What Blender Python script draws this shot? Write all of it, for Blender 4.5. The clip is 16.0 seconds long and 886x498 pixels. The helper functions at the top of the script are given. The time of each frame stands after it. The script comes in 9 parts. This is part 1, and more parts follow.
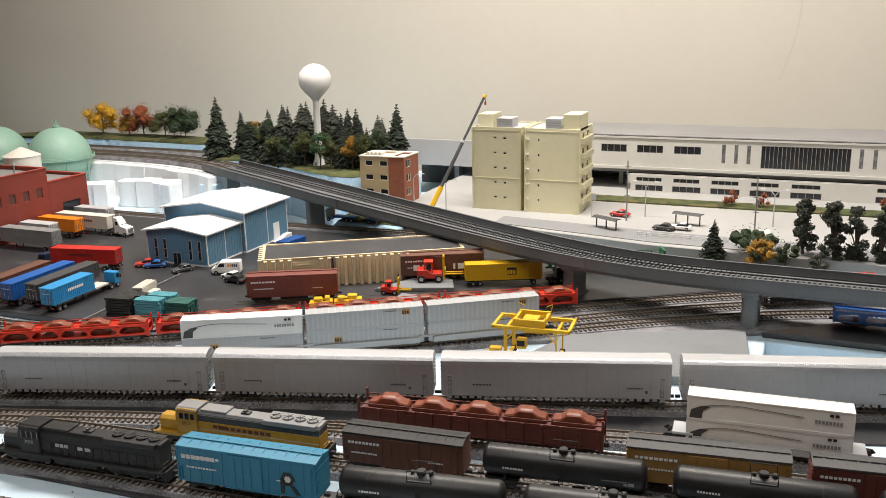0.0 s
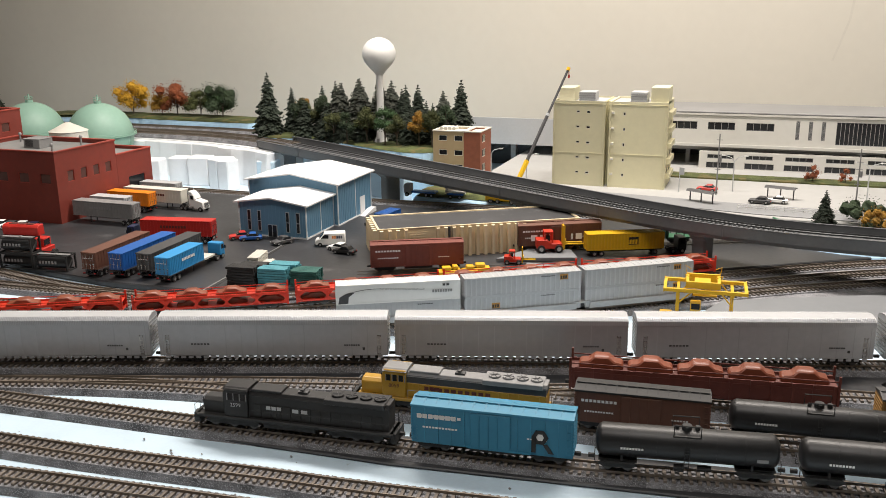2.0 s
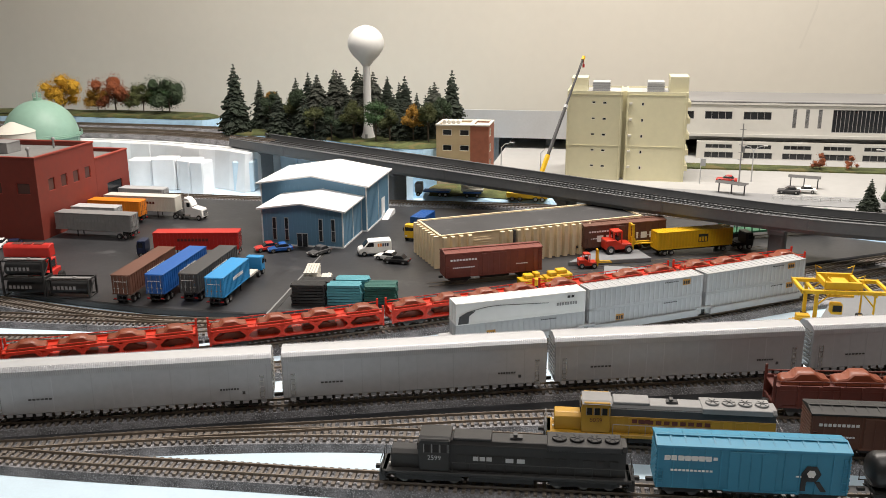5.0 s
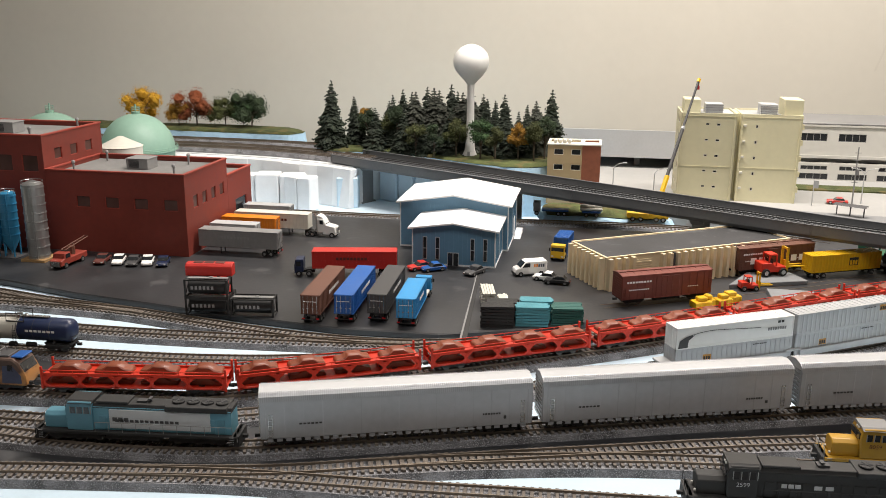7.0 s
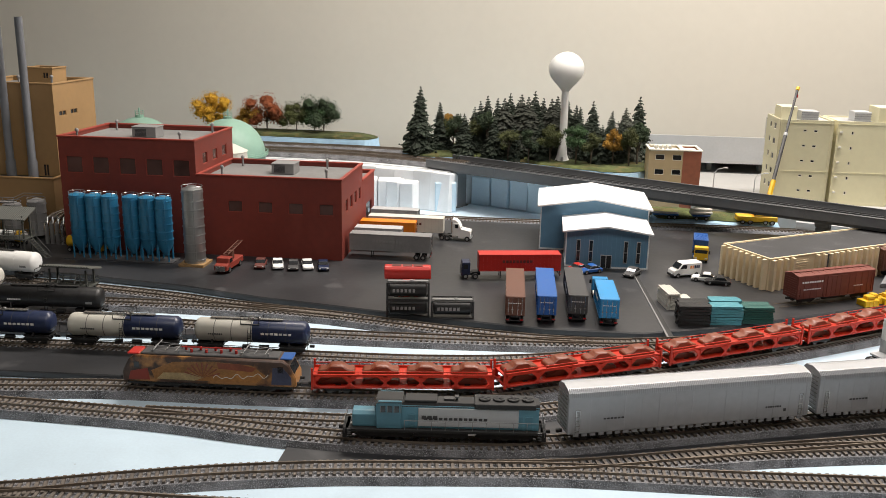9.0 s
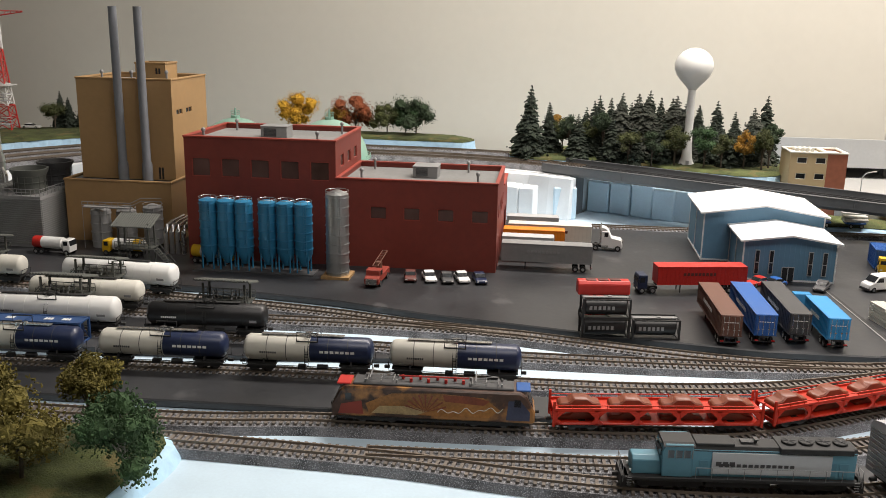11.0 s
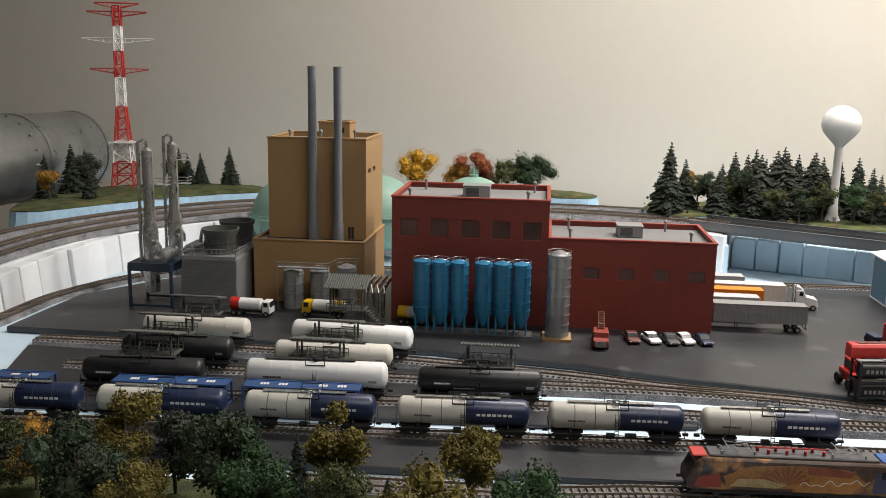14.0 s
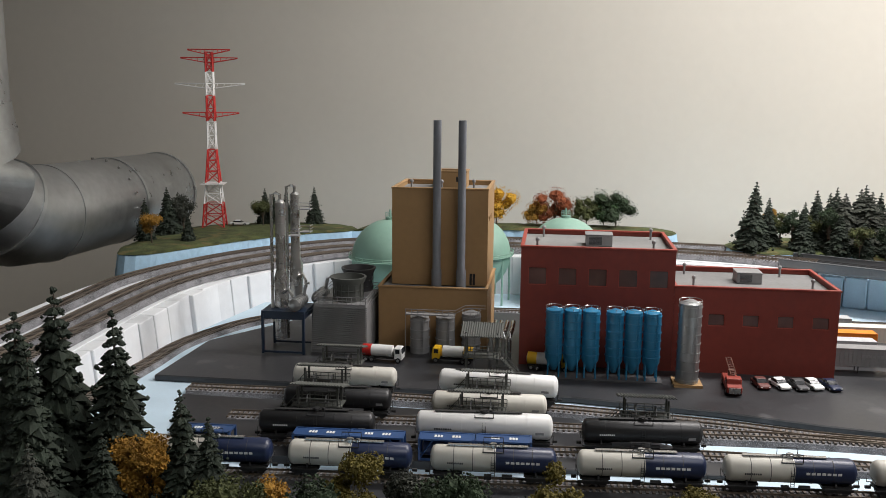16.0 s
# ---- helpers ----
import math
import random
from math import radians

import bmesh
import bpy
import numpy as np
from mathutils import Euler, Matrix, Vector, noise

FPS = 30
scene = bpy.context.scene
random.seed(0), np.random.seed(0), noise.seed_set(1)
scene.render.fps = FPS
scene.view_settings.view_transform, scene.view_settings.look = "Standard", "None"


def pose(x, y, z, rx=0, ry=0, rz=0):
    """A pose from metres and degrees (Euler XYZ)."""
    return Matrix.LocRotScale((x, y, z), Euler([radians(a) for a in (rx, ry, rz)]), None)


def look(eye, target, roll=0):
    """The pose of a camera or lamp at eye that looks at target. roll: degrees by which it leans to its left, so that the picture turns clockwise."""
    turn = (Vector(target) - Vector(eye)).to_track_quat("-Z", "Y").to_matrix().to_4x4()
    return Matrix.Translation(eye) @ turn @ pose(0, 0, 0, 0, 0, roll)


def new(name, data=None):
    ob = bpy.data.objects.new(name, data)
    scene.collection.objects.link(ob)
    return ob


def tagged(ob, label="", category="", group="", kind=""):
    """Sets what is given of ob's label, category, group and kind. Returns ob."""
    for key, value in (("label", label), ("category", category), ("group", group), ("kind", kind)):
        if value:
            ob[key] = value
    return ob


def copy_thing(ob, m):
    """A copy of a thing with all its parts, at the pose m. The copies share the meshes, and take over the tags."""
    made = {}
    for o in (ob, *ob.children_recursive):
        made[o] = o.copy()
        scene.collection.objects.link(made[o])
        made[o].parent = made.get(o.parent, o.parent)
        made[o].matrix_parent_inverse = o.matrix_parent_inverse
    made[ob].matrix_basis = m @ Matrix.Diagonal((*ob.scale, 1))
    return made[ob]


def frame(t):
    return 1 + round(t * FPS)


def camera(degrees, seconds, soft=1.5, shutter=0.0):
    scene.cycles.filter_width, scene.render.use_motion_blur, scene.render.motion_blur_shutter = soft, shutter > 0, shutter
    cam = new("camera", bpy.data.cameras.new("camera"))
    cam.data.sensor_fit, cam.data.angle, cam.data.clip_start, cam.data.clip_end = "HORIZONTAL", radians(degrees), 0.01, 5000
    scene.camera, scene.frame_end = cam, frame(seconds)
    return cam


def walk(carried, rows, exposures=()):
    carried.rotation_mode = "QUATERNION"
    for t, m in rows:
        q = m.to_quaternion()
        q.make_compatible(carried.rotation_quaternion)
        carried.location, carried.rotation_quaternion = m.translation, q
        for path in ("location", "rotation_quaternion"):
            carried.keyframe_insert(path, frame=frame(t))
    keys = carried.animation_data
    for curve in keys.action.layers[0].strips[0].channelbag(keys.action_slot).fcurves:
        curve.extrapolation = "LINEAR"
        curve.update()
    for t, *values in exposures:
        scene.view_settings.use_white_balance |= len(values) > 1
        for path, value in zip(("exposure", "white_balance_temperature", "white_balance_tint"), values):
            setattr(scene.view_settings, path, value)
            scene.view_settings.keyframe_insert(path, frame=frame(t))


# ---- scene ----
cam = camera(52.7, 16.0, soft=0.85)
PATH = [
    (0, (0.16, 0.19, 0.27), (-0.589, 1.971, -0.248), -1.3),
    (0.5, (0.117, 0.174, 0.261), (-0.588, 1.973, -0.255), -1.0),
    (1, (0.073, 0.16, 0.252), (-0.608, 1.967, -0.268), -0.7),
    (1.5, (0.04, 0.149, 0.248), (-0.626, 1.959, -0.279), -0.6),
    (2, (0.002, 0.147, 0.24), (-0.654, 1.962, -0.286), -0.6),
    (2.5, (-0.052, 0.152, 0.235), (-0.648, 1.985, -0.3), -1.2),
    (3, (-0.09, 0.163, 0.229), (-0.579, 2.02, -0.328), -1.1),
    (3.5, (-0.119, 0.174, 0.221), (-0.55, 2.047, -0.335), -0.9),
    (4, (-0.144, 0.18, 0.224), (-0.547, 2.06, -0.328), -0.7),
    (6.5, (-0.304, 0.142, 0.247), (-0.647, 2.038, -0.286), 0.2),
    (7, (-0.355, 0.136, 0.246), (-0.686, 2.038, -0.279), 0.5),
    (7.5, (-0.406, 0.125, 0.25), (-0.696, 2.034, -0.274), 0.5),
    (8, (-0.46, 0.112, 0.248), (-0.735, 2.024, -0.271), 0.7),
    (8.5, (-0.512, 0.099, 0.246), (-0.762, 2.014, -0.273), 0.9),
    (9, (-0.556, 0.086, 0.247), (-0.771, 2.007, -0.266), 1.1),
    (11.5, (-0.742, 0.162, 0.221), (-0.989, 2.086, -0.268), 1.0),
    (12, (-0.772, 0.167, 0.217), (-1.047, 2.095, -0.241), 1.0),
    (12.5, (-0.8, 0.167, 0.219), (-1.071, 2.097, -0.231), 0.9),
    (13, (-0.851, 0.157, 0.221), (-1.059, 2.101, -0.202), 0.8),
    (13.5, (-0.884, 0.151, 0.223), (-1.094, 2.095, -0.195), 0.9),
    (14, (-0.911, 0.137, 0.23), (-1.13, 2.087, -0.158), 1.0),
    (14.5, (-0.937, 0.128, 0.245), (-1.182, 2.081, -0.11), 0.6),
    (15, (-0.962, 0.121, 0.254), (-1.212, 2.076, -0.091), 0.6),
    (15.5, (-0.991, 0.108, 0.26), (-1.247, 2.063, -0.078), 0.7),
    (16, (-1.02, 0.1, 0.262), (-1.264, 2.055, -0.085), 0.5),
]
walk(cam, [(t, look(eye, target, roll)) for t, eye, target, roll in PATH], [(0.0, 0.0, 6500, 10), (9.0, 0.02, 6480, 10), (11.5, 0.17, 6450, 10), (14.0, 0.18, 6300, 10), (16.0, 0.16, 6050, 10)])

# ---- the strip lamp over the layout, an added fill lamp, and a dim world fill ----
world = bpy.data.worlds.new("world")
scene.world = world
world.use_nodes = True
world.node_tree.nodes["Background"].inputs[0].default_value = (0.9, 0.95, 1.0, 1)
world.node_tree.nodes["Background"].inputs[1].default_value = 0.02


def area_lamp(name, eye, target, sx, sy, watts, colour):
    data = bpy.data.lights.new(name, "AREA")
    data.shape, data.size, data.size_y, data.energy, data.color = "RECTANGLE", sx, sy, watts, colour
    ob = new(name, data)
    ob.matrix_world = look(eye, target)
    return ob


area_lamp("strip_lamp", (-0.20, 1.18, 0.98), (-0.20, 1.05, 0.0), 1.3, 0.14, 24.0, (1.0, 0.912, 0.83))
# added weak fill, unseen above the near side, lifts the south faces
area_lamp("fill_lamp", (-0.2, 0.1, 1.38), (-0.3, 0.7, 0.0), 1.2, 0.5, 8.8, (1.0, 0.935, 0.885))
scene.view_settings.exposure = 0.0


# ---- materials ----
def material(name, colour, rough=0.6, metal=0.0, vary=0.15, grain=300.0, bump=0.15, size=0.0002, spots=None, coat=0.0):
    """A painted or moulded surface: large soft stains and fine grain in colour, gloss and relief."""
    m = bpy.data.materials.new(name)
    m.use_nodes = True
    nt = m.node_tree
    n, l = nt.nodes, nt.links
    b = n["Principled BSDF"]
    tc = n.new("ShaderNodeTexCoord")
    big, fine = n.new("ShaderNodeTexNoise"), n.new("ShaderNodeTexNoise")
    big.inputs["Scale"].default_value, big.inputs["Detail"].default_value = grain * 0.06, 5
    fine.inputs["Scale"].default_value, fine.inputs["Detail"].default_value = grain, 4
    for t in (big, fine):
        l.new(tc.outputs["Object"], t.inputs["Vector"])
    add = n.new("ShaderNodeMath")
    add.operation = "MULTIPLY_ADD"
    l.new(fine.outputs["Fac"], add.inputs[0])
    add.inputs[1].default_value = 0.45
    l.new(big.outputs["Fac"], add.inputs[2])
    ramp = n.new("ShaderNodeValToRGB")
    c = Vector(colour)
    ramp.color_ramp.elements[0].position, ramp.color_ramp.elements[1].position = 0.5, 0.95
    ramp.color_ramp.elements[0].color = (*(c * (1 - vary)), 1)
    ramp.color_ramp.elements[1].color = (*[min(1, v * (1 + vary) + 0.01 * vary) for v in c], 1)
    l.new(add.outputs[0], ramp.inputs[0])
    out = ramp.outputs[0]
    info = n.new("ShaderNodeObjectInfo")
    hue = n.new("ShaderNodeHueSaturation")
    shift = n.new("ShaderNodeMapRange")
    shift.inputs[3].default_value, shift.inputs[4].default_value = 0.9, 1.1
    l.new(info.outputs["Random"], shift.inputs[0])
    l.new(shift.outputs[0], hue.inputs["Value"])
    l.new(out, hue.inputs["Color"])
    out = hue.outputs[0]
    if spots:
        sp = n.new("ShaderNodeTexNoise")
        sp.inputs["Scale"].default_value, sp.inputs["Detail"].default_value = spots[1], 8
        l.new(tc.outputs["Object"], sp.inputs["Vector"])
        cut = n.new("ShaderNodeMapRange")
        cut.inputs[1].default_value, cut.inputs[2].default_value = spots[2], spots[2] + 0.08
        l.new(sp.outputs["Fac"], cut.inputs[0])
        mix = n.new("ShaderNodeMix")
        mix.data_type = "RGBA"
        l.new(cut.outputs[0], mix.inputs[0])
        l.new(out, mix.inputs[6])
        mix.inputs[7].default_value = (*spots[0], 1)
        out = mix.outputs[2]
    l.new(out, b.inputs["Base Color"])
    rr = n.new("ShaderNodeMapRange")
    rr.inputs[1].default_value, rr.inputs[2].default_value = 0.3, 1.1
    rr.inputs[3].default_value, rr.inputs[4].default_value = max(0.03, rough - 0.12), min(1, rough + 0.12)
    l.new(add.outputs[0], rr.inputs[0])
    l.new(rr.outputs[0], b.inputs["Roughness"])
    b.inputs["Metallic"].default_value = metal
    b.inputs["Coat Weight"].default_value = coat
    if bump:
        bp = n.new("ShaderNodeBump")
        bp.inputs["Strength"].default_value, bp.inputs["Distance"].default_value = bump, size
        l.new(fine.outputs["Fac"], bp.inputs["Height"])
        l.new(bp.outputs[0], b.inputs["Normal"])
    return m


WALL = material("wall_paint", (0.62, 0.59, 0.52), 0.85, vary=0.03, grain=60, bump=0.1, size=0.0005)
WHITE_CEIL = material("ceiling_paint", (0.75, 0.74, 0.7), 0.9, vary=0.03, grain=40)
FLOORM = material("room_floor", (0.035, 0.035, 0.035), 0.7, vary=0.3, grain=40)
FOAM = material("blue_foam", (0.6, 0.75, 0.86), 0.75, vary=0.06, grain=500, bump=0.2, spots=((0.25, 0.28, 0.3), 90, 0.72))
FOAM_WHITE = material("white_foam", (0.78, 0.8, 0.82), 0.85, vary=0.05, grain=900, bump=0.4, size=0.0004)
FOAM_CUT = material("carved_blue_foam", (0.42, 0.62, 0.78), 0.8, vary=0.2, grain=160, bump=0.6, size=0.001)
BLACKTOP = material("black_board", (0.032, 0.033, 0.036), 0.42, vary=0.3, grain=200, bump=0.2, spots=((0.075, 0.075, 0.078), 26, 0.62))
GREYBOARD = material("grey_board", (0.2, 0.21, 0.22), 0.6, vary=0.12, grain=150)
CORK = material("grey_roadbed", (0.185, 0.185, 0.195), 0.95, vary=0.6, grain=1300, bump=1.0, size=0.0012, spots=((0.4, 0.4, 0.42), 1500, 0.54))
TIE = material("dark_tie", (0.15, 0.128, 0.108), 0.8, vary=0.4, grain=900)
RAIL = material("brown_rail", (0.2, 0.165, 0.13), 0.45, 0.5, vary=0.2, grain=300)
CONCRETE = material("grey_concrete", (0.13, 0.135, 0.14), 0.75, vary=0.15, grain=300)
PIERM = material("pier_concrete", (0.2, 0.21, 0.22), 0.75, vary=0.12, grain=300)
GRASS = material("static_grass", (0.07, 0.085, 0.025), 0.95, vary=0.6, grain=900, bump=1.0, size=0.001, spots=((0.13, 0.11, 0.04), 40, 0.55))
STREET = material("pale_paving", (0.36, 0.36, 0.35), 0.8, vary=0.08, grain=120)
ROADM = material("street_grey", (0.22, 0.225, 0.23), 0.8, vary=0.1, grain=200)
RED_BRICK = material("red_wall", (0.205, 0.034, 0.022), 0.6, vary=0.18, grain=160)
RED_TRIM = material("red_trim", (0.3, 0.045, 0.028), 0.55, vary=0.15, grain=160)
ROOF_GREY = material("roof_grey", (0.2, 0.2, 0.195), 0.85, vary=0.2, grain=300)
TAN = material("tan_wall", (0.36, 0.22, 0.095), 0.65, vary=0.1, grain=160)
CREAM = material("cream_wall", (0.66, 0.62, 0.42), 0.6, vary=0.06, grain=160)
RIBBED = material("cream_ribbed_wall", (0.72, 0.6, 0.4), 0.65, vary=0.12, grain=160)
BLUE_WALL = material("blue_siding", (0.13, 0.27, 0.4), 0.55, vary=0.08, grain=160)
WHITE_ROOF = material("white_roof", (0.82, 0.83, 0.84), 0.6, vary=0.03, grain=160)
WHITE = material("white_plastic", (0.78, 0.78, 0.76), 0.45, vary=0.05, grain=200, bump=0.05)
OFFWHITE = material("offwhite_plastic", (0.66, 0.64, 0.57), 0.5, vary=0.08, grain=200)
STATIONM = material("station_white", (0.62, 0.61, 0.57), 0.6, vary=0.05, grain=160)
GLASS = material("dark_glass", (0.02, 0.022, 0.025), 0.12, vary=0.2, grain=60, bump=0)
PANE = material("dull_pane", (0.1, 0.048, 0.04), 0.2, vary=0.5, grain=60, bump=0)
BLACK = material("black_plastic", (0.014, 0.014, 0.015), 0.42, vary=0.25, grain=400)
FELT = material("roof_felt", (0.045, 0.045, 0.047), 0.85, vary=0.25, grain=500, bump=0.5, spots=((0.08, 0.08, 0.082), 60, 0.6))
MATBLACK = material("matt_black", (0.02, 0.02, 0.02), 0.65, vary=0.3, grain=400)
DARKGREY = material("dark_grey", (0.06, 0.06, 0.062), 0.55, vary=0.2, grain=300)
GREY = material("mid_grey", (0.25, 0.25, 0.25), 0.5, vary=0.12, grain=300)
LIGHTGREY = material("light_grey", (0.46, 0.47, 0.48), 0.45, vary=0.07, grain=300)
SILVER = material("silver_paint", (0.42, 0.43, 0.45), 0.38, 0.35, vary=0.1, grain=220)
STEEL = material("bare_steel", (0.5, 0.5, 0.49), 0.27, 0.85, vary=0.15, grain=120)
WHEELMETAL = material("wheel_metal", (0.1, 0.095, 0.09), 0.4, 0.6, vary=0.2, grain=300)
GALV = material("galvanised_sheet", (0.42, 0.43, 0.43), 0.33, 0.8, vary=0.22, grain=80)
STACK = material("stack_grey", (0.2, 0.21, 0.23), 0.45, 0.2, vary=0.1, grain=200)
SILOBLUE = material("silo_blue", (0.028, 0.19, 0.35), 0.35, vary=0.1, grain=200)
MINT = material("mint_paint", (0.25, 0.41, 0.33), 0.5, vary=0.08, grain=160)
ORANGE_RED = material("orange_red", (0.6, 0.034, 0.012), 0.42, vary=0.08, grain=300)
RED = material("red_paint", (0.5, 0.025, 0.018), 0.42, vary=0.1, grain=300)
MAROON = material("maroon", (0.12, 0.03, 0.022), 0.55, vary=0.15, grain=300)
OXIDE = material("oxide_red_brown", (0.17, 0.042, 0.028), 0.6, vary=0.2, grain=300)
BROWN = material("boxcar_brown", (0.13, 0.055, 0.035), 0.6, vary=0.15, grain=300)
SHELL = material("brown_car_shell", (0.22, 0.058, 0.028), 0.4, vary=0.08, grain=300)
YELLOW = material("yellow_paint", (0.72, 0.43, 0.01), 0.45, vary=0.08, grain=300)
UPYELLOW = material("loco_yellow", (0.45, 0.25, 0.02), 0.45, vary=0.1, grain=300)
REEFER = material("reefer_ochre", (0.34, 0.19, 0.055), 0.6, vary=0.15, grain=300)
ORANGE = material("orange_paint", (0.75, 0.22, 0.01), 0.45, vary=0.08, grain=300)
ROCKBLUE = material("sky_blue", (0.03, 0.21, 0.34), 0.5, vary=0.08, grain=300)
PALEBLUE = material("pale_blue", (0.1, 0.26, 0.34), 0.45, vary=0.1, grain=300)
BLUE = material("blue_paint", (0.015, 0.1, 0.36), 0.42, vary=0.1, grain=300)
NAVY = material("navy_paint", (0.012, 0.021, 0.06), 0.35, vary=0.12, grain=300)
LIGHTBLUE = material("light_blue_paint", (0.03, 0.27, 0.58), 0.42, vary=0.1, grain=300)
TEAL = material("teal_lumber", (0.08, 0.3, 0.36), 0.6, vary=0.15, grain=300)
DKGREEN = material("dark_green", (0.02, 0.1, 0.085), 0.6, vary=0.15, grain=300)
GREEN = material("gondola_green", (0.03, 0.14, 0.07), 0.5, vary=0.12, grain=300)
PLATFORM = material("grey_green_plastic", (0.085, 0.09, 0.08), 0.6, vary=0.12, grain=300)
PICTURE = material("warm_livery", (0.07, 0.035, 0.022), 0.4, vary=0.8, grain=300, spots=((0.4, 0.19, 0.06), 55, 0.53))
BARK = material("bark", (0.09, 0.07, 0.05), 0.9, vary=0.3, grain=500)
PALEBARK = material("pale_bark", (0.3, 0.28, 0.24), 0.9, vary=0.3, grain=500)
TYRE = material("tyre_rubber", (0.015, 0.015, 0.015), 0.8, vary=0.2, grain=400)
LAMPGLASS = material("lamp_glass", (0.8, 0.8, 0.75), 0.2, vary=0.02, bump=0)
STEELBLUE = material("frame_blue", (0.03, 0.075, 0.2), 0.45, vary=0.12)
CRACK = material("wall_crack", (0.554, 0.527, 0.466), 0.9, vary=0.05)
TAILRED = material("tail_red", (0.45, 0.01, 0.01), 0.3, vary=0.02, bump=0)


def foliage(name, colour, vary=0.45):
    return material(name, colour, 0.9, vary=vary, grain=900, bump=0.8, size=0.0008)


CONIFER = foliage("conifer_green", (0.022, 0.032, 0.02))
OLIVE = foliage("olive_foliage", (0.06, 0.07, 0.02))
DARKLEAF = foliage("dark_foliage", (0.03, 0.05, 0.022))
MIDLEAF = foliage("green_foliage", (0.035, 0.075, 0.025))
YELLOWLEAF = foliage("yellow_foliage", (0.5, 0.28, 0.02), 0.3)
MUSTARD = foliage("mustard_foliage", (0.14, 0.115, 0.02))
RUST = foliage("rust_foliage", (0.22, 0.06, 0.02))
AMBER = foliage("amber_foliage", (0.32, 0.17, 0.02))
GREYLEAF = foliage("grey_green_foliage", (0.045, 0.05, 0.038))


# ---- mesh building ----
class Mesh:
    """Collects solids; part() turns them into one mesh."""

    def __init__(self):
        self.v, self.f = [], []

    def add(self, vs, fs):
        o = len(self.v)
        self.v += [tuple(p) for p in vs]
        self.f += [tuple(i + o for i in f) for f in fs]
        return self

    def box(self, x0, x1, y0, y1, z0, z1):
        vs = [(x, y, z) for x in (x0, x1) for y in (y0, y1) for z in (z0, z1)]
        return self.add(vs, [(0, 1, 3, 2), (4, 6, 7, 5), (0, 4, 5, 1), (2, 3, 7, 6), (0, 2, 6, 4), (1, 5, 7, 3)])

    def prism(self, axis, profile, lo, hi):
        """A closed outline, drawn out along an axis; the outline lies in the two other axes, in order."""
        n = len(profile)
        put = {"x": lambda a, b, c: (c, a, b), "y": lambda a, b, c: (a, c, b), "z": lambda a, b, c: (a, b, c)}[axis]
        vs = [put(a, b, lo) for a, b in profile] + [put(a, b, hi) for a, b in profile]
        fs = [(i, (i + 1) % n, n + (i + 1) % n, n + i) for i in range(n)]
        return self.add(vs, fs + [tuple(range(n))[::-1], tuple(range(n, 2 * n))])

    def cyl(self, axis, a, b, lo, hi, r, n=16, r2=None):
        r2 = r if r2 is None else r2
        put = {"x": lambda p, q, c: (c, p, q), "y": lambda p, q, c: (p, c, q), "z": lambda p, q, c: (p, q, c)}[axis]
        cs = [(math.cos(2 * math.pi * i / n), math.sin(2 * math.pi * i / n)) for i in range(n)]
        vs = [put(a + r * c, b + r * s, lo) for c, s in cs] + [put(a + r2 * c, b + r2 * s, hi) for c, s in cs]
        fs = [(i, (i + 1) % n, n + (i + 1) % n, n + i) for i in range(n)]
        return self.add(vs, fs + [tuple(range(n))[::-1], tuple(range(n, 2 * n))])

    def lathe(self, axis, a, b, rings, n=20):
        """Rings of (place along the axis, radius)."""
        put = {"x": lambda p, q, c: (c, p, q), "y": lambda p, q, c: (p, c, q), "z": lambda p, q, c: (p, q, c)}[axis]
        vs = [put(a + r * math.cos(2 * math.pi * i / n), b + r * math.sin(2 * math.pi * i / n), c) for c, r in rings for i in range(n)]
        fs = [(k * n + i, k * n + (i + 1) % n, (k + 1) * n + (i + 1) % n, (k + 1) * n + i) for k in range(len(rings) - 1) for i in range(n)]
        return self.add(vs, fs + [tuple(range(n))[::-1], tuple(range((len(rings) - 1) * n, len(rings) * n))])

    def tube(self, pts, r, n=5):
        pts = [Vector(p) for p in pts]
        vs = []
        for i, p in enumerate(pts):
            d = (pts[min(i + 1, len(pts) - 1)] - pts[max(i - 1, 0)]).normalized()
            side = d.cross(Vector((0, 0, 1)) if abs(d.z) < 0.9 else Vector((1, 0, 0))).normalized()
            up = side.cross(d)
            vs += [p + r * (math.cos(2 * math.pi * k / n) * side + math.sin(2 * math.pi * k / n) * up) for k in range(n)]
        fs = [(j * n + k, j * n + (k + 1) % n, (j + 1) * n + (k + 1) % n, (j + 1) * n + k) for j in range(len(pts) - 1) for k in range(n)]
        return self.add(vs, fs + [tuple(range(n))[::-1], tuple(range((len(pts) - 1) * n, len(pts) * n))])

    def sweep(self, pts, section):
        """A closed section (sideways, up) swept along a flat line of (x, y, z); it ends square."""
        n = len(section)
        pts = [Vector(p) for p in pts]
        vs = []
        for i, p in enumerate(pts):
            d = pts[min(i + 1, len(pts) - 1)] - pts[max(i - 1, 0)]
            d.z = 0
            d.normalize()
            side = Vector((-d.y, d.x, 0))
            vs += [p + side * a + Vector((0, 0, b)) for a, b in section]
        fs = [(j * n + k, j * n + (k + 1) % n, (j + 1) * n + (k + 1) % n, (j + 1) * n + k) for j in range(len(pts) - 1) for k in range(n)]
        return self.add(vs, fs + [tuple(range(n))[::-1], tuple(range((len(pts) - 1) * n, len(pts) * n))])

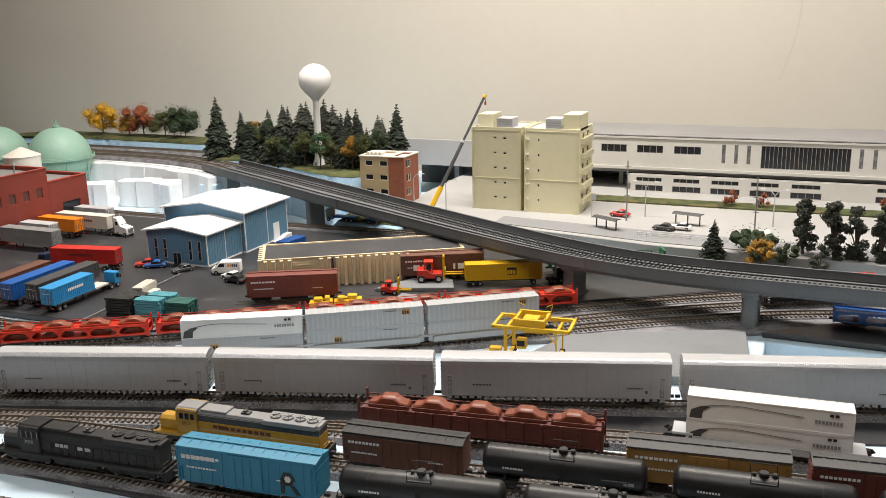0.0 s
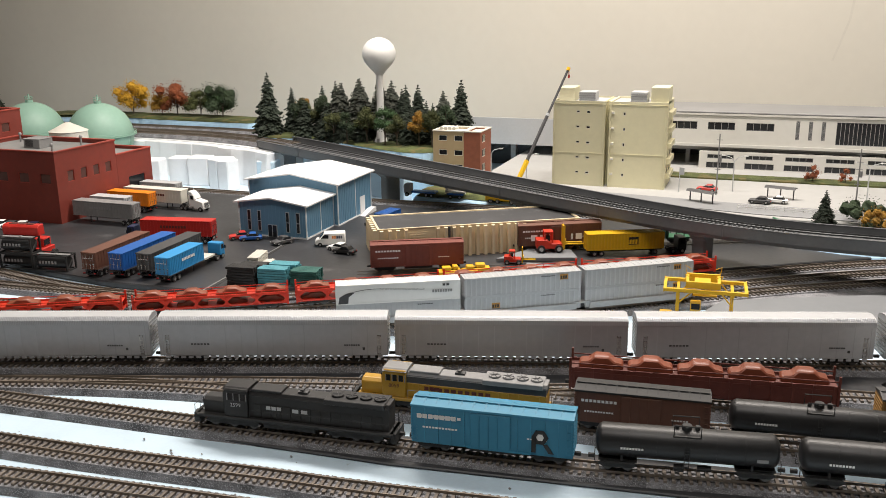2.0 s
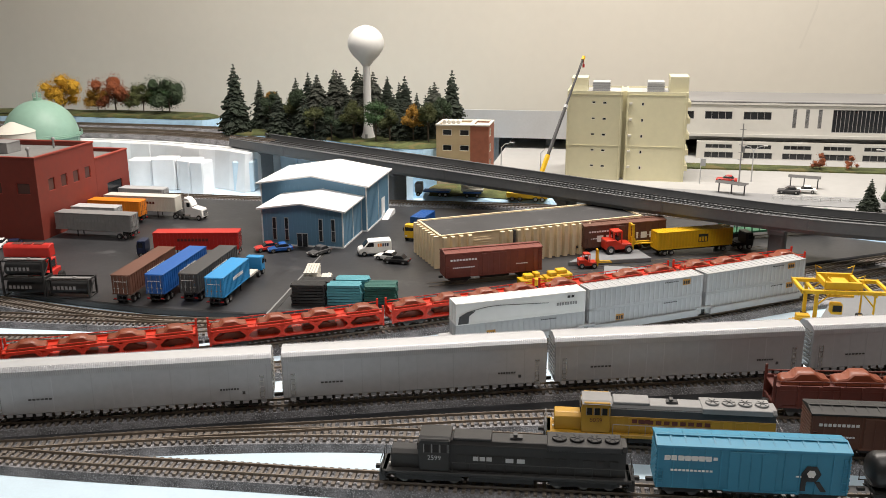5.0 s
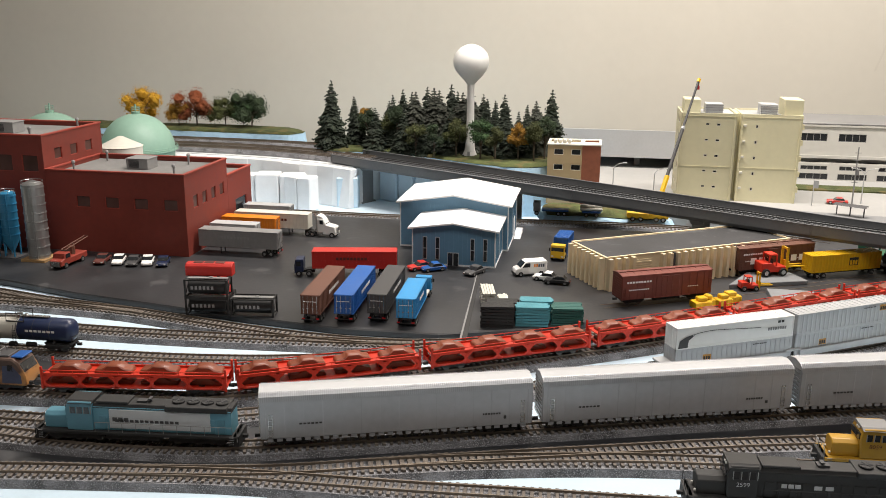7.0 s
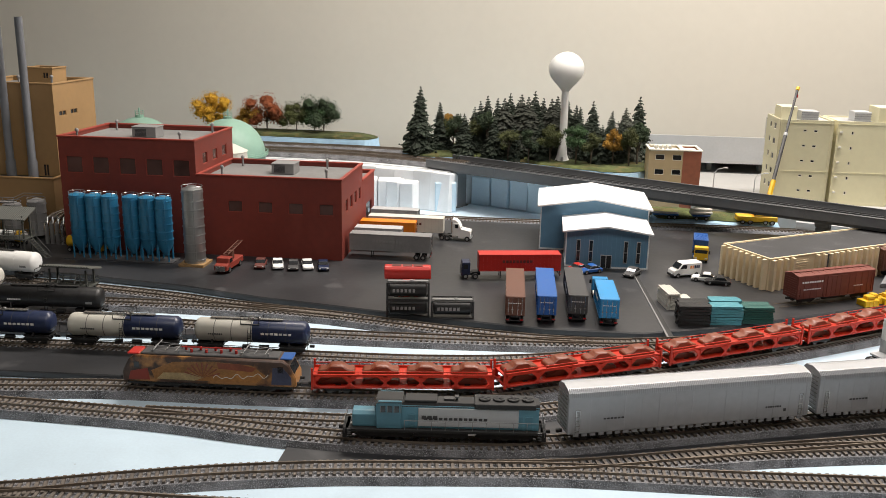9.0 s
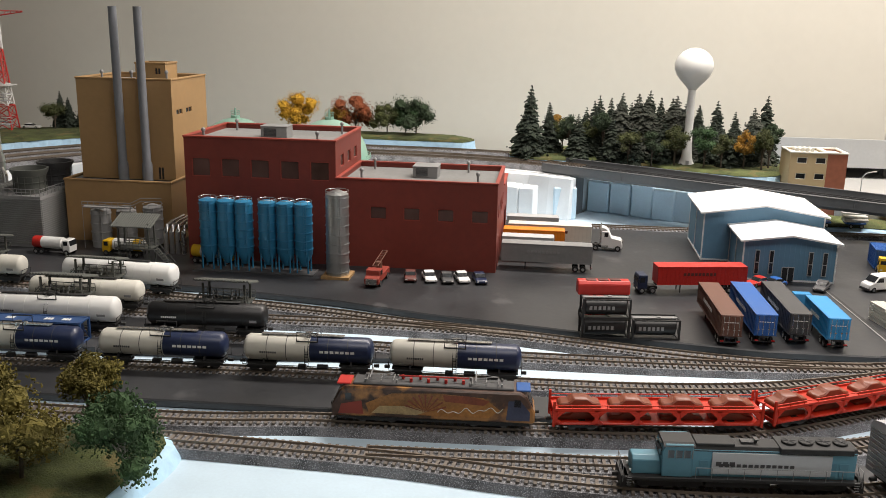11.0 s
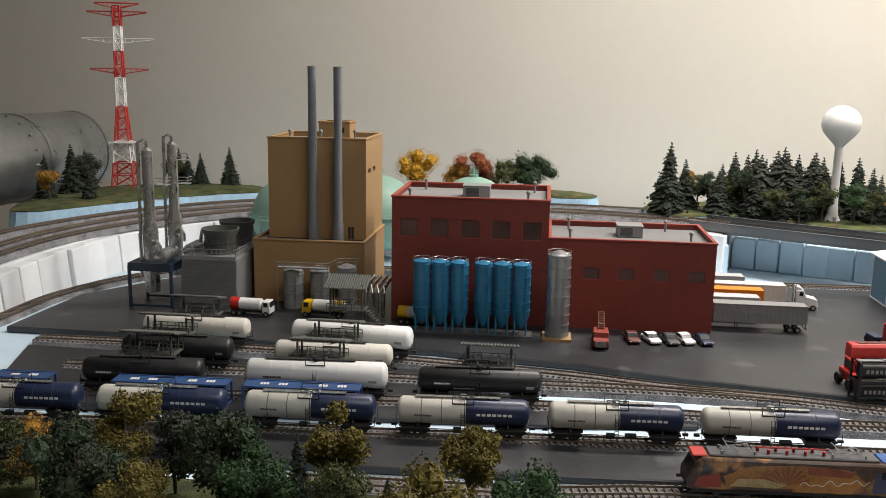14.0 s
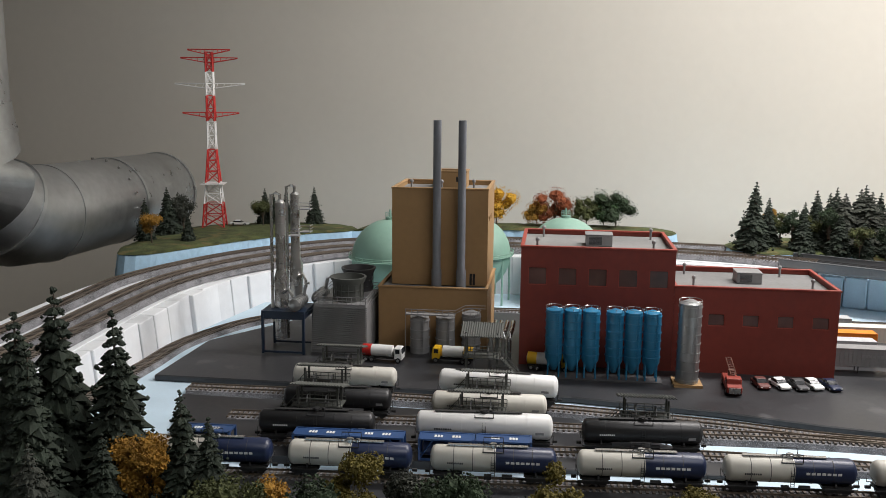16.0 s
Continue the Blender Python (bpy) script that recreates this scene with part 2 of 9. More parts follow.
    def mesh(self, name, mat, bevel=0.0, smooth=False):
        me = bpy.data.meshes.new(name)
        bm = bmesh.new()
        raw = bpy.data.meshes.new(name + "_raw")
        raw.from_pydata(self.v, [], self.f)
        bm.from_mesh(raw)
        bpy.data.meshes.remove(raw)
        bmesh.ops.recalc_face_normals(bm, faces=bm.faces)
        if bevel:
            edges = [e for e in bm.edges if len(e.link_faces) == 2 and e.calc_face_angle(0) > 0.6]
            bmesh.ops.bevel(bm, geom=edges, offset=bevel, segments=1, affect="EDGES", clamp_overlap=True)
        bm.to_mesh(me)
        bm.free()
        if smooth:
            for p in me.polygons:
                p.use_smooth = True
            me.set_sharp_from_angle(angle=radians(40))
        me.materials.append(mat)
        return me


def part(name, built, mat, parent=None, label="", bevel=0.0, smooth=False, m=None):
    ob = new(name, built.mesh(name, mat, bevel, smooth))
    if parent is not None:
        ob.parent = parent
    if m is not None:
        ob.matrix_basis = m
    return tagged(ob, label)


def pieces(name, built, mat, parent, poses, bevel=0.0):
    """Alike parts, each an object of its own on one mesh."""
    me = built.mesh(name, mat, bevel)
    for m in poses:
        ob = new(name, me)
        ob.parent = parent
        ob.matrix_basis = m


def thing(name, label, category, group="", kind=""):
    ob = new(name)
    ob.empty_display_size = 0.01
    return tagged(ob, label, category, group, kind)


def structure(name, built, mat, label="", bevel=0.0, smooth=False):
    return tagged(part(name, built, mat, None, label, bevel, smooth), label, "", "", "structure")


def put(ob, x, y, z=0.0, turn=0.0):
    ob.matrix_basis = pose(x, y, z, 0, 0, turn)
    return ob


def bars(x0, x1, z, h, y, count, out=-1, gap=0.28):
    """A row of letter-sized bars on a side wall (y = const), out: the side that it faces."""
    b = Mesh()
    w = (x1 - x0) / count
    for i in range(count):
        a = x0 + i * w
        b.box(a, a + w * (1 - gap), min(y, y + out * 0.00012), max(y, y + out * 0.00012), z, z + h)
    return b


def lettering(text, size, mat, parent, m, name="lettering"):
    curve = bpy.data.curves.new(name, "FONT")
    curve.body, curve.size, curve.align_x = text, size, "CENTER"
    tmp = bpy.data.objects.new(name, curve)
    scene.collection.objects.link(tmp)
    bpy.context.view_layer.update()
    me = bpy.data.meshes.new_from_object(tmp.evaluated_get(bpy.context.evaluated_depsgraph_get()))
    bpy.data.objects.remove(tmp)
    me.materials.clear()
    me.materials.append(mat)
    ob = new(name, me)
    ob.parent = parent
    ob.matrix_basis = m
    return ob


# ---- plan: track lines, railhead at z = 0.0015 ----
def smooth_line(pts, step=0.01):
    """Catmull-Rom through the points, at even small steps."""
    p = [Vector(q) for q in pts]
    p = [2 * p[0] - p[1]] + p + [2 * p[-1] - p[-2]]
    out = []
    for i in range(1, len(p) - 2):
        a, b, c, d = p[i - 1:i + 3]
        n = max(2, int((c - b).length / step))
        for k in range(n):
            t = k / n
            out.append(0.5 * (2 * b + (c - a) * t + (2 * a - 5 * b + 4 * c - d) * t * t + (3 * b - a - 3 * c + d) * t ** 3))
    return out + [p[-2]]


LINES = {
    "W": [(-1.02, 0.582), (-0.9, 0.580), (-0.788, 0.577), (-0.72, 0.569), (-0.66, 0.566), (-0.6, 0.569), (-0.54, 0.580), (-0.389, 0.631), (-0.227, 0.685), (-0.074, 0.732), (0.085, 0.781), (0.3, 0.842), (0.55, 0.905)],
    "I": [(-0.80, 0.581), (-0.716, 0.586), (-0.66, 0.590), (-0.6, 0.604), (-0.5, 0.645), (-0.4, 0.690), (-0.30, 0.735), (-0.21, 0.783), (-0.13, 0.833), (-0.05, 0.888), (0.056, 0.957), (0.2, 1.025), (0.45, 1.08)],
    "V": [(-1.05, 0.602), (-0.913, 0.607), (-0.843, 0.617), (-0.763, 0.621), (-0.706, 0.625), (-0.643, 0.631), (-0.583, 0.643), (-0.473, 0.700), (-0.358, 0.765), (-0.25, 0.832), (-0.14, 0.904), (-0.085, 0.934), (-0.033, 0.965), (0.104, 1.049), (0.3, 1.14)],
    "X": [(-1.30, 0.659), (-1.206, 0.666), (-1.106, 0.671), (-1.008, 0.676), (-0.911, 0.682), (-0.817, 0.687), (-0.722, 0.691), (-0.633, 0.697), (-0.55, 0.714), (-0.45, 0.755), (-0.35, 0.808), (-0.25, 0.855), (-0.17, 0.898), (-0.10, 0.921)],
    "Q": [(-0.13, 0.834), (-0.075, 0.888), (-0.025, 0.934), (0.107, 1.018), (0.3, 1.105)],
    "YA": [(-1.34, 0.836), (-1.2, 0.838), (-1.08, 0.834), (-0.982, 0.825), (-0.882, 0.811), (-0.816, 0.797), (-0.725, 0.783), (-0.633, 0.765), (-0.568, 0.756), (-0.505, 0.755), (-0.45, 0.766), (-0.38, 0.79)],
    "YB": [(-1.28, 0.776), (-1.1, 0.783), (-0.94, 0.786), (-0.848, 0.789), (-0.783, 0.788), (-0.72, 0.783)],
    "YC": [(-1.33, 0.715), (-1.1, 0.731), (-1.0, 0.737), (-0.9, 0.744), (-0.82, 0.742), (-0.739, 0.739), (-0.667, 0.741), (-0.601, 0.745), (-0.541, 0.750), (-0.48, 0.757)],
    "P": [(-1.02, 0.455), (-0.93, 0.462), (-0.84, 0.479), (-0.786, 0.497), (-0.728, 0.515), (-0.667, 0.529), (-0.608, 0.538), (-0.545, 0.549), (-0.506, 0.559), (-0.438, 0.582), (-0.339, 0.613), (-0.25, 0.640), (-0.16, 0.661), (-0.02, 0.681), (0.056, 0.690), (0.2, 0.705), (0.45, 0.73)],
    "U": [(-0.47, 0.571), (-0.412, 0.588), (-0.33, 0.605), (-0.22, 0.617), (-0.1, 0.626), (0.0, 0.635), (0.09, 0.645), (0.2, 0.655), (0.45, 0.68)],
    "U2": [(-0.12, 0.628), (-0.03, 0.645), (0.073, 0.663), (0.163, 0.674), (0.3, 0.69), (0.45, 0.705)],
    "R": [(-0.14, 0.666), (-0.06, 0.693), (0.02, 0.715), (0.1, 0.729), (0.2, 0.735), (0.45, 0.76)],
    "N": [(-0.66, 0.531), (-0.60, 0.539), (-0.536, 0.547), (-0.453, 0.551), (-0.382, 0.556), (-0.305, 0.561), (-0.18, 0.572), (-0.07, 0.582), (0.024, 0.597), (0.15, 0.612), (0.45, 0.64)],
    "M": [(-0.86, 0.473), (-0.778, 0.480), (-0.72, 0.482), (-0.6, 0.487), (-0.436, 0.502), (-0.33, 0.509), (-0.234, 0.518), (-0.178, 0.522), (0.0, 0.54), (0.3, 0.555)],
    "L": [(-0.62, 0.45), (-0.5, 0.458), (-0.406, 0.469), (-0.358, 0.475), (-0.31, 0.480), (-0.2, 0.49), (0.0, 0.505), (0.3, 0.52)],
    "B": [(-1.40, 0.60), (-1.415, 0.70), (-1.415, 0.80), (-1.411, 0.897), (-1.403, 0.990), (-1.352, 1.09), (-1.24, 1.155), (-1.1, 1.168), (-0.9, 1.168), (-0.74, 1.168), (-0.6, 1.168), (-0.45, 1.176), (-0.3, 1.182), (-0.2, 1.175), (-0.1, 1.14)],
    "G": [(-0.35, 0.928), (-0.25, 0.975), (-0.15, 1.028), (-0.08, 1.065), (0.02, 1.112), (0.12, 1.15)],
    "F": [(-0.345, 0.871), (-0.33, 0.878), (-0.25, 0.918), (-0.15, 0.975), (-0.05, 1.04)],
}
LINES = {k: smooth_line([(x, y, 0) for x, y in v]) for k, v in LINES.items()}


def on(line, x):
    """Place and heading (degrees) on a line at x."""
    pts = LINES[line]
    for a, b in zip(pts, pts[1:]):
        if a.x <= x <= b.x:
            t = (x - a.x) / max(1e-9, b.x - a.x)
            d = b - a
            return a.x + t * d.x, a.y + t * d.y, math.degrees(math.atan2(d.y, d.x))
    raise ValueError(line, x)


def between(line, x0, x1):
    """The pose of a car whose ends stand at x0 and x1 on a line, and its length."""
    a, b = on(line, x0), on(line, x1)
    return pose((a[0] + b[0]) / 2, (a[1] + b[1]) / 2, 0.0015, 0, 0, math.degrees(math.atan2(b[1] - a[1], b[0] - a[0]))), math.hypot(b[0] - a[0], b[1] - a[1])


# ---- room and table ----
structure("wall_north", Mesh().box(-3.6, 2.6, 1.78, 1.88, -0.9, 1.5), WALL, "greenish cream painted room wall")
crack = Mesh()
for (x0, z0), (x1, z1) in (((0.118, 0.36), (0.124, 0.26)), ((0.124, 0.26), (0.118, 0.21)), ((0.118, 0.21), (0.098, 0.145))):
    crack.add([(x0 - 0.0018, 1.7796, z0), (x0 + 0.0018, 1.7796, z0), (x1 + 0.0018, 1.7796, z1), (x1 - 0.0018, 1.7796, z1), (x0, 1.7802, z0), (x1, 1.7802, z1)], [(0, 1, 2, 3), (0, 3, 5, 4), (1, 4, 5, 2)])
structure("wall_crack", crack, CRACK, "faint crack line in the wall paint")
# unseen walls, floor and white ceiling close the room and bounce the lamps' light
structure("wall_west", Mesh().box(-3.7, -3.6, -1.6, 1.88, -0.9, 1.5), WALL, "cream painted room wall")
structure("wall_east", Mesh().box(2.6, 2.7, -1.6, 1.88, -0.9, 1.5), WALL, "cream painted room wall")
structure("wall_south", Mesh().box(-3.7, 2.7, -1.7, -1.6, -0.9, 1.5), WALL, "cream painted room wall")
structure("floor", Mesh().box(-3.7, 2.7, -1.7, 1.88, -1.0, -0.9), FLOORM, "dark room floor")
structure("ceiling", Mesh().box(-3.7, 2.7, -1.7, 1.88, 1.5, 1.6), WHITE_CEIL, "unseen white ceiling that bounces light")
BASE, LOW = -0.006, -0.021
structure("table_top", Mesh().prism("z", [(-1.555, 0.30), (0.9, 0.30), (0.9, 1.70), (-1.60, 1.70), (-1.64, 1.3), (-1.565, 1.1)], -0.08, LOW), FOAM, "pale blue foam board table top")
structure("foam_layer", Mesh().prism("z", [(-1.555, 0.30), (0.9, 0.30), (0.9, 0.905), (0.3, 0.872), (0.135, 0.868), (0.135, 0.945), (0.9, 0.945), (0.9, 1.12), (0.1, 1.14), (-0.3, 1.205), (-0.44, 1.19), (-1.12, 1.19), (-1.28, 1.20), (-1.385, 1.18), (-1.42, 1.0), (-1.46, 0.8), (-1.555, 0.7)], LOW, BASE), FOAM, "second layer of pale blue foam board", 0.001)
structure("lot", Mesh().prism("z", [(-1.385, 0.86), (-1.0, 0.856), (-0.88, 0.838), (-0.80, 0.817), (-0.63, 0.787), (-0.55, 0.777), (-0.47, 0.779), (-0.40, 0.806), (-0.25, 0.888), (-0.16, 0.930), (-0.10, 0.948), (-0.03, 0.985), (0.10, 1.066), (0.18, 1.105), (0.18, 1.15), (-0.25, 1.150), (-1.15, 1.150), (-1.30, 1.10), (-1.38, 0.98)], BASE, 0.0), BLACKTOP, "black board yard surface", 0.001)
structure("yard_board", Mesh().prism("z", [(-1.27, 0.615), (-0.86, 0.632), (-0.70, 0.642), (-0.70, 0.672), (-0.86, 0.677), (-1.27, 0.655)], BASE, -0.0008), BLACKTOP, "black board strip between tracks", 0.0008)
structure("yard_board_back", Mesh().prism("z", [(-1.3, 0.69), (-0.9, 0.712), (-0.84, 0.72), (-0.80, 0.725), (-0.95, 0.77), (-1.0, 0.81), (-1.34, 0.82)], BASE, -0.0022), BLACKTOP, "black board under the tank car tracks", 0.0006)
structure("train_board", Mesh().prism("z", [(-0.70, 0.535), (-0.45, 0.575), (-0.2, 0.65), (0.1, 0.74), (0.5, 0.86), (0.5, 0.93), (0.1, 0.80), (-0.3, 0.68), (-0.5, 0.62), (-0.7, 0.60)], BASE, -0.0045), BLACKTOP, "black board under the long train", 0.0006)
structure("near_train_board", Mesh().prism("z", [(-0.315, 0.550), (-0.18, 0.556), (0.0, 0.576), (0.35, 0.613), (0.35, 0.645), (0.0, 0.612), (-0.18, 0.590), (-0.315, 0.573)], BASE, -0.0042), BLACKTOP, "black board under the near trains", 0.0006)
structure("grey_pad", Mesh().prism("z", [(-0.06, 0.785), (0.132, 0.845), (0.118, 0.952), (-0.02, 0.890)], BASE, 0.001), GREYBOARD, "grey board pad", 0.0006)
structure("siding_board", Mesh().prism("z", [(-0.12, 0.865), (-0.05, 0.872), (0.02, 0.905), (0.105, 0.947), (0.2, 0.985), (0.32, 1.04), (0.32, 1.12), (0.1, 1.045), (-0.03, 0.965), (-0.10, 0.925)], BASE, -0.0022), CORK, "grey granular board between the sidings", 0.0006)
structure("grey_ramp", Mesh().prism("x", [(0.906, BASE), (0.94, BASE), (0.94, 0.004), (0.906, 0.004)], -0.20, -0.16), GREYBOARD, "grey card ramp", 0.0004)


# ---- tracks ----
SINGLE_TIES = {"N": (-0.66, 0.05), "M": (-0.7, 0.05)}
tie_mesh = Mesh().box(-0.0009, 0.0009, -0.0082, 0.0082, -0.0014, 0.0002).mesh("tie", TIE)


def track(name, pts, top=0.0, ties_apart=None, bed=True, low=BASE, tie_mat=TIE, rail_mat=RAIL):
    """Rails, ties and a ribbed grey roadbed along a line."""
    t = thing(name, "brown model railway track on a grey granular roadbed", "track", "tracks", "structure")
    lift = [Vector((p.x, p.y, p.z + top)) for p in pts]
    if bed:
        h = low - top
        part("roadbed", Mesh().sweep(lift, [(-0.0120, h), (-0.0098, -0.0011), (0.0098, -0.0011), (0.0120, h)]), CORK, t)
    for s in (-1, 1):
        part("rail", Mesh().sweep(lift, [(s * 0.0045 - 0.0004, 0.0001), (s * 0.0045 + 0.0004, 0.0001), (s * 0.0045 + 0.0003, 0.0015), (s * 0.0045 - 0.0003, 0.0015)]), rail_mat, t)
    rest, walked, nxt = Mesh(), 0.0, 0.0
    for a, b in zip(lift, lift[1:]):
        d = b - a
        while nxt < walked + d.length:
            p = a + d * ((nxt - walked) / d.length)
            ang = math.atan2(d.y, d.x)
            if ties_apart and ties_apart[0] < p.x < ties_apart[1]:
                o = new("tie", tie_mesh)
                o.parent = t
                o.matrix_basis = pose(p.x, p.y, p.z, 0, 0, math.degrees(ang))
            else:
                c, s = math.cos(ang), math.sin(ang)
                vs = [(p.x + c * u - s * w, p.y + s * u + c * w, p.z + q) for u in (-0.0009, 0.0009) for w in (-0.0082, 0.0082) for q in (-0.0014, 0.0002)]
                rest.add(vs, [(0, 1, 3, 2), (4, 6, 7, 5), (0, 4, 5, 1), (2, 3, 7, 6), (0, 2, 6, 4), (1, 5, 7, 3)])
            nxt += 0.0044
        walked += d.length
    if rest.v:
        tagged(part("ties", rest, tie_mat, t), kind="stuff")
    return t


for order, key in enumerate(LINES):
    track("track", LINES[key], -0.00007 * order, SINGLE_TIES.get(key))


# ---- rolling stock; each is built along x, railhead at z = 0 ----
def bogie(parent, x, axles=2, gap=0.013, half=0.0058, mat=None):
    mat = mat or MATBLACK
    b = Mesh()
    w = gap * (axles - 1) / 2 + 0.005
    for s in (-1, 1):
        b.prism("y", [(x - w, 0.0036), (x - w + 0.002, 0.0056), (x + w - 0.002, 0.0056), (x + w, 0.0036), (x + w - 0.003, 0.0022), (x - w + 0.003, 0.0022)], s * half - 0.0006, s * half + 0.0006)
    b.box(x - 0.002, x + 0.002, -half, half, 0.003, 0.0062)
    frame_ob = part("bogie", b, mat, parent, "dark moulded bogie")
    for i in range(axles):
        ax = x + (i - (axles - 1) / 2) * gap
        wheel = Mesh()
        for s in (-1, 1):
            wheel.cyl("y", ax, 0.0027, s * 0.0045 - 0.0008, s * 0.0045 + 0.0008, 0.0027, 12)
        wheel.cyl("y", ax, 0.0027, -0.004, 0.004, 0.0006, 6)
        part("wheelset", wheel, WHEELMETAL, frame_ob)


def couplers(parent, length):
    for s in (-1, 1):
        part("coupler", Mesh().box(min(s * length / 2, s * (length / 2 + 0.0035)), max(s * length / 2, s * (length / 2 + 0.0035)), -0.0009, 0.0009, 0.004, 0.0058), MATBLACK, parent)


def ladder(b, x, y, z0, z1, w=0.0022, n=5, out=-1):
    for i in range(n):
        z = z0 + (z1 - z0) * i / (n - 1)
        b.box(x, x + w, min(y, y + out * 0.0005), max(y, y + out * 0.0005), z - 0.00015, z + 0.00015)
    for a in (x, x + w):
        b.box(a - 0.00015, a + 0.00015, min(y, y + out * 0.0006), max(y, y + out * 0.0006), z0 - 0.0006, z1 + 0.0006)


def autorack(length):
    t = thing("autorack_wagon", "silver grey enclosed autorack wagon with a bright curved roof", "railway wagon", "autorack train")
    L, W, H = length / 2, 0.0092, 0.0343
    part("body", Mesh().box(-L, L, -W, W, 0.0062, 0.0303), SILVER, t, "grey panelled side", 0.0004)
    part("roof", Mesh().prism("x", [(-W - 0.0002, H - 0.0053), (-W + 0.0003, H - 0.0023), (-W + 0.0028, H - 0.0003), (0, H + 0.0006), (W - 0.0028, H - 0.0003), (W - 0.0003, H - 0.0023), (W + 0.0002, H - 0.0053)], -L, L), SILVER, t, "curved ribbed roof", smooth=True)
    # paler strip along the crown: the overhead light is put into its colour
    part("roof_panel", Mesh().prism("x", [(-W + 0.0034, H - 0.0002), (0, H + 0.001), (W - 0.0034, H - 0.0002)], -L, L), LIGHTGREY, t, "paler top strip, overhead light put into its colour")
    ribs = Mesh()
    n = 132
    for i in range(n):
        x = -L + 0.001 + (2 * L - 0.002) * i / (n - 1)
        for s in (-1, 1):
            ribs.prism("x", [(s * (W - 0.0004), H - 0.0055), (s * (W + 0.00025), H - 0.0051), (s * (W + 0.0001), H - 0.0022), (s * (W - 0.0023), H + 0.0001), (s * (W - 0.003), H - 0.0003)], x - 0.0002, x + 0.0002)
    part("roof_ribs", ribs, SILVER, t)
    pieces("side_post", Mesh().box(-0.0003, 0.0003, -0.0002, 0.00012, 0.0062, 0.0284), SILVER, t, [pose(-L + 0.003 + (2 * L - 0.006) * i / 14, -W, 0, 0, 0, 180) for i in range(15)] + [pose(-L + 0.003 + (2 * L - 0.006) * i / 14, W, 0) for i in range(15)])
    pieces("sill_tooth", Mesh().box(0, 0.0032, -0.0004, 0.0004, 0.0045, 0.0062), SILVER, t, [pose(-L + 0.004 + (2 * L - 0.011) * i / 28, s * (W - 0.0004), 0) for i in range(29) for s in (-1, 1)])
    ends = Mesh()
    for s in (-1, 1):
        for y in (-1, 1):
            ladder(ends, s * (L - 0.006) - 0.0011, y * W, 0.008, 0.021, out=y)
        for k in range(9):
            ends.box(min(s * L, s * (L + 0.0006)), max(s * L, s * (L + 0.0006)), -0.0075, 0.0075, 0.009 + k * 0.0026, 0.0094 + k * 0.0026)
    part("ladder", ends, STEEL, t)
    part("lettering", bars(L * 0.62, L * 0.76, 0.0135, 0.0011, -W - 0.0003, 7), DARKGREY, t)
    part("number_bars", bars(-L * 0.72, -L * 0.55, 0.0145, 0.001, -W - 0.0003, 6), DARKGREY, t)
    part("data_panel", Mesh().box(L * 0.78, L * 0.8, -W - 0.0004, -W, 0.0105, 0.0123), DARKGREY, t)
    part("underframe", Mesh().box(-L + 0.002, L - 0.002, -0.004, 0.004, 0.0042, 0.0062), MATBLACK, t)
    for s in (-1, 1):
        bogie(t, s * (L - 0.018))
    couplers(t, length)
    return t


def car_shell(mat=None, long=0.0245):
    """A moulded car body that lies as a load on a wagon."""
    t = part("car_shell", Mesh().prism("y", [(-0.5 * long, 0), (-0.5 * long, 0.0026), (-0.42 * long, 0.0034), (-0.27 * long, 0.0037), (-0.15 * long, 0.0062), (0.17 * long, 0.0062), (0.3 * long, 0.0039), (0.45 * long, 0.0033), (0.5 * long, 0.0024), (0.5 * long, 0)], -0.0047, 0.0047), mat or SHELL, None, bevel=0.0007, smooth=True)
    return tagged(t, "reddish brown moulded car body lying on a wagon deck", "toy car", "brown car loads")


SHELL_ONE = car_shell()
SHELL_ONE.matrix_basis = pose(0, 0, 0)
_shell_used = [False]


def load_shell(m):
    if not _shell_used[0]:
        _shell_used[0] = True
        SHELL_ONE.matrix_basis = m
        return SHELL_ONE
    return copy_thing(SHELL_ONE, m)


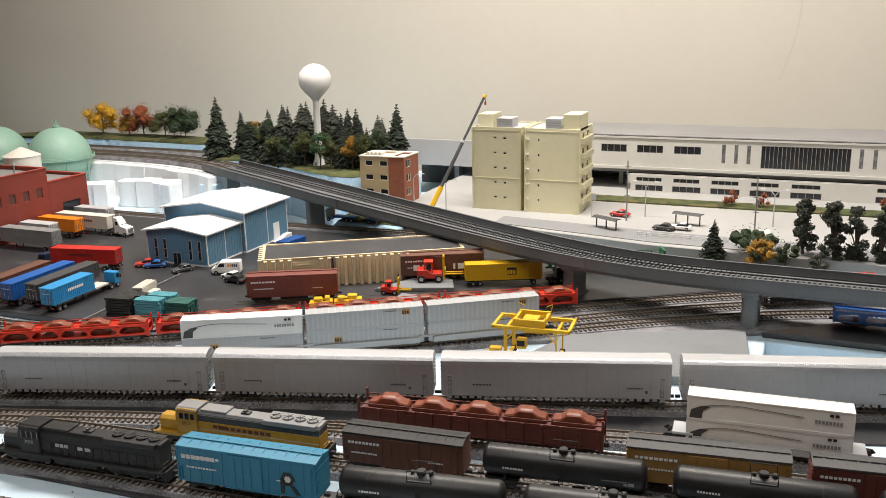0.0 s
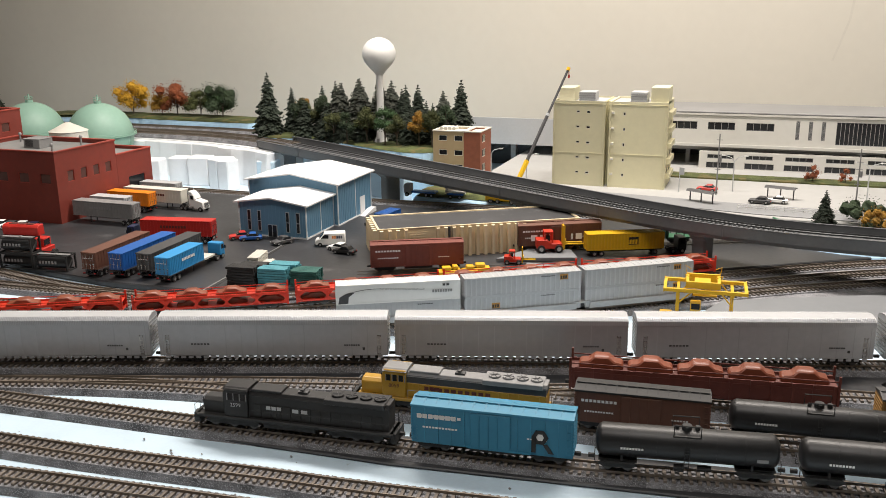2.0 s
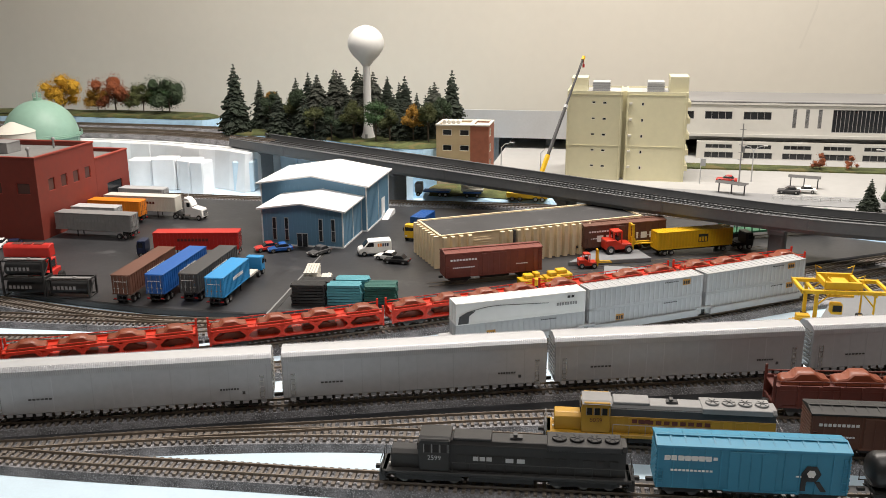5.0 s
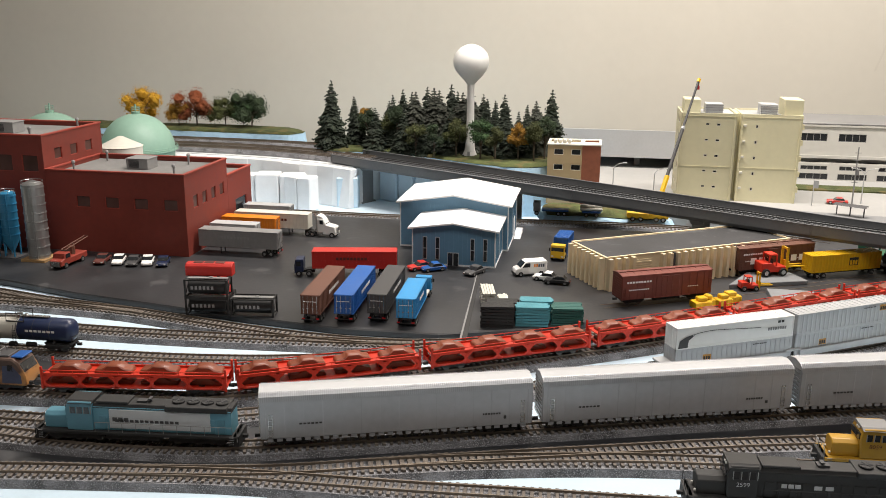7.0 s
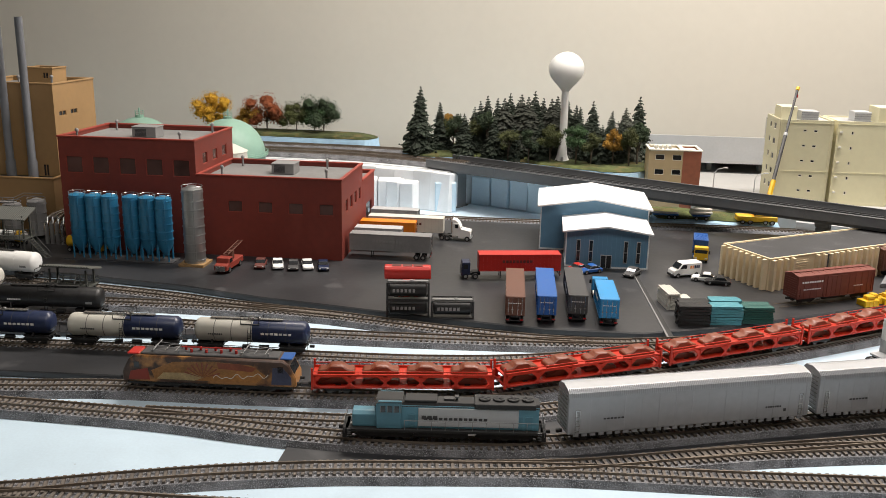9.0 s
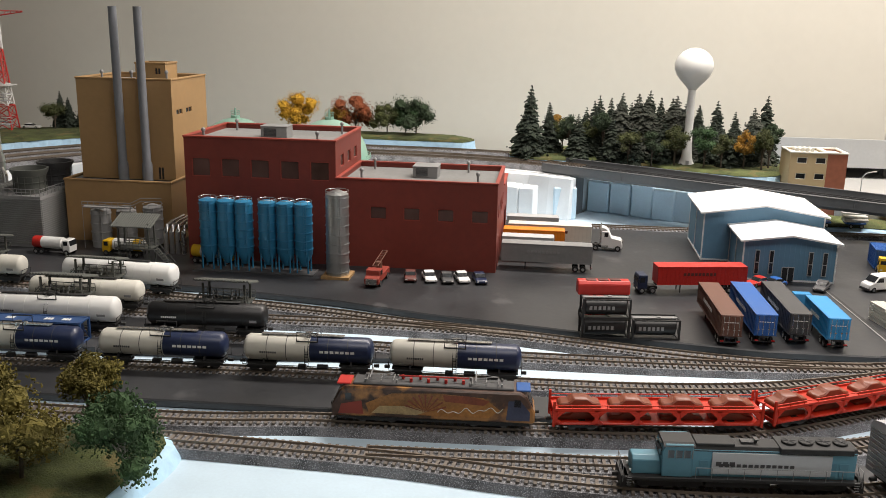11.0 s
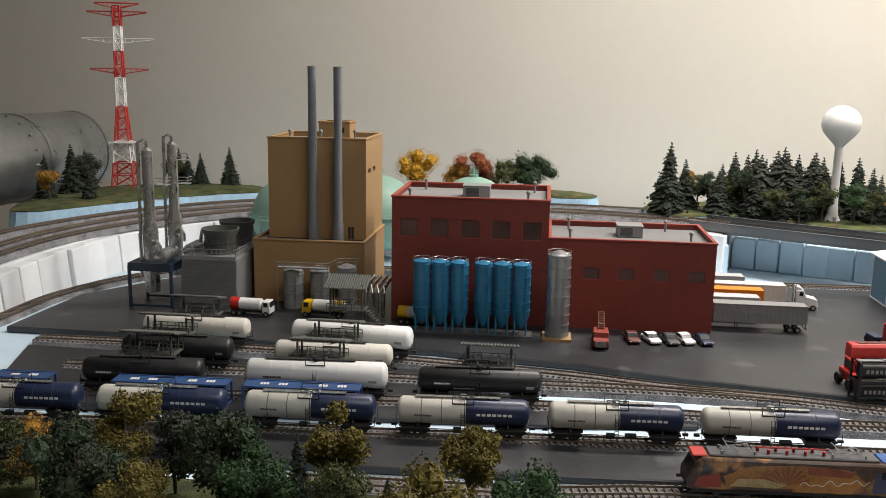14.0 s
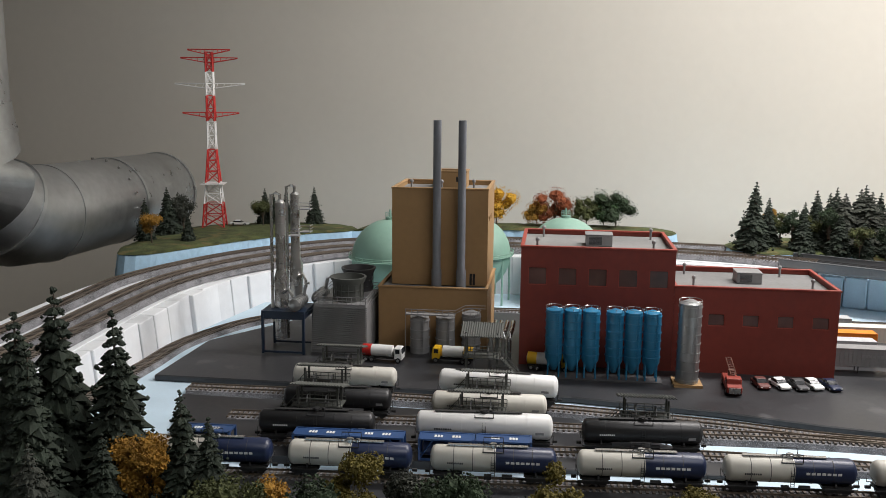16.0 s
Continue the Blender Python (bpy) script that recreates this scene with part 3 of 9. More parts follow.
def car_carrier(length, mat, label):
    """Open two-deck wagon with an arched lower opening on each bay."""
    t = thing("car_carrier_wagon", label, "railway wagon", "open car carriers")
    L, W = length / 2, 0.0085
    part("lower_deck", Mesh().box(-L, L, -W, W, 0.0046, 0.006), mat, t, bevel=0.0003)
    part("upper_deck", Mesh().box(-L, L, -W + 0.0006, W - 0.0006, 0.0126, 0.0134), mat, t, bevel=0.0002)
    for s in (-1, 1):
        side = Mesh()
        side.box(-L, L, min(s * W, s * (W - 0.0008)), max(s * W, s * (W - 0.0008)), 0.0126, 0.0146)
        side.box(-L, L, min(s * W, s * (W - 0.0005)), max(s * W, s * (W - 0.0005)), 0.0162, 0.0167)
        n = 5
        for i in range(n + 1):
            x = -L + 0.0012 + (2 * L - 0.0024) * i / n
            side.box(x - 0.0012, x + 0.0012, min(s * W, s * (W - 0.0009)), max(s * W, s * (W - 0.0009)), 0.0046, 0.0135)
            if i < n:
                bay = (2 * L - 0.0024) / n
                for k, sg in ((x + 0.001, 1), (x + bay - 0.001, -1)):
                    side.prism("y", [(k, 0.0127), (k + sg * 0.004, 0.0127), (k, 0.0092)], s * W - 0.0004, s * W + 0.0004)
                    side.prism("y", [(k, 0.0058), (k + sg * 0.003, 0.0058), (k, 0.0083)], s * W - 0.0004, s * W + 0.0004)
        for i in range(13):
            x = -L + 0.0006 + (2 * L - 0.0012) * i / 12
            side.box(x - 0.0002, x + 0.0002, min(s * W, s * (W - 0.0004)), max(s * W, s * (W - 0.0004)), 0.0146, 0.0164)
        part("side_frame", side, mat, t)
    for s in (-1, 1):
        for y in (-1, 1):
            part("end_post", Mesh().box(s * L - 0.0007, s * L + 0.0007, y * W - 0.0006, y * W + 0.0006, 0.004, 0.019), mat, t)
        part("end_beam", Mesh().box(s * L - 0.0005, s * L + 0.0005, -W + 0.0006, W - 0.0006, 0.0065, 0.0074), mat, t)
    part("underframe", Mesh().box(-L + 0.004, L - 0.004, -0.0045, 0.0045, 0.003, 0.0046), MATBLACK, t)
    for s in (-1, 1):
        bogie(t, s * (L - 0.017), gap=0.011, half=0.006)
    couplers(t, length)
    return t


def boxcar(length, mat, roof, label, marks=WHITE, high=0.0262, ribs=12, roof_label=""):
    t = thing("boxcar", label, "railway wagon", "boxcars")
    L, W = length / 2, 0.0088
    part("body", Mesh().box(-L, L, -W, W, 0.0055, high), mat, t, bevel=0.0003)
    part("roof", Mesh().prism("x", [(-W - 0.0004, high - 0.0004), (-W - 0.0003, high + 0.0006), (0, high + 0.0018), (W + 0.0003, high + 0.0006), (W + 0.0004, high - 0.0004)], -L - 0.0003, L + 0.0003), roof, t, roof_label)
    r = Mesh()
    for i in range(ribs + 2):
        x = -L + (2 * L) * i / (ribs + 1)
        r.prism("x", [(-W - 0.0002, high + 0.0004), (0, high + 0.0024), (W + 0.0002, high + 0.0004), (0, high + 0.0012)], x - 0.0004, x + 0.0004)
    r.box(-L, L, -0.0012, 0.0012, high + 0.0019, high + 0.0024)
    part("roof_ribs", r, roof, t)
    pieces("side_post", Mesh().box(-0.0003, 0.0003, -0.0002, 0.0004, 0.006, high - 0.001), mat, t, [pose(-L + 0.0006 + (2 * L - 0.0012) * i / ribs, s * W, 0, 0, 0, 0 if s > 0 else 180) for i in range(ribs + 1) for s in (-1, 1)])
    p = Mesh()
    for s in (-1, 1):
        for k in range(9):
            z = 0.007 + k * 0.002
            p.box(s * L - 0.0004, s * L + 0.0004, -W + 0.0006, W - 0.0006, z, z + 0.0009)
    part("end_ribs", p, mat, t)
    for s in (-1, 1):
        y = s * W
        door = part("door", Mesh().box(-0.011, 0.011, min(y, y + s * 0.0007), max(y, y + s * 0.0007), 0.0062, high - 0.0012), mat, t, bevel=0.0002)
        rod = Mesh()
        for k in (-0.006, -0.001, 0.004):
            rod.tube([(k, y + s * 0.0009, 0.0064), (k, y + s * 0.0009, high - 0.0016)], 0.0002, 4)
        rod.box(-0.013, 0.022, min(y, y + s * 0.0009), max(y, y + s * 0.0009), 0.0057, 0.0064)
        part("door_rods", rod, mat, door)
        for lx, lz, ln in ((L - 0.0032, high - 0.003, 5), (-L + 0.001, 0.015, 4)):
            lad = Mesh()
            ladder(lad, lx, y, 0.008, lz, n=ln, out=s)
            part("ladder", lad, mat, t)
    part("lettering", bars(-L * 0.9, -L * 0.35, high - 0.0062, 0.0016, -W - 0.0004, 9), marks, t)
    part("number_bars", bars(-L * 0.85, -L * 0.4, high - 0.0125, 0.001, -W - 0.0004, 11), marks, t)
    part("data_bars", bars(L * 0.45, L * 0.7, high - 0.013, 0.0008, -W - 0.0004, 6), marks, t)
    part("underframe", Mesh().box(-L + 0.003, L - 0.003, -0.003, 0.003, 0.0038, 0.0055).box(-0.012, 0.014, -0.0065, -0.0045, 0.0028, 0.0052), MATBLACK, t)
    for s in (-1, 1):
        bogie(t, s * (L - 0.013), gap=0.0105)
    couplers(t, length)
    return t


def tank_car(length, mat, label, r=0.0083, band=None, walkway=True, frame_mat=None):
    """Domed-end tank with a manway, platform, straps and ladder."""
    t = thing("tank_car", label, "railway wagon", "tank cars")
    frame_mat = frame_mat or MATBLACK
    L, z = length / 2, 0.0065 + r
    rings = [(-L, r * 0.25), (-L + 0.0006, r * 0.62), (-L + 0.0019, r * 0.88), (-L + 0.0038, r), (L - 0.0038, r), (L - 0.0019, r * 0.88), (L - 0.0006, r * 0.62), (L, r * 0.25)]
    if band:
        cut = length * 0.02
        part("tank", Mesh().lathe("x", 0, z, rings[:4] + [(cut, r)], 28), mat, t, "cream half of the tank", smooth=True)
        part("tank", Mesh().lathe("x", 0, z, [(cut, r)] + rings[4:], 28), band, t, "dark blue half of the tank", smooth=True)
    else:
        part("tank", Mesh().lathe("x", 0, z, rings, 28), mat, t, smooth=True)
    seams = Mesh()
    for k in (-0.62, -0.32, 0.02, 0.32, 0.62):
        seams.cyl("x", 0, z, k * L - 0.0002, k * L + 0.0002, r + 0.00014, 28)
    part("weld_seams", seams, mat if not band else DARKGREY, t, smooth=True)
    dome = part("manway", Mesh().cyl("z", 0, 0, z + r - 0.001, z + r + 0.0024, 0.0026, 14).cyl("z", 0.0055, 0, z + r - 0.001, z + r + 0.0022, 0.0014, 10).cyl("z", -0.005, 0, z + r - 0.001, z + r + 0.0016, 0.0011, 10).box(-0.0008, 0.0008, -0.003, 0.003, z + r + 0.0016, z + r + 0.0022), frame_mat if not band else STEEL, t, bevel=0.0002)
    rail = Mesh()
    for s in (-1, 1):
        rail.box(-0.0068, 0.0068, s * 0.0048 - 0.0014, s * 0.0048 + 0.0014, z + r - 0.0021, z + r - 0.0016)
        rail.tube([(-0.0068, s * 0.006, z + r - 0.002), (-0.0068, s * 0.006, z + r + 0.0042), (0.0068, s * 0.006, z + r + 0.0042), (0.0068, s * 0.006, z + r - 0.002)], 0.0004, 5)
        for k in (-0.0012, 0.0012):
            rail.tube([(k, s * (r * 0.86), z + r * 0.5), (k, s * (r + 0.0006), z), (k, s * (r + 0.0006), 0.006)], 0.0002, 4)
        for k in range(6):
            rail.box(-0.0012, 0.0012, s * (r + 0.0006) - 0.0002, s * (r + 0.0006) + 0.0002, 0.0068 + k * 0.0018, 0.0071 + k * 0.0018)
    part("platform_rail", rail, frame_mat, dome)
    if walkway:
        w = Mesh().box(-L * 0.72, L * 0.55, -0.0016, 0.0016, z + r + 0.0006, z + r + 0.0011)
        for k in range(7):
            w.box(-L * 0.7 + k * L * 0.2 - 0.0003, -L * 0.7 + k * L * 0.2 + 0.0003, -0.001, 0.001, z + r - 0.0005, z + r + 0.0008)
        part("walkway", w, STEEL if band else frame_mat, t)
    sill = Mesh()
    for s in (-1, 1):
        sill.box(s * (L - 0.012) - 0.01, s * (L - 0.012) + 0.01, -0.0055, 0.0055, 0.0052, 0.0066)
        sill.prism("x", [(-0.0075, 0.0066), (0.0075, 0.0066), (0.0058, 0.0105), (-0.0058, 0.0105)], s * (L - 0.014) - 0.0006, s * (L - 0.014) + 0.0006)
        sill.tube([(s * L, -0.0068, 0.0056), (s * L, -0.0068, 0.0115), (s * L, 0.0068, 0.0115), (s * L, 0.0068, 0.0056)], 0.00025, 5)
        sill.tube([(-L, s * 0.0075, 0.0054), (L, s * 0.0075, 0.0054)], 0.0003, 5)
    sill.box(-0.006, -0.001, -0.0075, -0.0045, 0.003, 0.006).cyl("x", -0.004, 0.0042, 0.006, 0.013, 0.0016, 10)
    part("underframe", sill, frame_mat, t)
    mk = WHITE if mat is not WHITE and mat is not OFFWHITE else DARKGREY
    part("lettering", bars(-L * 0.72, -L * 0.46, z - 0.0012, 0.0012, -r - 0.00005, 8), mk, t)
    if band:
        part("lettering", bars(L * 0.2, L * 0.75, z + 0.0002, 0.0016, -r - 0.00005, 7), WHITE, t)
    else:
        part("label_plate", Mesh().box(L * 0.74, L * 0.86, -r - 0.0002, -r + 0.002, z - 0.003, z - 0.0012), GREY, t)
    for s in (-1, 1):
        bogie(t, s * (L - 0.012), gap=0.0105)
    couplers(t, length)
    return t


def diesel(length, low, high_m, roof, label, stripe=None, number="", marks=WHITE, words=(-0.012, 0.026), side=None):
    """Six-axle hood locomotive, cab towards -x: walkway, hood, cab with windows, fans, grilles, rails, fuel tank."""
    t = thing("diesel_locomotive", label, "locomotive", "locomotives")
    L, W = length / 2, 0.0088
    part("frame", Mesh().box(-L + 0.001, L - 0.001, -W, W, 0.0058, 0.0078), MATBLACK if stripe is None else stripe, t, bevel=0.0003)
    hood = part("hood", Mesh().prism("x", [(-0.006, 0.0078), (-0.006, 0.0218), (-0.0045, 0.0235), (0.0045, 0.0235), (0.006, 0.0218), (0.006, 0.0078)], -L + 0.034, L - 0.004), high_m, t)
    if side:
        part("side_panel", Mesh().box(-L + 0.044, L - 0.016, -0.0067, 0.0067, 0.0093, 0.0208), side, t, "silver grey side band", bevel=0.0002)
    if low is not high_m:
        part("lower_hood", Mesh().box(-L + 0.034, L - 0.0038, -0.0062, 0.0062, 0.0079, 0.0172), low, t, bevel=0.0002)
    pieces("hood_door", Mesh().box(0, 0.0042, -0.00015, 0.00025, 0.0085, 0.0165), low, hood, [pose(-L + 0.038 + i * (2 * L - 0.050) / 12, 0.0062, 0) for i in range(13)] + [pose(-L + 0.0422 + i * (2 * L - 0.050) / 12, -0.0062, 0, 0, 0, 180) for i in range(13)])
    part("roof", Mesh().prism("x", [(-0.0063, 0.0212), (-0.0047, 0.0238), (0.0047, 0.0238), (0.0063, 0.0212)], -L + 0.033, L - 0.0035).box(-L + 0.036, -L + 0.055, -0.0052, 0.0052, 0.0236, 0.0251).box(L - 0.042, L - 0.006, -0.0074, 0.0074, 0.0212, 0.0243), roof, t, bevel=0.0003)
    fans = [L - 0.036, L - 0.0275, L - 0.019, L - 0.0105]
    for x in fans:
        fan = part("roof_fan", Mesh().cyl("z", x, 0, 0.0242, 0.0254, 0.0036, 18), roof, t, bevel=0.0002)
        blades = Mesh().cyl("z", x, 0, 0.0254, 0.0257, 0.0008, 8)
        for k in range(6):
            a = k * math.pi / 3
            blades.tube([(x, 0, 0.02555), (x + 0.0032 * math.cos(a), 0.0032 * math.sin(a), 0.02555)], 0.00022, 4)
        part("grille", blades, DARKGREY, fan)
    cab = part("cab", Mesh().prism("y", [(-L + 0.0195, 0.0078), (-L + 0.0188, 0.0205), (-L + 0.0205, 0.0252), (-L + 0.0345, 0.0252), (-L + 0.0345, 0.0078)], -0.0078, 0.0078), low, t, bevel=0.0004)
    part("cab_roof", Mesh().prism("x", [(-0.0082, 0.0243), (-0.0055, 0.0258), (0.0055, 0.0258), (0.0082, 0.0243)], -L + 0.0195, -L + 0.035), roof, t)
    win = Mesh()
    for s in (-1, 1):
        for a in (0.0222, 0.0262, 0.0302):
            win.box(-L + a, -L + a + 0.0027, min(s * 0.0077, s * 0.00795), max(s * 0.0077, s * 0.00795), 0.0182, 0.0222)
    for a in (-0.0062, -0.002, 0.0022):
        win.box(-L + 0.0184, -L + 0.0196, a, a + 0.0038, 0.0186, 0.022)
    part("window", win, GLASS, cab)
    fr = Mesh()
    for s in (-1, 1):
        for a in (0.0217, 0.0257, 0.0297, 0.0337):
            fr.box(-L + a, -L + a + 0.0004, min(s * 0.0077, s * 0.0081), max(s * 0.0077, s * 0.0081), 0.018, 0.0224)
    part("window_frame", fr, GREY, cab)
    part("nose", Mesh().prism("x", [(-0.0055, 0.0078), (-0.0055, 0.0152), (-0.003, 0.0172), (0.003, 0.0172), (0.0055, 0.0152), (0.0055, 0.0078)], -L + 0.005, -L + 0.0196), low, t, bevel=0.0004)
    lamps = Mesh()
    for y in (-0.0012, 0.0012):
        lamps.cyl("x", y, 0.0236, -L + 0.019, -L + 0.0204, 0.0007, 10)
    for y in (-0.004, 0.004):
        lamps.cyl("x", y, 0.0092, -L + 0.004, -L + 0.0052, 0.0007, 10)
    part("headlight", lamps, LAMPGLASS, t)
    rails = Mesh()
    for s in (-1, 1):
        y = s * (W - 0.0002)
        rails.tube([(-L + 0.036, y, 0.0135), (L - 0.003, y, 0.0135)], 0.00022, 4)
        for i in range(11):
            x = -L + 0.036 + (2 * L - 0.039) * i / 10
            rails.tube([(x, y, 0.0078), (x, y, 0.0135)], 0.00018, 4)
        for e in (-1, 1):
            rails.tube([(e * (L - 0.0005), s * 0.008, 0.0045), (e * (L - 0.0005), s * 0.008, 0.0132), (e * (L - 0.0005), s * 0.002, 0.0132), (e * (L - 0.0005), s * 0.002, 0.0078)], 0.00022, 4)
            for k in range(4):
                rails.box(e * (L - 0.0035) - 0.0012, e * (L - 0.0035) + 0.0012, s * W - 0.0004, s * W + 0.0004, 0.0032 + 0.0014 * k, 0.0034 + 0.0014 * k)
    part("handrail", rails, MATBLACK if low is MATBLACK else GREY, t)
    part("fuel_tank", Mesh().prism("x", [(-0.0078, 0.0058), (-0.0078, 0.003), (-0.006, 0.0018), (0.006, 0.0018), (0.0078, 0.003), (0.0078, 0.0058)], -0.018, 0.014), MATBLACK, t, bevel=0.0003)
    part("pilot", Mesh().prism("y", [(-L - 0.0006, 0.0015), (-L + 0.003, 0.0018), (-L + 0.003, 0.0078), (-L - 0.0004, 0.0078)], -0.0078, 0.0078), MATBLACK, t)
    part("pilot", Mesh().prism("y", [(L + 0.0006, 0.0015), (L - 0.003, 0.0018), (L - 0.003, 0.0078), (L + 0.0004, 0.0078)], -0.0078, 0.0078), MATBLACK, t)
    ex = Mesh()
    ex.box(L - 0.06, L - 0.054, -0.002, 0.002, 0.0238, 0.0249).box(-L + 0.066, -L + 0.0672, -0.0006, 0.0006, 0.0238, 0.026).box(-L + 0.0655, -L + 0.0675, -0.0018, 0.0018, 0.0255, 0.0262)
    part("exhaust_and_horn", ex, DARKGREY, t)
    part("lettering", bars(*words, 0.0135, 0.0016 if side else 0.0022, -0.0068 if side else -0.0065, 13 if side else 9 if words[1] - words[0] > 0.03 else 2, gap=0.3), marks, t)
    part("striped_mark", bars(-L + 0.046, -L + 0.056, 0.0140, 0.0022, -0.0068, 3, gap=0.2), marks, t)
    if number:
        lettering(number, 0.0034, marks, cab, pose(-L + 0.027, -0.0081, 0.0142, 90, 0, 0), "cab_number")
    for s in (-1, 1):
        bogie(t, s * (L - 0.024), 3, 0.0125, 0.0064)
    couplers(t, length)
    return t


def electric_loco(length):
    t = thing("electric_locomotive", "brown and gold picture-liveried electric locomotive with roof pantographs", "locomotive", "locomotives")
    L, W = length / 2, 0.0093
    part("body", Mesh().prism("y", [(-L, 0.005), (-L, 0.0115), (-L + 0.0045, 0.0205), (-L + 0.0085, 0.0232), (L - 0.0085, 0.0232), (L - 0.0045, 0.0205), (L, 0.0115), (L, 0.005)], -W, W), PICTURE, t, bevel=0.0009, smooth=True)
    part("roof", Mesh().box(-L + 0.012, L - 0.012, -0.0062, 0.0062, 0.0228, 0.0245), DARKGREY, t, bevel=0.0005)
    skirt = part("underframe", Mesh().box(-L + 0.003, L - 0.003, -W + 0.001, W - 0.001, 0.0032, 0.0058), MATBLACK, t)
    win = Mesh()
    for s in (-1, 1):
        win.prism("y", [(s * (L - 0.0012), 0.0142), (s * (L - 0.0039), 0.0198), (s * (L - 0.0049), 0.0198), (s * (L - 0.0022), 0.0142)], -0.0074, 0.0074)
        for y in (-1, 1):
            win.box(s * (L - 0.010) - 0.0018, s * (L - 0.010) + 0.0018, min(y * W, y * (W + 0.0002)), max(y * W, y * (W + 0.0002)), 0.015, 0.0192)
    part("window", win, GLASS, t)
    def panel(name, outline, mat, label, lift):
        part(name, Mesh().prism("y", outline, -W - lift, -W + 0.0003), mat, t, label)
    panel("livery_glow", [(-0.62 * L, 0.0075), (0.55 * L, 0.0075), (0.66 * L, 0.0125), (0.5 * L, 0.0195), (0.05 * L, 0.0212), (-0.4 * L, 0.0200), (-0.66 * L, 0.0135)], GLOW, "orange gold middle of the livery", 0.00012)
    panel("livery_field", [(-0.6 * L, 0.0078), (-0.16 * L, 0.0074), (-0.05 * L, 0.0100), (-0.22 * L, 0.0128), (-0.52 * L, 0.0122)], SAND, "sandy field patch", 0.0002)
    panel("livery_cloud", [(0.12 * L, 0.0165), (0.5 * L, 0.0150), (0.56 * L, 0.0178), (0.36 * L, 0.0202), (0.1 * L, 0.0204)], RUSTPAINT, "rusty red cloud patch", 0.0002)
    panel("livery_patch", [(-0.93 * L, 0.0068), (-0.68 * L, 0.0068), (-0.7 * L, 0.0150), (-0.9 * L, 0.0125)], RED_TRIM, "dark red patch", 0.0002)
    panel("livery_end", [(0.72 * L, 0.0068), (0.95 * L, 0.0068), (0.95 * L, 0.0120), (0.86 * L, 0.0185), (0.74 * L, 0.0185)], SLATE, "slate blue end patch", 0.0002)
    for k in range(9):
        a = math.radians(20 + 17.5 * k)
        ray = Mesh().prism("y", [(-0.004, 0.0095), (-0.004 + 0.0125 * math.cos(a - 0.05), 0.0095 + 0.0108 * math.sin(a - 0.05)), (-0.004 + 0.0125 * math.cos(a + 0.05), 0.0095 + 0.0108 * math.sin(a + 0.05))], -W - 0.00025, -W + 0.0002)
        part("livery_ray", ray, RUSTPAINT, t, "rusty red ray")
    sw = Mesh()
    sw.tube([(0.003 + 0.0009 * k, -W - 0.0001, 0.0098 + 0.00008 * k + 0.0019 * math.sin(k * 0.62) * math.cos(k * 0.17)) for k in range(42)], 0.00025, 4)
    part("scroll", sw, OFFWHITE, t, "pale scroll line")
    for s in (-1, 1):
        part("end_panel", Mesh().box(s * (L - 0.0068) - 0.004, s * (L - 0.0068) + 0.004, -0.006, 0.006, 0.0228, 0.024), BLUE if s > 0 else RED, t, "coloured end of the roof", 0.0004)
        pan = Mesh()
        x = s * (L - 0.028)
        for y in (-0.004, 0.004):
            pan.tube([(x - 0.008, y, 0.0255), (x + 0.007, y * 0.8, 0.0275), (x - 0.006, y * 0.8, 0.0288)], 0.00028, 4)
        for k in (-0.008, 0, 0.007):
            pan.tube([(x + k, -0.0048, 0.026), (x + k, 0.0048, 0.026)], 0.0003, 4)
        for k in (-0.009, 0.009):
            for y in (-0.004, 0.004):
                pan.cyl("z", x + k, y, 0.0245, 0.0262, 0.0006, 6)
        pan.tube([(x - 0.006, -0.0075, 0.0286), (x - 0.006, 0.0075, 0.0286)], 0.0004, 4)
        part("pantograph", pan, GREY, t)
    ins = Mesh()
    for k in range(8):
        ins.cyl("z", -0.018 + k * 0.005, 0.002 * (-1) ** k, 0.0244, 0.0268, 0.0009, 8)
    ins.tube([(-0.02, 0, 0.0272), (0.02, 0, 0.0272)], 0.0005, 5)
    part("insulator_rail", ins, RED, t)
    for s in (-1, 1):
        bogie(skirt and t, s * (L - 0.026), 2, 0.017, 0.0072)
        for y in (-0.005, 0.005):
            part("buffer", Mesh().cyl("x", y, 0.0065, min(s * L, s * (L + 0.0028)), max(s * L, s * (L + 0.0028)), 0.001, 10), MATBLACK, t)
    return t


GLOW = material("glow_paint", (0.34, 0.15, 0.035), 0.35, vary=0.5, grain=700)
SAND = material("sand_paint", (0.42, 0.31, 0.15), 0.4, vary=0.4, grain=900)
RUSTPAINT = material("rust_paint", (0.24, 0.06, 0.025), 0.4, vary=0.4, grain=900)
SLATE = material("slate_paint", (0.05, 0.06, 0.11), 0.35, vary=0.4, grain=900)
AMBERPAINT = material("gold_paint", (0.5, 0.25, 0.04), 0.4, vary=0.3, grain=300)


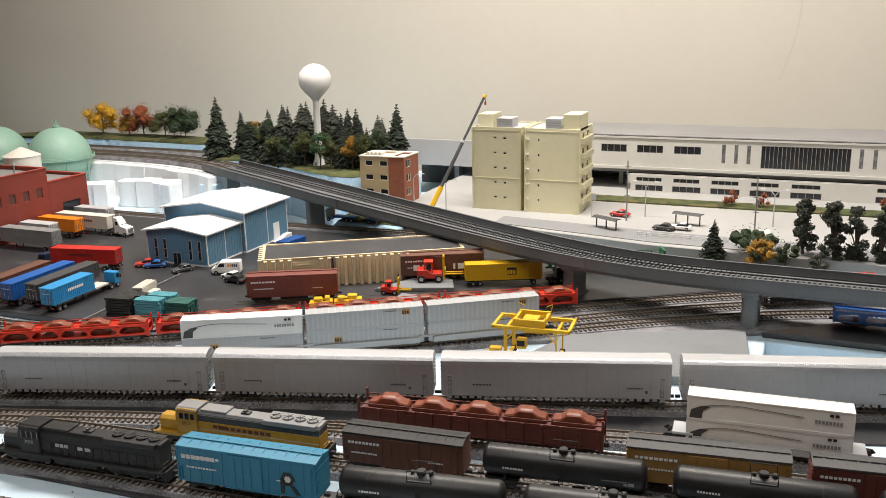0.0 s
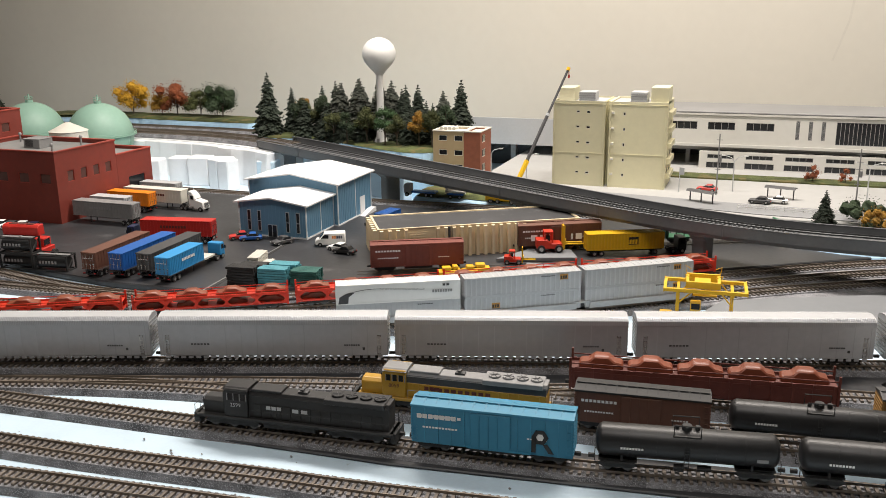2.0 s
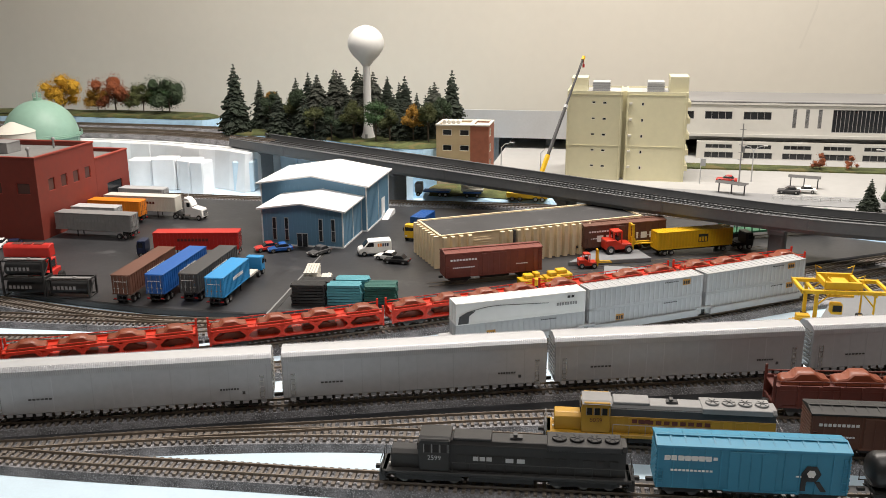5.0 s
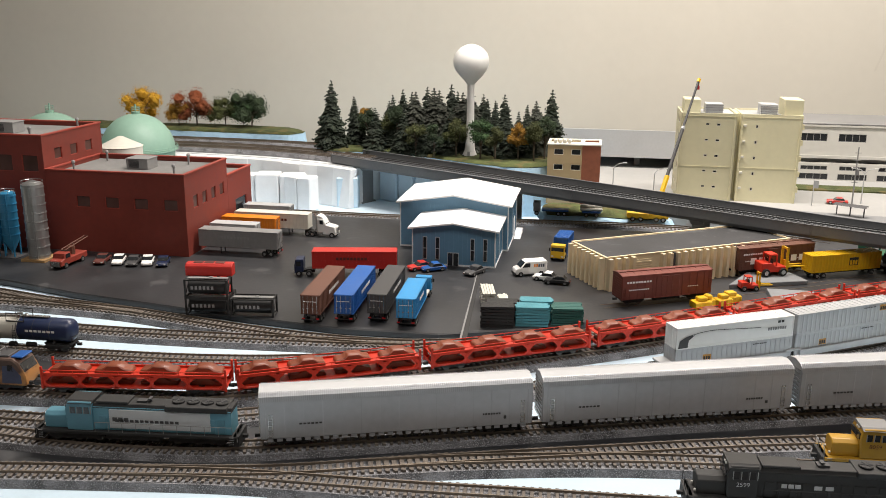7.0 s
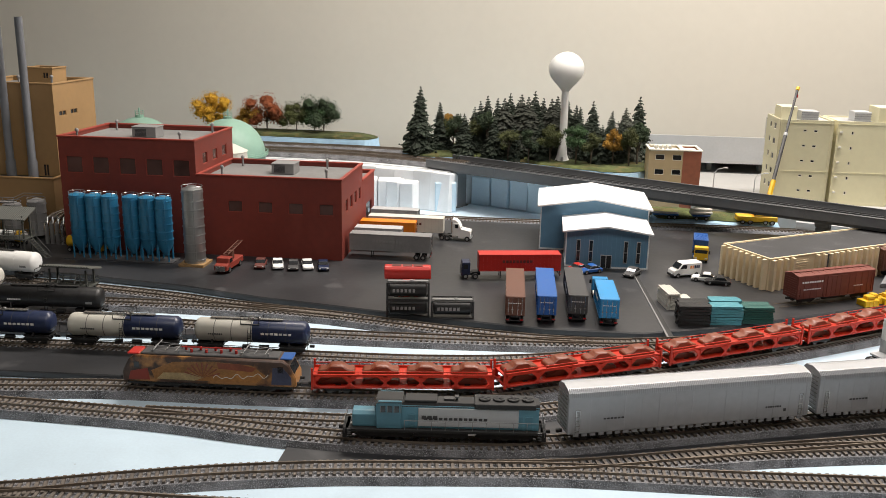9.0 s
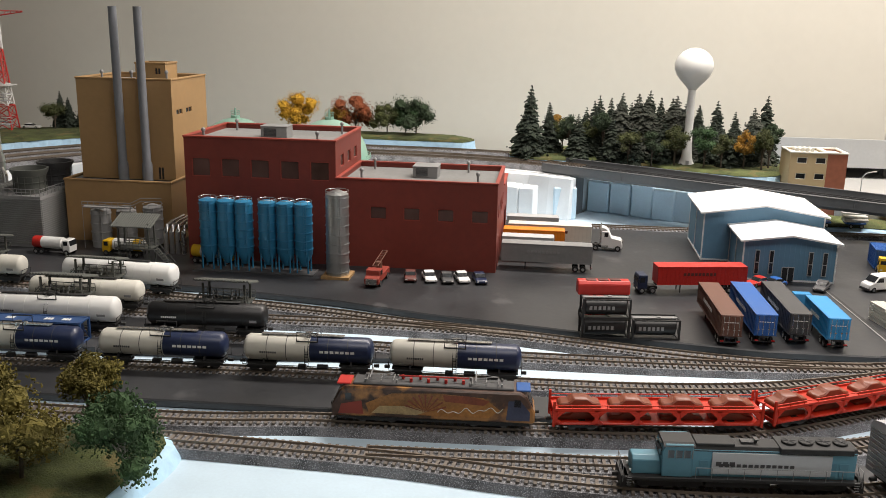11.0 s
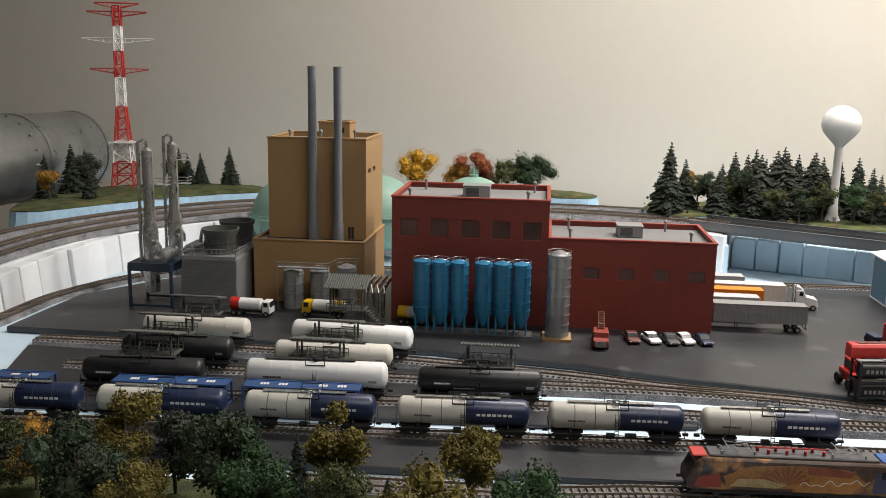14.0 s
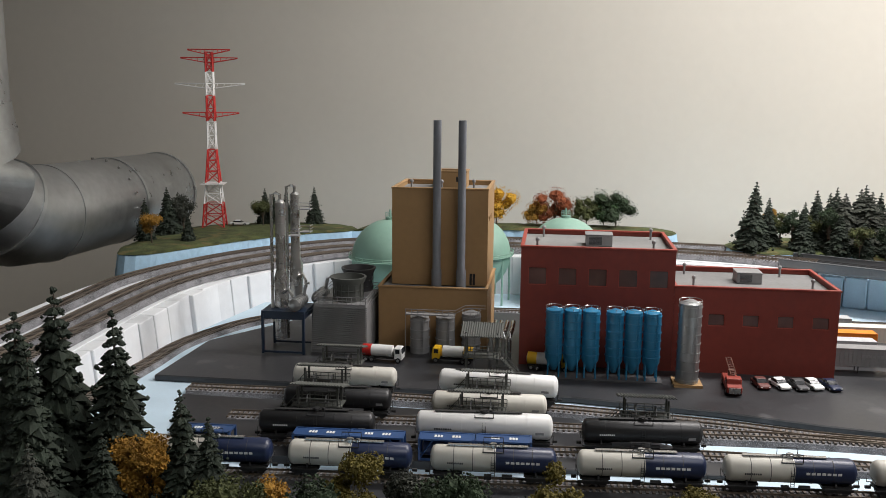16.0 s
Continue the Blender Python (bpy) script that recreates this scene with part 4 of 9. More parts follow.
def container(length, mat, label, high=0.0155, width=0.0148, ribs=24, marks=None, group="containers", logo=None):
    t = thing("container", label, "container", group)
    L, W = length / 2, width / 2
    body = part("body", Mesh().box(-L + 0.0004, L - 0.0004, -W + 0.0004, W - 0.0004, 0.0004, high - 0.0003), mat, t)
    if ribs:
        r = Mesh()
        for i in range(ribs):
            x = -L + 0.0015 + (2 * L - 0.003) * i / (ribs - 1)
            for s in (-1, 1):
                r.box(x - 0.0006, x + 0.0006, min(s * (W - 0.0008), s * W), max(s * (W - 0.0008), s * W), 0.0012, high - 0.0012)
        part("side_ribs", r, mat, body)
    e = Mesh()
    for s in (-1, 1):
        for y in (-1, 1):
            e.box(s * L - 0.0009 * (s > 0), s * L + 0.0009 * (s < 0), y * W - 0.0009 * (y > 0), y * W + 0.0009 * (y < 0), 0, high)
            e.box(-L, L, y * W - 0.0007 * (y > 0), y * W + 0.0007 * (y < 0), 0 if s < 0 else high - 0.0009, 0.0011 if s < 0 else high)
        e.box(s * L - 0.0009 * (s > 0), s * L + 0.0009 * (s < 0), -W, W, 0, 0.001)
        e.box(s * L - 0.0009 * (s > 0), s * L + 0.0009 * (s < 0), -W, W, high - 0.001, high)
        for y in (-0.45, -0.15, 0.15, 0.45):
            e.tube([(s * (L + 0.0001), y * W * 1.6, 0.001), (s * (L + 0.0001), y * W * 1.6, high - 0.001)], 0.00022, 4)
    part("corner_frame", e, mat, t)
    top = Mesh()
    for i in range(18):
        x = -L + 0.003 + (2 * L - 0.006) * i / 17
        top.box(x - 0.0005, x + 0.0005, -W + 0.001, W - 0.001, high - 0.0004, high)
    part("roof_ribs", top, mat, t)
    if marks is not None:
        part("lettering", bars(L * 0.3, L * 0.55, high - 0.0028, 0.0007, -W - 0.00005, 8), marks, t)
    if logo:
        part("logo_panel", Mesh().box(logo[0], logo[1], -W - 0.0002, -W + 0.0003, logo[2], logo[3]), logo[4], t, "coloured logo panel")
        part("logo", bars(logo[0] + 0.0004, logo[1] - 0.0003, logo[2] + 0.0006, (logo[3] - logo[2]) * 0.6, -W - 0.00022, 3), logo[5], t)
    return t


def well_car(length):
    t = thing("well_wagon", "grey well wagon under stacked containers", "railway wagon", "container wagons")
    L = length / 2
    b = Mesh()
    for s in (-1, 1):
        b.box(-L + 0.012, L - 0.012, min(s * 0.0082, s * 0.009), max(s * 0.0082, s * 0.009), 0.0018, 0.0065)
    b.box(-L + 0.012, L - 0.012, -0.0082, 0.0082, 0.0016, 0.0022)
    part("well", b, LIGHTGREY, t)
    for s in (-1, 1):
        part("end_deck", Mesh().box(s * (L - 0.006) - 0.0065, s * (L - 0.006) + 0.0065, -0.008, 0.008, 0.006, 0.0078), LIGHTGREY, t, bevel=0.0003)
        bogie(t, s * (L - 0.005))
    return t


def gondola(length, mat):
    t = thing("gondola_wagon", "green bulkhead wagon with open stake sides", "railway wagon")
    L, W = length / 2, 0.0088
    part("deck", Mesh().box(-L, L, -W, W, 0.006, 0.0078), mat, t)
    s = Mesh()
    for i in range(15):
        x = -L + 0.001 + (2 * L - 0.002) * i / 14
        for y in (-1, 1):
            s.box(x - 0.0005, x + 0.0005, y * W - 0.0004, y * W + 0.0004, 0.007, 0.0175)
    for y in (-1, 1):
        s.box(-L, L, y * W - 0.0004, y * W + 0.0004, 0.0172, 0.018)
    part("stakes", s, mat, t)
    for e in (-1, 1):
        part("bulkhead", Mesh().box(e * L - 0.0012, e * L + 0.0012, -W, W, 0.007, 0.0215), mat, t, bevel=0.0002)
        bogie(t, e * (L - 0.014))
    couplers(t, length)
    return t


def place(ob, line, x0, x1, dz=0.0):
    m, _ = between(line, x0, x1)
    ob.matrix_basis = Matrix.Translation((0, 0, dz)) @ m
    return ob


def span(line, x0, x1):
    return between(line, x0, x1)[1]


# autorack train with its pale blue locomotive
cuts = [-0.540, -0.386, -0.229, -0.075, 0.084, 0.243, 0.402]
rack = autorack(span("W", cuts[0], cuts[1]) - 0.0045)
place(rack, "W", cuts[0], cuts[1])
for a, b in zip(cuts[1:], cuts[2:]):
    copy_thing(rack, between("W", a, b)[0])
place(diesel(0.119, PALEBLUE, PALEBLUE, MATBLACK, "pale blue diesel locomotive with a black roof and a silver band", marks=DARKGREY, side=LIGHTGREY), "W", -0.668, -0.547)

# open car carriers with brown car bodies, and the electric locomotive
cuts = [-0.703, -0.582, -0.468, -0.354, -0.247, -0.140, -0.033]
first = None
for a, b in zip(cuts, cuts[1:]):
    m, long = between("V", a, b)
    if first is None:
        first = car_carrier(0.1215, ORANGE_RED, "bright orange-red open car carrier wagon with two decks")
        first.matrix_basis = m
        unit = first
    else:
        unit = copy_thing(first, m)
    unit.matrix_basis = m @ Matrix.Diagonal((min(1.0, (long - 0.0035) / 0.1215), 1, 1, 1))
    for k in (-0.36, -0.12, 0.12, 0.36):
        load_shell(m @ pose(k * long, 0, 0.0127))
        load_shell(m @ pose(k * long, 0, 0.0056) @ Matrix.Diagonal((1, 0.86, 0.85, 1)))
place(electric_loco(0.116), "V", -0.829, -0.709)

# black and yellow locomotives, boxcars and tanks on the near tracks
place(diesel(0.124, MATBLACK, MATBLACK, BLACK, "black diesel locomotive with white markings", number="2599", marks=LIGHTGREY, words=(0.0, 0.011)), "N", -0.304, -0.178)
rock = boxcar(0.089, ROCKBLUE, ROCKBLUE, "sky blue boxcar with white bars and a black emblem", high=0.0275)
place(rock, "N", -0.171, -0.079)
emblem = Mesh()
for k in range(6):
    a0, a1 = math.radians(60 * k), math.radians(60 * k + 60)
    emblem.prism("y", [(0.027 + r * math.cos(a), 0.0165 + r * math.sin(a)) for r, a in ((0.0045, a0), (0.0045, a1), (0.0022, a1), (0.0022, a0))], -0.0094, -0.0090)
emblem.box(0.0225, 0.0248, -0.0094, -0.0090, 0.0075, 0.0165).prism("y", [(0.0285, 0.0125), (0.031, 0.0125), (0.0345, 0.0075), (0.0318, 0.0075)], -0.0094, -0.0090)
part("emblem", emblem, MATBLACK, rock, "black ring emblem")
part("emblem_centre", Mesh().cyl("y", 0.027, 0.0165, -0.0093, -0.0089, 0.0021, 6), WHITE, rock)
part("wide_bars", bars(-0.041, -0.0185, 0.0206, 0.0026, -0.0092, 7, gap=0.2), WHITE, rock)
tank = tank_car(0.0935, BLACK, "black tank car with a small platform on top", walkway=False, r=0.0088)
place(tank, "N", -0.072, 0.0245)
for line, a, b in (("N", 0.03, 0.1265), ("N", 0.132, 0.2285), ("U", -0.006, 0.0905), ("U", 0.101, 0.1975), ("U", 0.204, 0.3005)):
    copy_thing(tank, between(line, a, b)[0])
up = diesel(0.124, UPYELLOW, DARKGREY, GREY, "yellow and grey diesel locomotive with roof fans", stripe=UPYELLOW, number="8059", marks=MAROON)
place(up, "U", -0.230, -0.098)
place(boxcar(0.075, BROWN, MATBLACK, "weathered brown boxcar with a dark ribbed roof", high=0.0245), "U", -0.0915, -0.0125)
place(boxcar(0.088, REEFER, DARKGREY, "ochre reefer boxcar with a grey ribbed roof"), "U2", 0.072, 0.164)
place(boxcar(0.075, MAROON, DARKGREY, "dark brown boxcar with a grey ribbed roof"), "U2", 0.170, 0.249)
mar = car_carrier(0.157, MAROON, "maroon two-deck car carrier with brown cars on top")
place(mar, "P", -0.103, 0.056)
mar.scale = (1, 1, 1.38)
for k in (-0.4, -0.2, 0.0, 0.2, 0.4):
    load_shell(between("P", -0.103, 0.056)[0] @ pose(k * 0.15, 0, 0.0185, 0, 0, 0) @ Matrix.Diagonal((1.12, 1.08, 1.3, 1)))
for s in (-1, 1):
    part("side_sheet", Mesh().box(-0.0775, 0.0775, min(s * 0.0080, s * 0.0087), max(s * 0.0080, s * 0.0087), 0.0062, 0.0126), MAROON, mar, "dark solid side sheet")
    pieces("side_stake", Mesh().box(-0.0008, 0.0008, -0.0005, 0.0005, 0.0048, 0.0146), MAROON, mar, [pose(-0.0765 + 0.153 * i / 13, s * 0.0091, 0) for i in range(14)])

# intermodal train
cn = container(0.096, WHITE, "white ribbed refrigerated container with a black curved stripe", high=0.0155, ribs=0)
sw = Mesh()
sw.prism("y", [(-0.0465, 0.0008), (-0.039, 0.0008), (-0.0385, 0.006), (-0.034, 0.0094), (-0.040, 0.0090), (-0.0455, 0.0062)], -0.00755, -0.00735)
sw.tube([(-0.040 + 0.002 * k, -0.0075, 0.0088 + 0.0028 * math.sin(min(1.0, k / 10) * 1.57) - 0.00012 * max(0, k - 12)) for k in range(31)], 0.00022, 4)
part("curved_stripe", sw, DARKGREY, cn, "black and grey curved stripe")
part("lettering", bars(0.026, 0.042, 0.0065, 0.0022, -0.0075, 8), GREY, cn)
part("lettering", bars(0.034, 0.04, 0.0115, 0.0018, -0.0075, 2), MATBLACK, cn)
emp = container(0.096, LIGHTGREY, "silver grey corrugated container with a small dark panel", marks=DARKGREY, logo=(0.03, 0.0365, 0.0095, 0.0138, AMBERPAINT, MATBLACK))
emp2 = container(0.096, LIGHTGREY, "silver grey corrugated container with a dark panel", marks=DARKGREY, logo=(-0.026, -0.0195, 0.0055, 0.0098, AMBERPAINT, MATBLACK))
well = well_car(0.112)
icuts = [(-0.300, -0.213), (-0.212, -0.130), (-0.129, -0.047)]
for i, (a, b) in enumerate(icuts):
    m, long = between("I", a, b)
    if i == 0:
        well.matrix_basis = m
        cn.matrix_basis = m @ pose(0, 0, 0.0178)
        emp2.matrix_basis = m @ pose(0, 0, 0.0022)
    else:
        copy_thing(well, m)
        if i == 1:
            emp.matrix_basis = m @ pose(0, 0, 0.0178)
            copy_thing(emp2, m @ pose(0, 0, 0.0022))
        else:
            copy_thing(emp, m @ pose(0, 0, 0.0178))
            copy_thing(emp, m @ pose(0, 0, 0.0022))
m = between("R", 0.098, 0.196)[0]
copy_thing(well, m)
for z in (0.0178, 0.0022):
    copy_thing(cn, m @ pose(0, 0, z, 0, 0, 0))

# tank car rows in the yard
two_tone = tank_car(0.0855, OFFWHITE, "cream and dark blue two-tone tank car", band=NAVY, r=0.0086)
for k, (a, b) in enumerate(((-1.199, -1.109), (-1.101, -1.011), (-1.002, -0.912), (-0.905, -0.815), (-0.809, -0.719), (-1.298, -1.207))):
    m = between("X", max(a, -1.295), b)[0]
    if k == 0:
        two_tone.matrix_basis = m
    else:
        copy_thing(two_tone, m)
white_tank = tank_car(0.102, WHITE, "white tank car with a top platform", r=0.0095)
place(white_tank, "YC", -1.122, -1.012)
btank = tank_car(0.088, BLACK, "black tank car in the yard", r=0.0085)
place(btank, "YC", -0.998, -0.904)
copy_thing(btank, between("YC", -1.255, -1.13)[0])
cream_tank = tank_car(0.092, OFFWHITE, "cream tank car with black ends and walkways", r=0.0085)
place(cream_tank, "YB", -1.118, -1.016)
copy_thing(btank, between("YB", -1.25, -1.13)[0])
copy_thing(white_tank, between("YA", -1.118, -1.008)[0])
copy_thing(cream_tank, between("YA", -1.25, -1.145)[0])

# wagons by the ribbed factory
place(boxcar(0.086, OXIDE, OXIDE, "red-brown boxcar standing beside the ribbed factory"), "F", -0.332, -0.2575)
soo = boxcar(0.085, BROWN, BROWN, "brown boxcar with wide white letter bars")
place(soo, "G", -0.222, -0.150)
part("wide_bars", bars(-0.03, 0.034, 0.011, 0.006, -0.0093, 7, gap=0.3), WHITE, soo)
place(gondola(0.12, GREEN), "G", -0.085, 0.02)


# ---- buildings ----
def walls(b, x0, x1, y0, y1, z0, z1, thick=0.002, openings=()):
    """Four walls with real holes: openings are (side, a0, a1, z0, z1), side one of s n e w, a along the wall."""
    def run(side, a0, a1):
        hs = [o for o in openings if o[0] == side]
        us = sorted({a0, a1, *[v for o in hs for v in o[1:3]]})
        zs = sorted({z0, z1, *[min(max(v, z0), z1) for o in hs for v in o[3:5]]})
        solid = lambda i, k: 0 <= i < len(us) - 1 and 0 <= k < len(zs) - 1 and not any(o[1] < (us[i] + us[i + 1]) / 2 < o[2] and o[3] < (zs[k] + zs[k + 1]) / 2 < o[4] for o in hs)
        put_at = {"s": lambda u, z, d: (u, y0 + d, z), "n": lambda u, z, d: (u, y1 - d, z), "e": lambda u, z, d: (x1 - d, u, z), "w": lambda u, z, d: (x0 + d, u, z)}[side]
        index, vs, fs = {}, [], []

        def v(i, k, d):
            if (i, k, d) not in index:
                index[i, k, d] = len(vs)
                vs.append(put_at(us[i], zs[k], d * thick))
            return index[i, k, d]
        for i in range(len(us) - 1):
            for k in range(len(zs) - 1):
                if not solid(i, k):
                    continue
                for d in (0, 1):
                    fs.append((v(i, k, d), v(i + 1, k, d), v(i + 1, k + 1, d), v(i, k + 1, d)))
                for p, q, ni, nk in (((i, k), (i + 1, k), i, k - 1), ((i + 1, k), (i + 1, k + 1), i + 1, k), ((i + 1, k + 1), (i, k + 1), i, k + 1), ((i, k + 1), (i, k), i - 1, k)):
                    if not solid(ni, nk):
                        fs.append((v(*p, 0), v(*q, 0), v(*q, 1), v(*p, 1)))
        b.add(vs, fs)
    run("s", x0, x1)
    run("n", x0, x1)
    run("e", y0 + thick, y1 - thick)
    run("w", y0 + thick, y1 - thick)
    return b


def window_part(parent, side, a0, a1, z0, z1, at, glass, bars_n=1, frame_mat=None, deep=0.0012):
    """A framed pane set back in a wall opening."""
    g, f = Mesh(), Mesh()
    w = 0.0006
    s = {"s": 1, "w": 1, "n": -1, "e": -1}[side]

    def slab(b, p, q, u, v, d0, d1):
        lo, hi = sorted((at + s * d0, at + s * d1))
        if side in "sn":
            b.box(p, q, lo, hi, u, v)
        else:
            b.box(lo, hi, p, q, u, v)
    slab(g, a0, a1, z0, z1, deep, deep + 0.0004)
    slab(f, a0, a1, z0, z0 + w, 0.0003, deep)
    slab(f, a0, a1, z1 - w, z1, 0.0003, deep)
    for k in range(bars_n + 2):
        p = a0 + (a1 - a0 - w) * k / (bars_n + 1)
        slab(f, p, p + w, z0 + w, z1 - w, 0.0003, deep)
    fr = part("window", f, frame_mat or GREY, parent)
    part("pane", g, glass, fr)


def flat_block(name, label, wall, trim, roof, x0, x1, y0, y1, h, wins=(), glass=GLASS, lip=0.003, win_mat=None, z0=0.0, bars_n=1):
    t = thing(name, label, "building")
    part("wall", walls(Mesh(), x0, x1, y0, y1, z0, h, 0.002, wins), wall, t)
    part("roof", Mesh().box(x0 + 0.0021, x1 - 0.0021, y0 + 0.0021, y1 - 0.0021, h - lip - 0.001, h - lip), roof, t)
    c = Mesh()
    o = 0.0008
    c.box(x0 - o, x1 + o, y0 - o, y0 + 0.0028, h - 0.0002, h + 0.0016).box(x0 - o, x1 + o, y1 - 0.0028, y1 + o, h - 0.0002, h + 0.0016)
    c.box(x0 - o, x0 + 0.0028, y0 + 0.0028, y1 - 0.0028, h - 0.0002, h + 0.0016).box(x1 - 0.0028, x1 + o, y0 + 0.0028, y1 - 0.0028, h - 0.0002, h + 0.0016)
    part("coping", c, trim, t, bevel=0.0003)
    for side, a0, a1, u, v in wins:
        window_part(t, side, a0, a1, u, v, {"s": y0, "n": y1, "w": x0, "e": x1}[side], glass, bars_n, win_mat)
    return t


def roof_vent(x, y, z, mat=GREY):
    t = part("roof_vent", Mesh().lathe("z", 0, 0, [(0, 0.0011), (0.0085, 0.0011), (0.0087, 0.0019), (0.0103, 0.0021), (0.0115, 0.0013), (0.012, 0.0004)], 12), mat, None, smooth=True)
    tagged(t, "small grey mushroom vent on a flat roof", "vent", "roof vents")
    t.matrix_basis = pose(x, y, z)
    return t


def roof_unit(x, y, z, w=0.026, d=0.02, h=0.011):
    t = thing("roof_ventilation_unit", "grey box ventilation unit with a louvred side", "ventilation unit", "roof units")
    part("casing", Mesh().box(-w / 2, w / 2, -d / 2, d / 2, 0, h).box(-w / 2 - 0.0006, w / 2 + 0.0006, -d / 2 - 0.0006, d / 2 + 0.0006, h, h + 0.001), GREY, t, bevel=0.0004)
    l = Mesh()
    for k in range(6):
        l.prism("x", [(-d / 2 - 0.0006, 0.002 + k * 0.0013), (-d / 2, 0.002 + k * 0.0013), (-d / 2, 0.003 + k * 0.0013)], -w * 0.38, w * 0.1)
    part("louvre", l, DARKGREY, t)
    put(t, x, y, z)
    return t


# red factory: a tall block and a lower block, flush in front
up_w = [("s", -1.043 + 0.0285 * i, -1.043 + 0.0285 * i + 0.018, 0.080, 0.0975) for i in range(5)]
up_w += [("e", 0.965 + 0.0285 * i, 0.965 + 0.0285 * i + 0.0135, 0.090, 0.102) for i in range(3)]
flat_block("red_factory_hall", "dark red windowed factory hall with a grey flat roof", RED_BRICK, RED_TRIM, ROOF_GREY, -1.05, -0.905, 0.945, 1.055, 0.1165, up_w, PANE, 0.004, RED_TRIM, bars_n=0)
low_w = [("s", -0.873 + 0.0315 * i, -0.873 + 0.0315 * i + 0.0155, 0.046, 0.058) for i in range(4)]
low_w += [("e", 0.963 + 0.0215 * i, 0.963 + 0.0215 * i + 0.011, 0.046, 0.0595) for i in range(4)]
flat_block("red_factory_wing", "lower dark red factory wing with square windows", RED_BRICK, RED_TRIM, ROOF_GREY, -0.9048, -0.755, 0.945, 1.048, 0.0825, low_w, PANE, 0.004, RED_TRIM, bars_n=0)
flat_block("red_factory_annex", "low dark red loading annex with a dark opening", RED_BRICK, RED_TRIM, ROOF_GREY, -0.9, -0.755, 1.0482, 1.115, 0.064, (("e", 1.068, 1.10, 0.0, 0.034),), GLASS, 0.003, RED_TRIM, bars_n=0)
roof_unit(-0.975, 0.993, 0.1125)
roof_unit(-0.828, 1.0, 0.0785, 0.024, 0.022, 0.0105)
for x, y in ((-1.035, 0.957), (-1.03, 1.035), (-0.925, 0.957), (-0.92, 1.035)):
    roof_vent(x, y, 0.1125)
for x, y in ((-0.885, 0.965), (-0.885, 1.03), (-0.775, 0.965), (-0.79, 1.03)):
    roof_vent(x, y, 0.0785)

# tan power house with two stacks
flat_block("tan_boiler_house", "tan rendered lower power house block", TAN, TAN, ROOF_GREY, -1.198, -1.085, 0.99, 1.10, 0.0625, (), lip=0.001)
tower_w = [("e", 1.018 + 0.024 * i, 1.018 + 0.024 * i + 0.015, 0.128, 0.1335) for i in range(2)] + [("s", -1.106, -1.099, 0.0625, 0.076)]
flat_block("tan_power_tower", "tall tan rendered power house tower", TAN, TAN, ROOF_GREY, -1.187, -1.087, 1.008, 1.098, 0.163, tower_w, GLASS, 0.004, TAN, z0=0.0625)
flat_block("roof_lift_house", "small tan lift house on a roof", TAN, TAN, ROOF_GREY, -1.148, -1.115, 1.06, 1.09, 0.176, (("s", -1.127, -1.12, 0.165, 0.172),), GLASS, 0.002, TAN, z0=0.159)
for x, y in ((-1.17, 1.03), (-1.138, 1.03), (-1.105, 1.04)):
    roof_vent(x, y, 0.159)
for x in (-1.139, -1.1135):
    t = part("chimney_stack", Mesh().lathe("z", 0, 0, [(0, 0.0052), (0.018, 0.0052), (0.0205, 0.0042), (0.172, 0.0041), (0.172, 0.0034), (0.168, 0.0034)], 20), STACK, None, smooth=True)
    tagged(t, "tall slim grey chimney stack", "chimney", "chimney stacks")
    put(t, x, 1.0005, 0.0615)


def silo(r, h, mat, label, name="silo", rings=6, legs=0.0, base=None):
    t = thing(name, label, "silo", "silos")
    part("shell", Mesh().lathe("z", 0, 0, [(legs * 0.35, r * 0.3), (legs, r), (h, r), (h + r * 0.3, r * 0.25)] if legs else [(0, r), (h, r), (h + r * 0.35, r * 0.2)], 24), mat, t, smooth=True)
    k = Mesh()
    for i in range(rings):
        z = legs + (h - legs) * (i + 0.6) / rings
        k.cyl("z", 0, 0, z, z + 0.0009, r + 0.0006, 24)
    part("hoops", k, mat, t, smooth=True)
    top = Mesh()
    top.cyl("z", 0, 0, h + 0.0005, h + 0.002, r * 0.3, 12)
    for i in range(8):
        a = i * math.pi / 4
        top.tube([(r * math.cos(a), r * math.sin(a), h), (r * math.cos(a), r * math.sin(a), h + 0.003)], 0.0002, 4)
    top.tube([(r * math.cos(i * math.pi / 8), r * math.sin(i * math.pi / 8), h + 0.003) for i in range(17)], 0.00025, 4)
    part("top_rail", top, STEEL if legs else mat, t)
    if legs:
        for i in range(4):
            a = math.pi / 4 + i * math.pi / 2
            part("leg", Mesh().tube([(r * 0.9 * math.cos(a), r * 0.9 * math.sin(a), 0), (r * 0.9 * math.cos(a), r * 0.9 * math.sin(a), legs + 0.002)], 0.0008, 6), mat, t)
    if base:
        part("base_slab", Mesh().box(-r * 1.25, r * 1.25, -r * 1.2, r * 1.2, 0, 0.0025), base, t)
    lad = Mesh()
    ladder(lad, r * 0.3, -r * 0.95, legs + 0.002, h, 0.002, 22)
    part("ladder", lad, mat, t)
    return t


